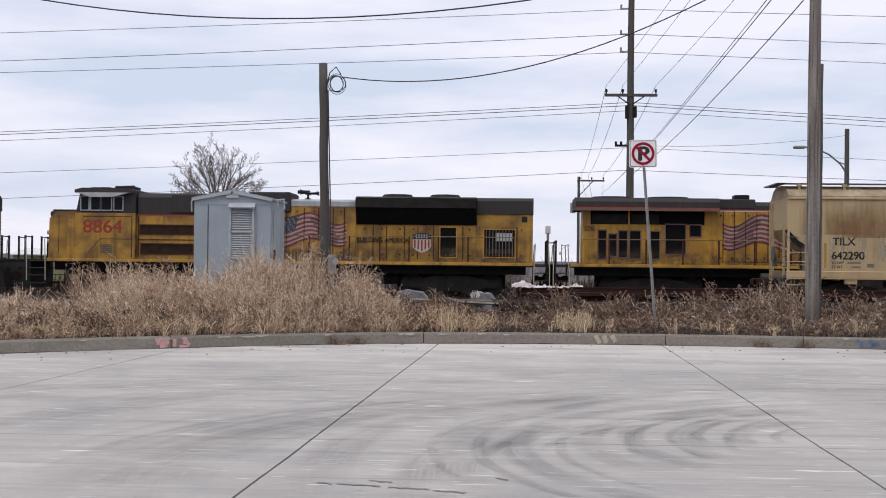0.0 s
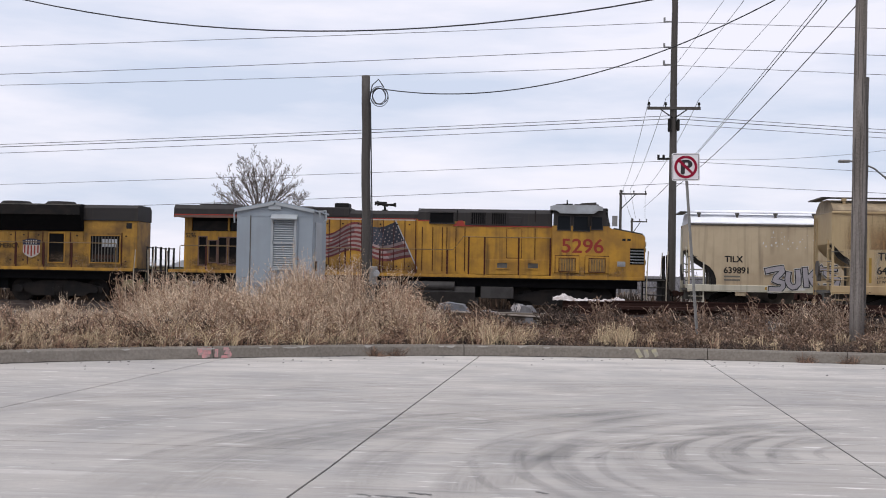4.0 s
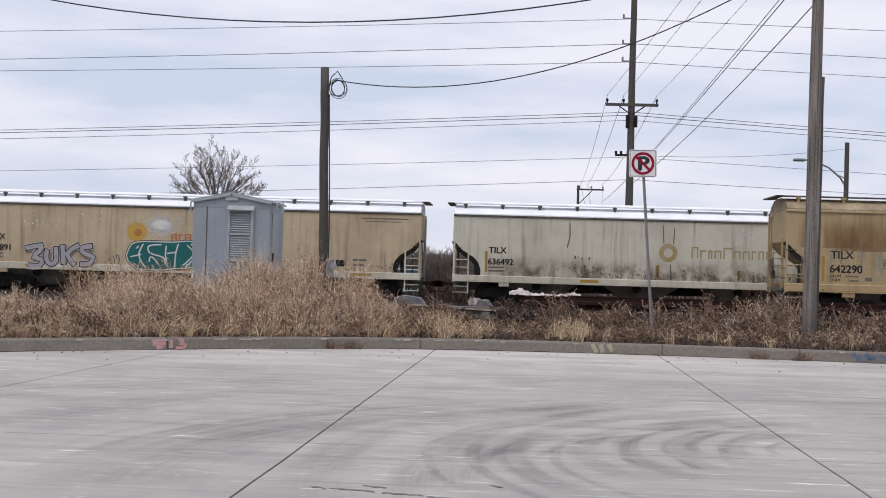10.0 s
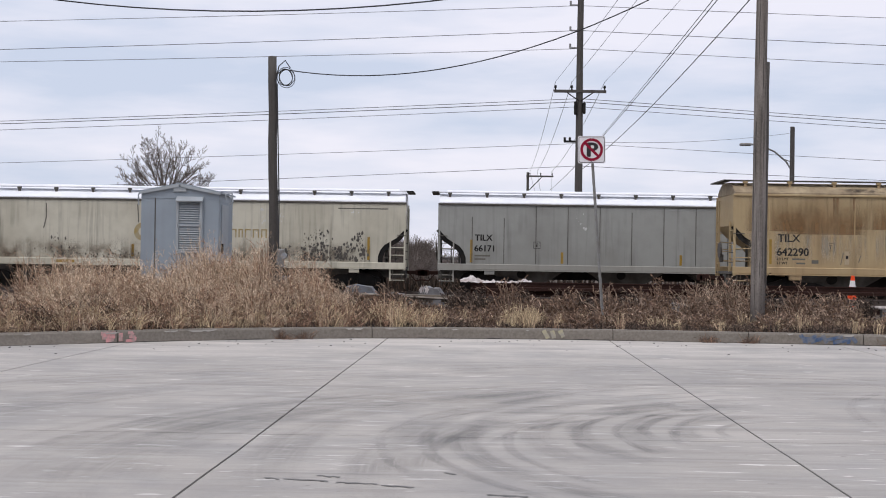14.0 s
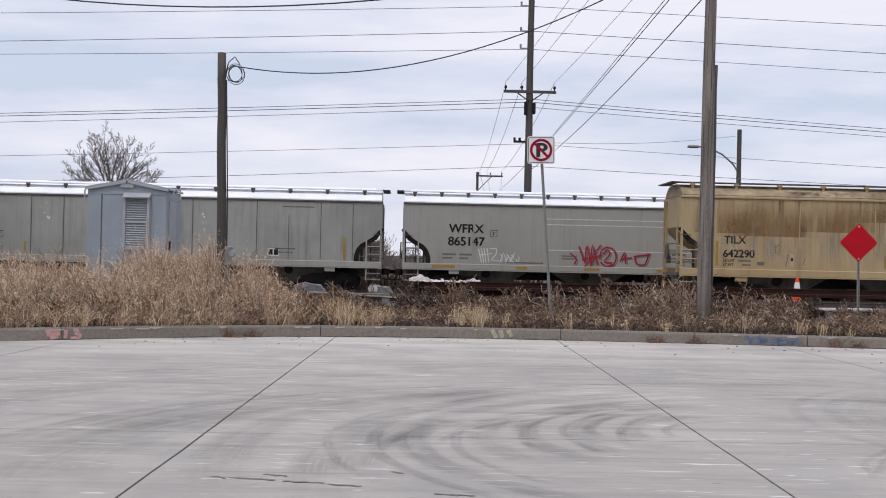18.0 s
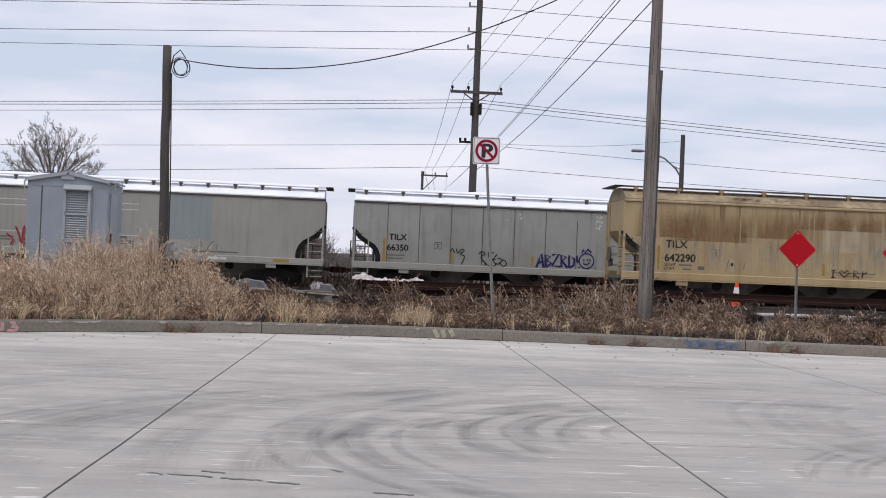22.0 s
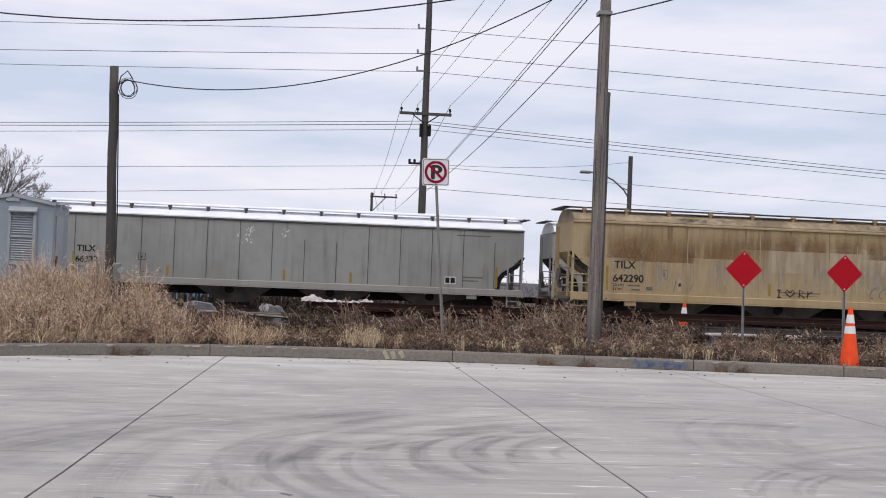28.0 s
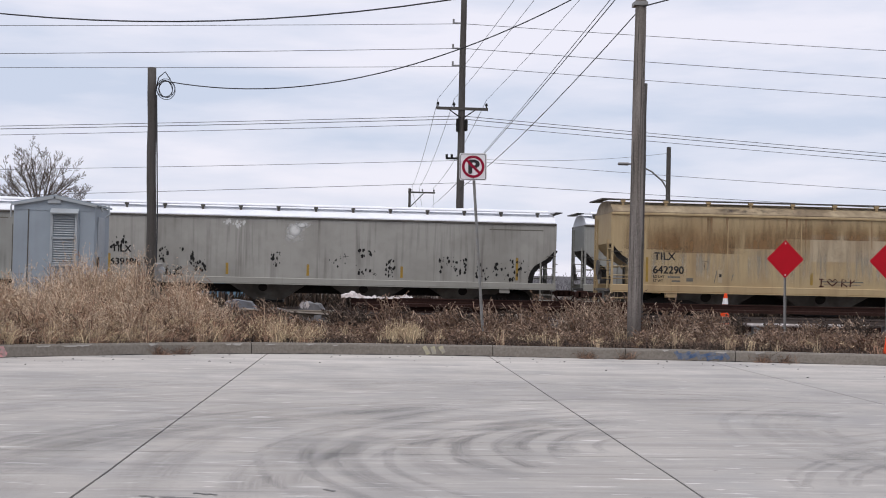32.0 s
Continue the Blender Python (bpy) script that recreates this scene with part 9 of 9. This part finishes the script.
# weed heights fitted to the camera's view: x on rays 31 m out, height above the soil
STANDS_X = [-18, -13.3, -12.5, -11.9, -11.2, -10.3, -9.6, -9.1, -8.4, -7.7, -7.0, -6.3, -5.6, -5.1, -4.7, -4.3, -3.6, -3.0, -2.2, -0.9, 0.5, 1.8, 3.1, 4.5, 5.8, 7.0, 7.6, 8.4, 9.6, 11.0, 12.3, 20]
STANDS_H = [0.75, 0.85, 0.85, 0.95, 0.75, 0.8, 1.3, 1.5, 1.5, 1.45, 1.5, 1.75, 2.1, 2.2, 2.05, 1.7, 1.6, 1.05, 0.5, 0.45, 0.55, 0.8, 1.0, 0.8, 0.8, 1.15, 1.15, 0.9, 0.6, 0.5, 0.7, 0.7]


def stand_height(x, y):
    # x is carried along the camera's ray to the 31 m row
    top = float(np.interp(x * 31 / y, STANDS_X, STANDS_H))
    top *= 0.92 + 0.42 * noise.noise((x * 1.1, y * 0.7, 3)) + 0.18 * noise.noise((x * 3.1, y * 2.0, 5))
    # kept low along the camera's ray to the pole, so that it shows
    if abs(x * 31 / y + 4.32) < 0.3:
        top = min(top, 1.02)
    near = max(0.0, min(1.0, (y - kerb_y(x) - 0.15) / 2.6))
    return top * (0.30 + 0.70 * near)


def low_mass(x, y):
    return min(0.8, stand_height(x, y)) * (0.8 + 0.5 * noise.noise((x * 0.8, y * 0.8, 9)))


def verge(x0, x1, depth, power=1.0):
    def place(rng):
        x = rng.uniform(x0, x1)
        return x, kerb_y(x) + 0.22 + depth * rng.random() ** power
    return place


def tufts(name, label, mats, rng, count, place, height, blades, width, spread, plume, tones, category="grass"):
    """Grass that grows in tufts: blades fan out of one root, arch over and end in wisps."""
    verts, faces, slots = [], [], []
    for _ in range(count):
        x, y = place(rng)
        top = height(x, y) * rng.uniform(0.72, 1.14)
        z = ground_z(x, y) - 0.03
        tone = rng.random() + 0.5 * noise.noise((x * 0.8, y * 0.8, 12))
        bend, dirn = abs(rng.gauss(0, 0.16)), rng.uniform(0, math.tau)
        for _ in range(int(blades * rng.uniform(0.6, 1.4))):
            a = rng.uniform(0, math.tau)
            h = top * (0.45 + 0.55 * rng.random())
            l = h * min(1.0, abs(rng.gauss(0, spread)))
            dx, dy = math.cos(a) * l + math.cos(dirn) * bend * h, (math.sin(a) * l + math.sin(dirn) * bend * h) * 0.6
            fall = 0.55 * min(1.2, math.hypot(dx, dy) / h)
            bx, by = x + rng.gauss(0, 0.05), y + rng.gauss(0, 0.05)
            w = width * rng.uniform(0.5, 1.5)
            n = len(verts)
            pts = [(bx + dx * u ** 1.6, by + dy * u ** 1.6, z + h * (u - fall * u ** 3)) for u in (0, 0.35, 0.7, 1.0)]
            for (px, py, pz), k in zip(pts, (1.0, 0.95, 0.75, 0.3)):
                verts += [(px - w * k, py, pz), (px + w * k, py, pz)]
            faces += [(n, n + 1, n + 3, n + 2), (n + 2, n + 3, n + 5, n + 4), (n + 4, n + 5, n + 7, n + 6)]
            v = tone + rng.uniform(-0.3, 0.3)
            slots += [0 if v < tones[0] else (1 if v < tones[1] else 2)] * 3
            if rng.random() < plume:
                (px, py, pz), (qx, qy, qz) = pts[3], pts[2]
                for j in range(rng.randint(4, 8)):
                    u = rng.random() * 0.8
                    sx, sy, sz = px + (qx - px) * u, py + (qy - py) * u, pz + (qz - pz) * u
                    ln, wd = rng.uniform(0.03, 0.11), rng.uniform(0.003, 0.007)
                    ex, ez = sx + rng.uniform(-1, 1) * ln * 0.7, sz + rng.uniform(-0.2, 0.9) * ln
                    n = len(verts)
                    verts += [(sx, sy, sz), (ex, sy + rng.uniform(-0.04, 0.04), ez), (ex + wd, sy, ez - wd), (sx + wd, sy, sz - wd)]
                    faces.append((n, n + 1, n + 2, n + 3))
                    slots.append(2)
    me = bpy.data.meshes.new(name)
    me.from_pydata(verts, [], faces)
    for m in mats:
        me.materials.append(M[m])
    me.polygons.foreach_set("material_index", slots)
    me.update()
    return tagged(new(name, me), label, category, kind="stuff")


def build_weeds():
    rng = random.Random(33)
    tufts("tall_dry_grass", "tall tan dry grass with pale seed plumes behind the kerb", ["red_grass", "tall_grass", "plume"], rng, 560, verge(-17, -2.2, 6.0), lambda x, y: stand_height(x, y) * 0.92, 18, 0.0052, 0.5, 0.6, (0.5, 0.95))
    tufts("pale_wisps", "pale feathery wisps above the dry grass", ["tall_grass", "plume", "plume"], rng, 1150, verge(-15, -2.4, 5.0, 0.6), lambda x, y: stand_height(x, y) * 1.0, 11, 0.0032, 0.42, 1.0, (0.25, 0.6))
    sward("russet_weeds", "russet dry weeds among the tall grass", ["red_grass", "brush", "tall_grass"], rng, 9000, verge(-17, -1.6, 3.6), low_mass, 0.0065, 0.6, 0.0, 8)
    tufts("matted_straw", "pale matted straw leaning along the kerb", ["red_grass", "tall_grass", "straw"], rng, 760, verge(-17, -0.4, 1.7, 0.9), lambda x, y: 0.62 + 0.4 * noise.noise((x, y, 1)), 16, 0.0058, 1.0, 0.3, (0.35, 0.7))
    # dark stems put the shade behind the kerb into colour
    sward("leaf_litter", "dark low stems standing in for shade at the weeds' foot", ["thicket", "brush", "thicket"], rng, 9000, verge(-17, 19, 1.3), lambda x, y: 0.22, 0.012, 0.8, 0.0, 2, "leaf litter", 1.0)
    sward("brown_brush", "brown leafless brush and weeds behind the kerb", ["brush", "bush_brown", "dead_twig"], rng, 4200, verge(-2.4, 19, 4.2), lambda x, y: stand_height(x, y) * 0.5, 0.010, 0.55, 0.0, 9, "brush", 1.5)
    tufts("short_dry_grass", "scattered tufts of short dry grass in the brush", ["red_grass", "tall_grass", "straw"], rng, 150, verge(-2.6, 19, 2.6, 1.2), lambda x, y: 0.42 + 0.25 * noise.noise((x * 1.3, y, 6)), 17, 0.005, 0.4, 0.3, (0.3, 0.8))
    tufts("dead_stalks", "tall pale dead stalks round the foot of the pole", ["dead_twig", "dead_twig", "plume"], rng, 34, lambda r: (r.gauss(6.5, 0.55), r.gauss(31.8, 0.35)), lambda x, y: 1.4 - 0.35 * abs(x - 6.5), 15, 0.0055, 0.5, 0.7, (0.3, 0.9), "weeds")
    tufts("straw_tuft", "pale straw tuft at the kerb", ["tall_grass", "straw", "straw"], rng, 16, lambda r: (r.gauss(1.45, 0.16), r.gauss(28.3, 0.2)), lambda x, y: 0.62, 20, 0.005, 0.35, 0.3, (0.2, 0.8))
    sward("yard_weeds", "sparse dry weeds between the tracks", ["brush", "tall_grass", "straw"], rng, 7000, lambda r: (r.uniform(-26, 30), r.uniform(38, 56)), lambda x, y: 0.4, 0.010, 0.4, 0.2, 2)
    # dark growth added to block the bright background seen beneath the train
    sward("trackside_thicket", "dark low thicket added to close the view under the train", ["thicket", "brush", "thicket"], rng, 12000, lambda r: (r.uniform(-48, 42), r.uniform(62, 65)), lambda x, y: 1.25, 0.035, 0.4, 0.0, 2, "thicket", 1.0)
    sward("far_grass", "dry grass beyond the tracks", ["tall_grass", "straw", "brush"], rng, 6000, lambda r: (r.uniform(-45, 45), r.uniform(62, 85)), lambda x, y: 0.55, 0.03, 0.4)
    # tufts that grow out of the kerb's joint
    for x in (-1.9 - 1.25, -3.0 - 0.55, 5.2, 8.95, 6.05, 9.4):
        sward("kerb_tuft", "small brown weed tuft growing at the kerb", ["brush", "red_grass", "brush"], rng, 80, lambda r: (x + r.gauss(0, 0.07), kerb_y(x) - 0.03 - abs(r.gauss(0, 0.03))), lambda a, b: 0.38, 0.007, 0.5, 0.0, 3, "weeds")
    # crumbs and leaves in the gutter
    s = Shape()
    for _ in range(150):
        x = rng.uniform(-14, 16)
        y = kerb_y(x) - abs(rng.gauss(0, 1.6)) - 0.04
        r = rng.uniform(0.005, 0.014)
        s.add([(x - r * 2, y, 0.003), (x + r * 2, y, 0.003), (x + r, y + r, 0.003 + r), (x - r, y + r * 0.6, 0.003 + r * 0.7)], [(0, 1, 2, 3)])
    tagged(part("gutter_litter", s, M["litter"]), "dark crumbs and leaves on the street by the kerb", "litter", kind="stuff")



def bush(verts, faces, slots, rng, x, y, r, h, stems, fine=1.0):
    """One round dead bush: crooked stems that fan out of its foot, forked twigs and shrivelled leaves."""
    z = ground_z(x, y) - 0.05
    pale = rng.choice((0.15, 0.15, 0.3, 0.5))

    def stroke(pts, w, slot):
        n = len(verts)
        for i, (px, py, pz) in enumerate(pts):
            q = w * (1 - 0.6 * i / len(pts))
            verts.append((px - q, py, pz - q * 0.5))
            verts.append((px + q, py, pz + q * 0.5))
        for i in range(len(pts) - 1):
            faces.append((n + 2 * i, n + 2 * i + 1, n + 2 * i + 3, n + 2 * i + 2))
            slots.append(slot)
    for _ in range(stems):
        a, e = rng.uniform(0, math.tau), rng.uniform(0.15, 1.5)
        k = rng.uniform(0.5, 1.08)
        dx, dy, dz = math.cos(a) * math.cos(e) * r * k, math.sin(a) * math.cos(e) * r * k * 0.8, math.sin(e) * h * k
        bx, by = x + rng.gauss(0, 0.12) * r, y + rng.uniform(-0.1, 0.1)
        pts = []
        for u in (0, 0.25, 0.5, 0.75, 1.0):
            pts.append((bx + dx * u ** 1.2 + rng.uniform(-0.045, 0.045), by + dy * u ** 1.2, z + dz * (1.3 * u - 0.32 * u ** 3) + rng.uniform(-0.03, 0.03)))
        stroke(pts, rng.uniform(0.008, 0.014) * fine, 2 if rng.random() < pale else rng.choice((0, 0, 1)))
        for j in range(6):
            px, py, pz = pts[rng.randint(1, 4)]
            ln, aa = rng.uniform(0.08, 0.26), rng.uniform(0, math.tau)
            mx, my, mz = px + math.cos(aa) * ln * 0.5, py + math.sin(aa) * ln * 0.5, pz + rng.uniform(-0.05, 0.13)
            ex, ey, ez = mx + math.cos(aa + rng.uniform(-1, 1)) * ln * 0.5, my + math.sin(aa) * ln * 0.4, mz + rng.uniform(-0.07, 0.1)
            stroke([(px, py, pz), (mx, my, mz), (ex, ey, ez)], rng.uniform(0.006, 0.011) * fine, 2 if rng.random() < pale else rng.choice((0, 1)))
            for _ in range(3):
                u = rng.random()
                lx, ly, lz = mx + (ex - mx) * u, my + (ey - my) * u, mz + (ez - mz) * u
                q, b = rng.uniform(0.012, 0.032) * fine, rng.uniform(0, 3.1)
                cx, cz = math.cos(b) * q, math.sin(b) * q
                n = len(verts)
                verts.extend([(lx - cx, ly, lz - cz), (lx + cz * 0.5, ly - 0.01, lz - cx * 0.5), (lx + cx, ly, lz + cz), (lx - cz * 0.5, ly + 0.01, lz + cx * 0.5)])
                faces.append((n, n + 1, n + 2, n + 3))
                slots.append(rng.choice((0, 0, 1, 1, 2)) if pale > 0.2 else rng.choice((0, 0, 0, 1)))


def build_bushes():
    rng = random.Random(52)
    tall = [(3.4, 29.6, 0.95), (2.6, 30.4, 0.8), (4.3, 30.2, 0.85), (7.0, 30.7, 1.2), (6.4, 31.4, 1.15), (7.9, 30.6, 1.05), (5.6, 31.0, 1.1), (8.8, 30.8, 0.85), (1.2, 32.2, 0.95), (5.0, 32.4, 1.05)]
    for name, label, mats, x0, x1, d0, d1, count, lo, hi in (
            ("dead_bushes", "tangled dead brown bushes behind the kerb", ("bush_brown", "brush", "dead_twig"), -2.6, 18, 0.5, 4.0, 96, 0.30, 0.62),
            ("russet_bushes", "low russet bushes in the dry grass", ("red_grass", "brush", "thicket"), -15, -1.5, 0.5, 3.8, 86, 0.45, 0.85),
            ("pale_weeds", "tall tangled pale dry weeds behind the kerb", ("red_grass", "tall_grass", "plume"), -15, -2.8, 0.9, 4.6, 110, 0.9, 1.08),
            ("rubble_bushes", "dark bushes among the stored rails", ("thicket", "brush", "dead_twig"), -3.5, 16, 5.0, 7.4, 34, 0.5, 0.85)):
        verts, faces, slots = [], [], []
        spots = list(tall) if name == "dead_bushes" else []
        if name == "pale_weeds":
            spots = [(-6.5 + 0.12 * k, 29.2 + 0.8 * (k % 4), 1.2 + 0.4 * math.sin(math.pi * (k + 2) / 18) + rng.uniform(-0.15, 0.15)) for k in range(14)]
            spots += [(-9.9 + 0.21 * k, 29.6 + 0.7 * (k % 3), rng.uniform(1.3, 1.65)) for k in range(9)]
        for k in range(count):
            x = x0 + (x1 - x0) * (k + rng.random()) / count
            y = kerb_y(x) + d0 + (d1 - d0) * rng.random()
            h = rng.uniform(lo, hi) * (0.62 + 0.38 * min(1, (y - kerb_y(x)) / 2.5))
            if name == "pale_weeds":
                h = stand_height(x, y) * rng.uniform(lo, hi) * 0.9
            if name == "dead_bushes":
                h *= 0.9 if x > 9 else (0.72 if x < 0.6 else 1.0)
            spots.append((x, y, h))
        for x, y, h in spots:
            bush(verts, faces, slots, rng, x, y, min(0.75, h * rng.uniform(0.65, 1.0)), h, 90 if name == "pale_weeds" else 62, 0.55 if name == "pale_weeds" else (0.75 if name == "russet_bushes" else 1.0))
        me = bpy.data.meshes.new(name)
        me.from_pydata(verts, [], faces)
        for m in mats:
            me.materials.append(M[m])
        me.polygons.foreach_set("material_index", slots)
        me.update()
        tagged(new(name, me), label, "bushes", kind="stuff")


build_weeds()
build_bushes()


def build_mast():
    """A slim trackside mast with a white lamp head, beyond the main track."""
    m = thing("signal_mast", pose(1.95, 70, -0.1), "slim grey trackside mast with a white lamp head", "signal mast")
    part("mast", Shape().cyl((0, 0, 0), (0, 0, 3.55), 0.09, 0.07, n=10), M["steel"], m)
    part("lamp_head", Shape().box(-0.14, 0.14, -0.14, 0.14, 3.5, 3.95, 0.04), M["tape_white"], m)
    part("cabinet", Shape().box(-0.3, 0.3, -0.25, 0.25, 0.0, 1.1, 0.03), M["steel"], m)
    part("bracket", Shape().box(-0.02, 0.4, -0.03, 0.03, 3.0, 3.06), M["steel"], m)


build_mast()


# ---- what moves ----
def motions():
    for car, x in MOVING:
        m = car.matrix_basis.copy()
        rows = []
        for k in range(129):
            rows.append((k / 4, Matrix.Translation((x + travel(k / 4), m.translation.y, m.translation.z))))
        walk(car, rows)
    for w, r in WHEELS:
        x, y, z = w.location
        rows = []
        for k in range(321):
            t = k / 10
            rows.append((t, pose(x, y, z, 0, math.degrees(travel(t) / r), 0)))
        walk(w, rows)


motions()
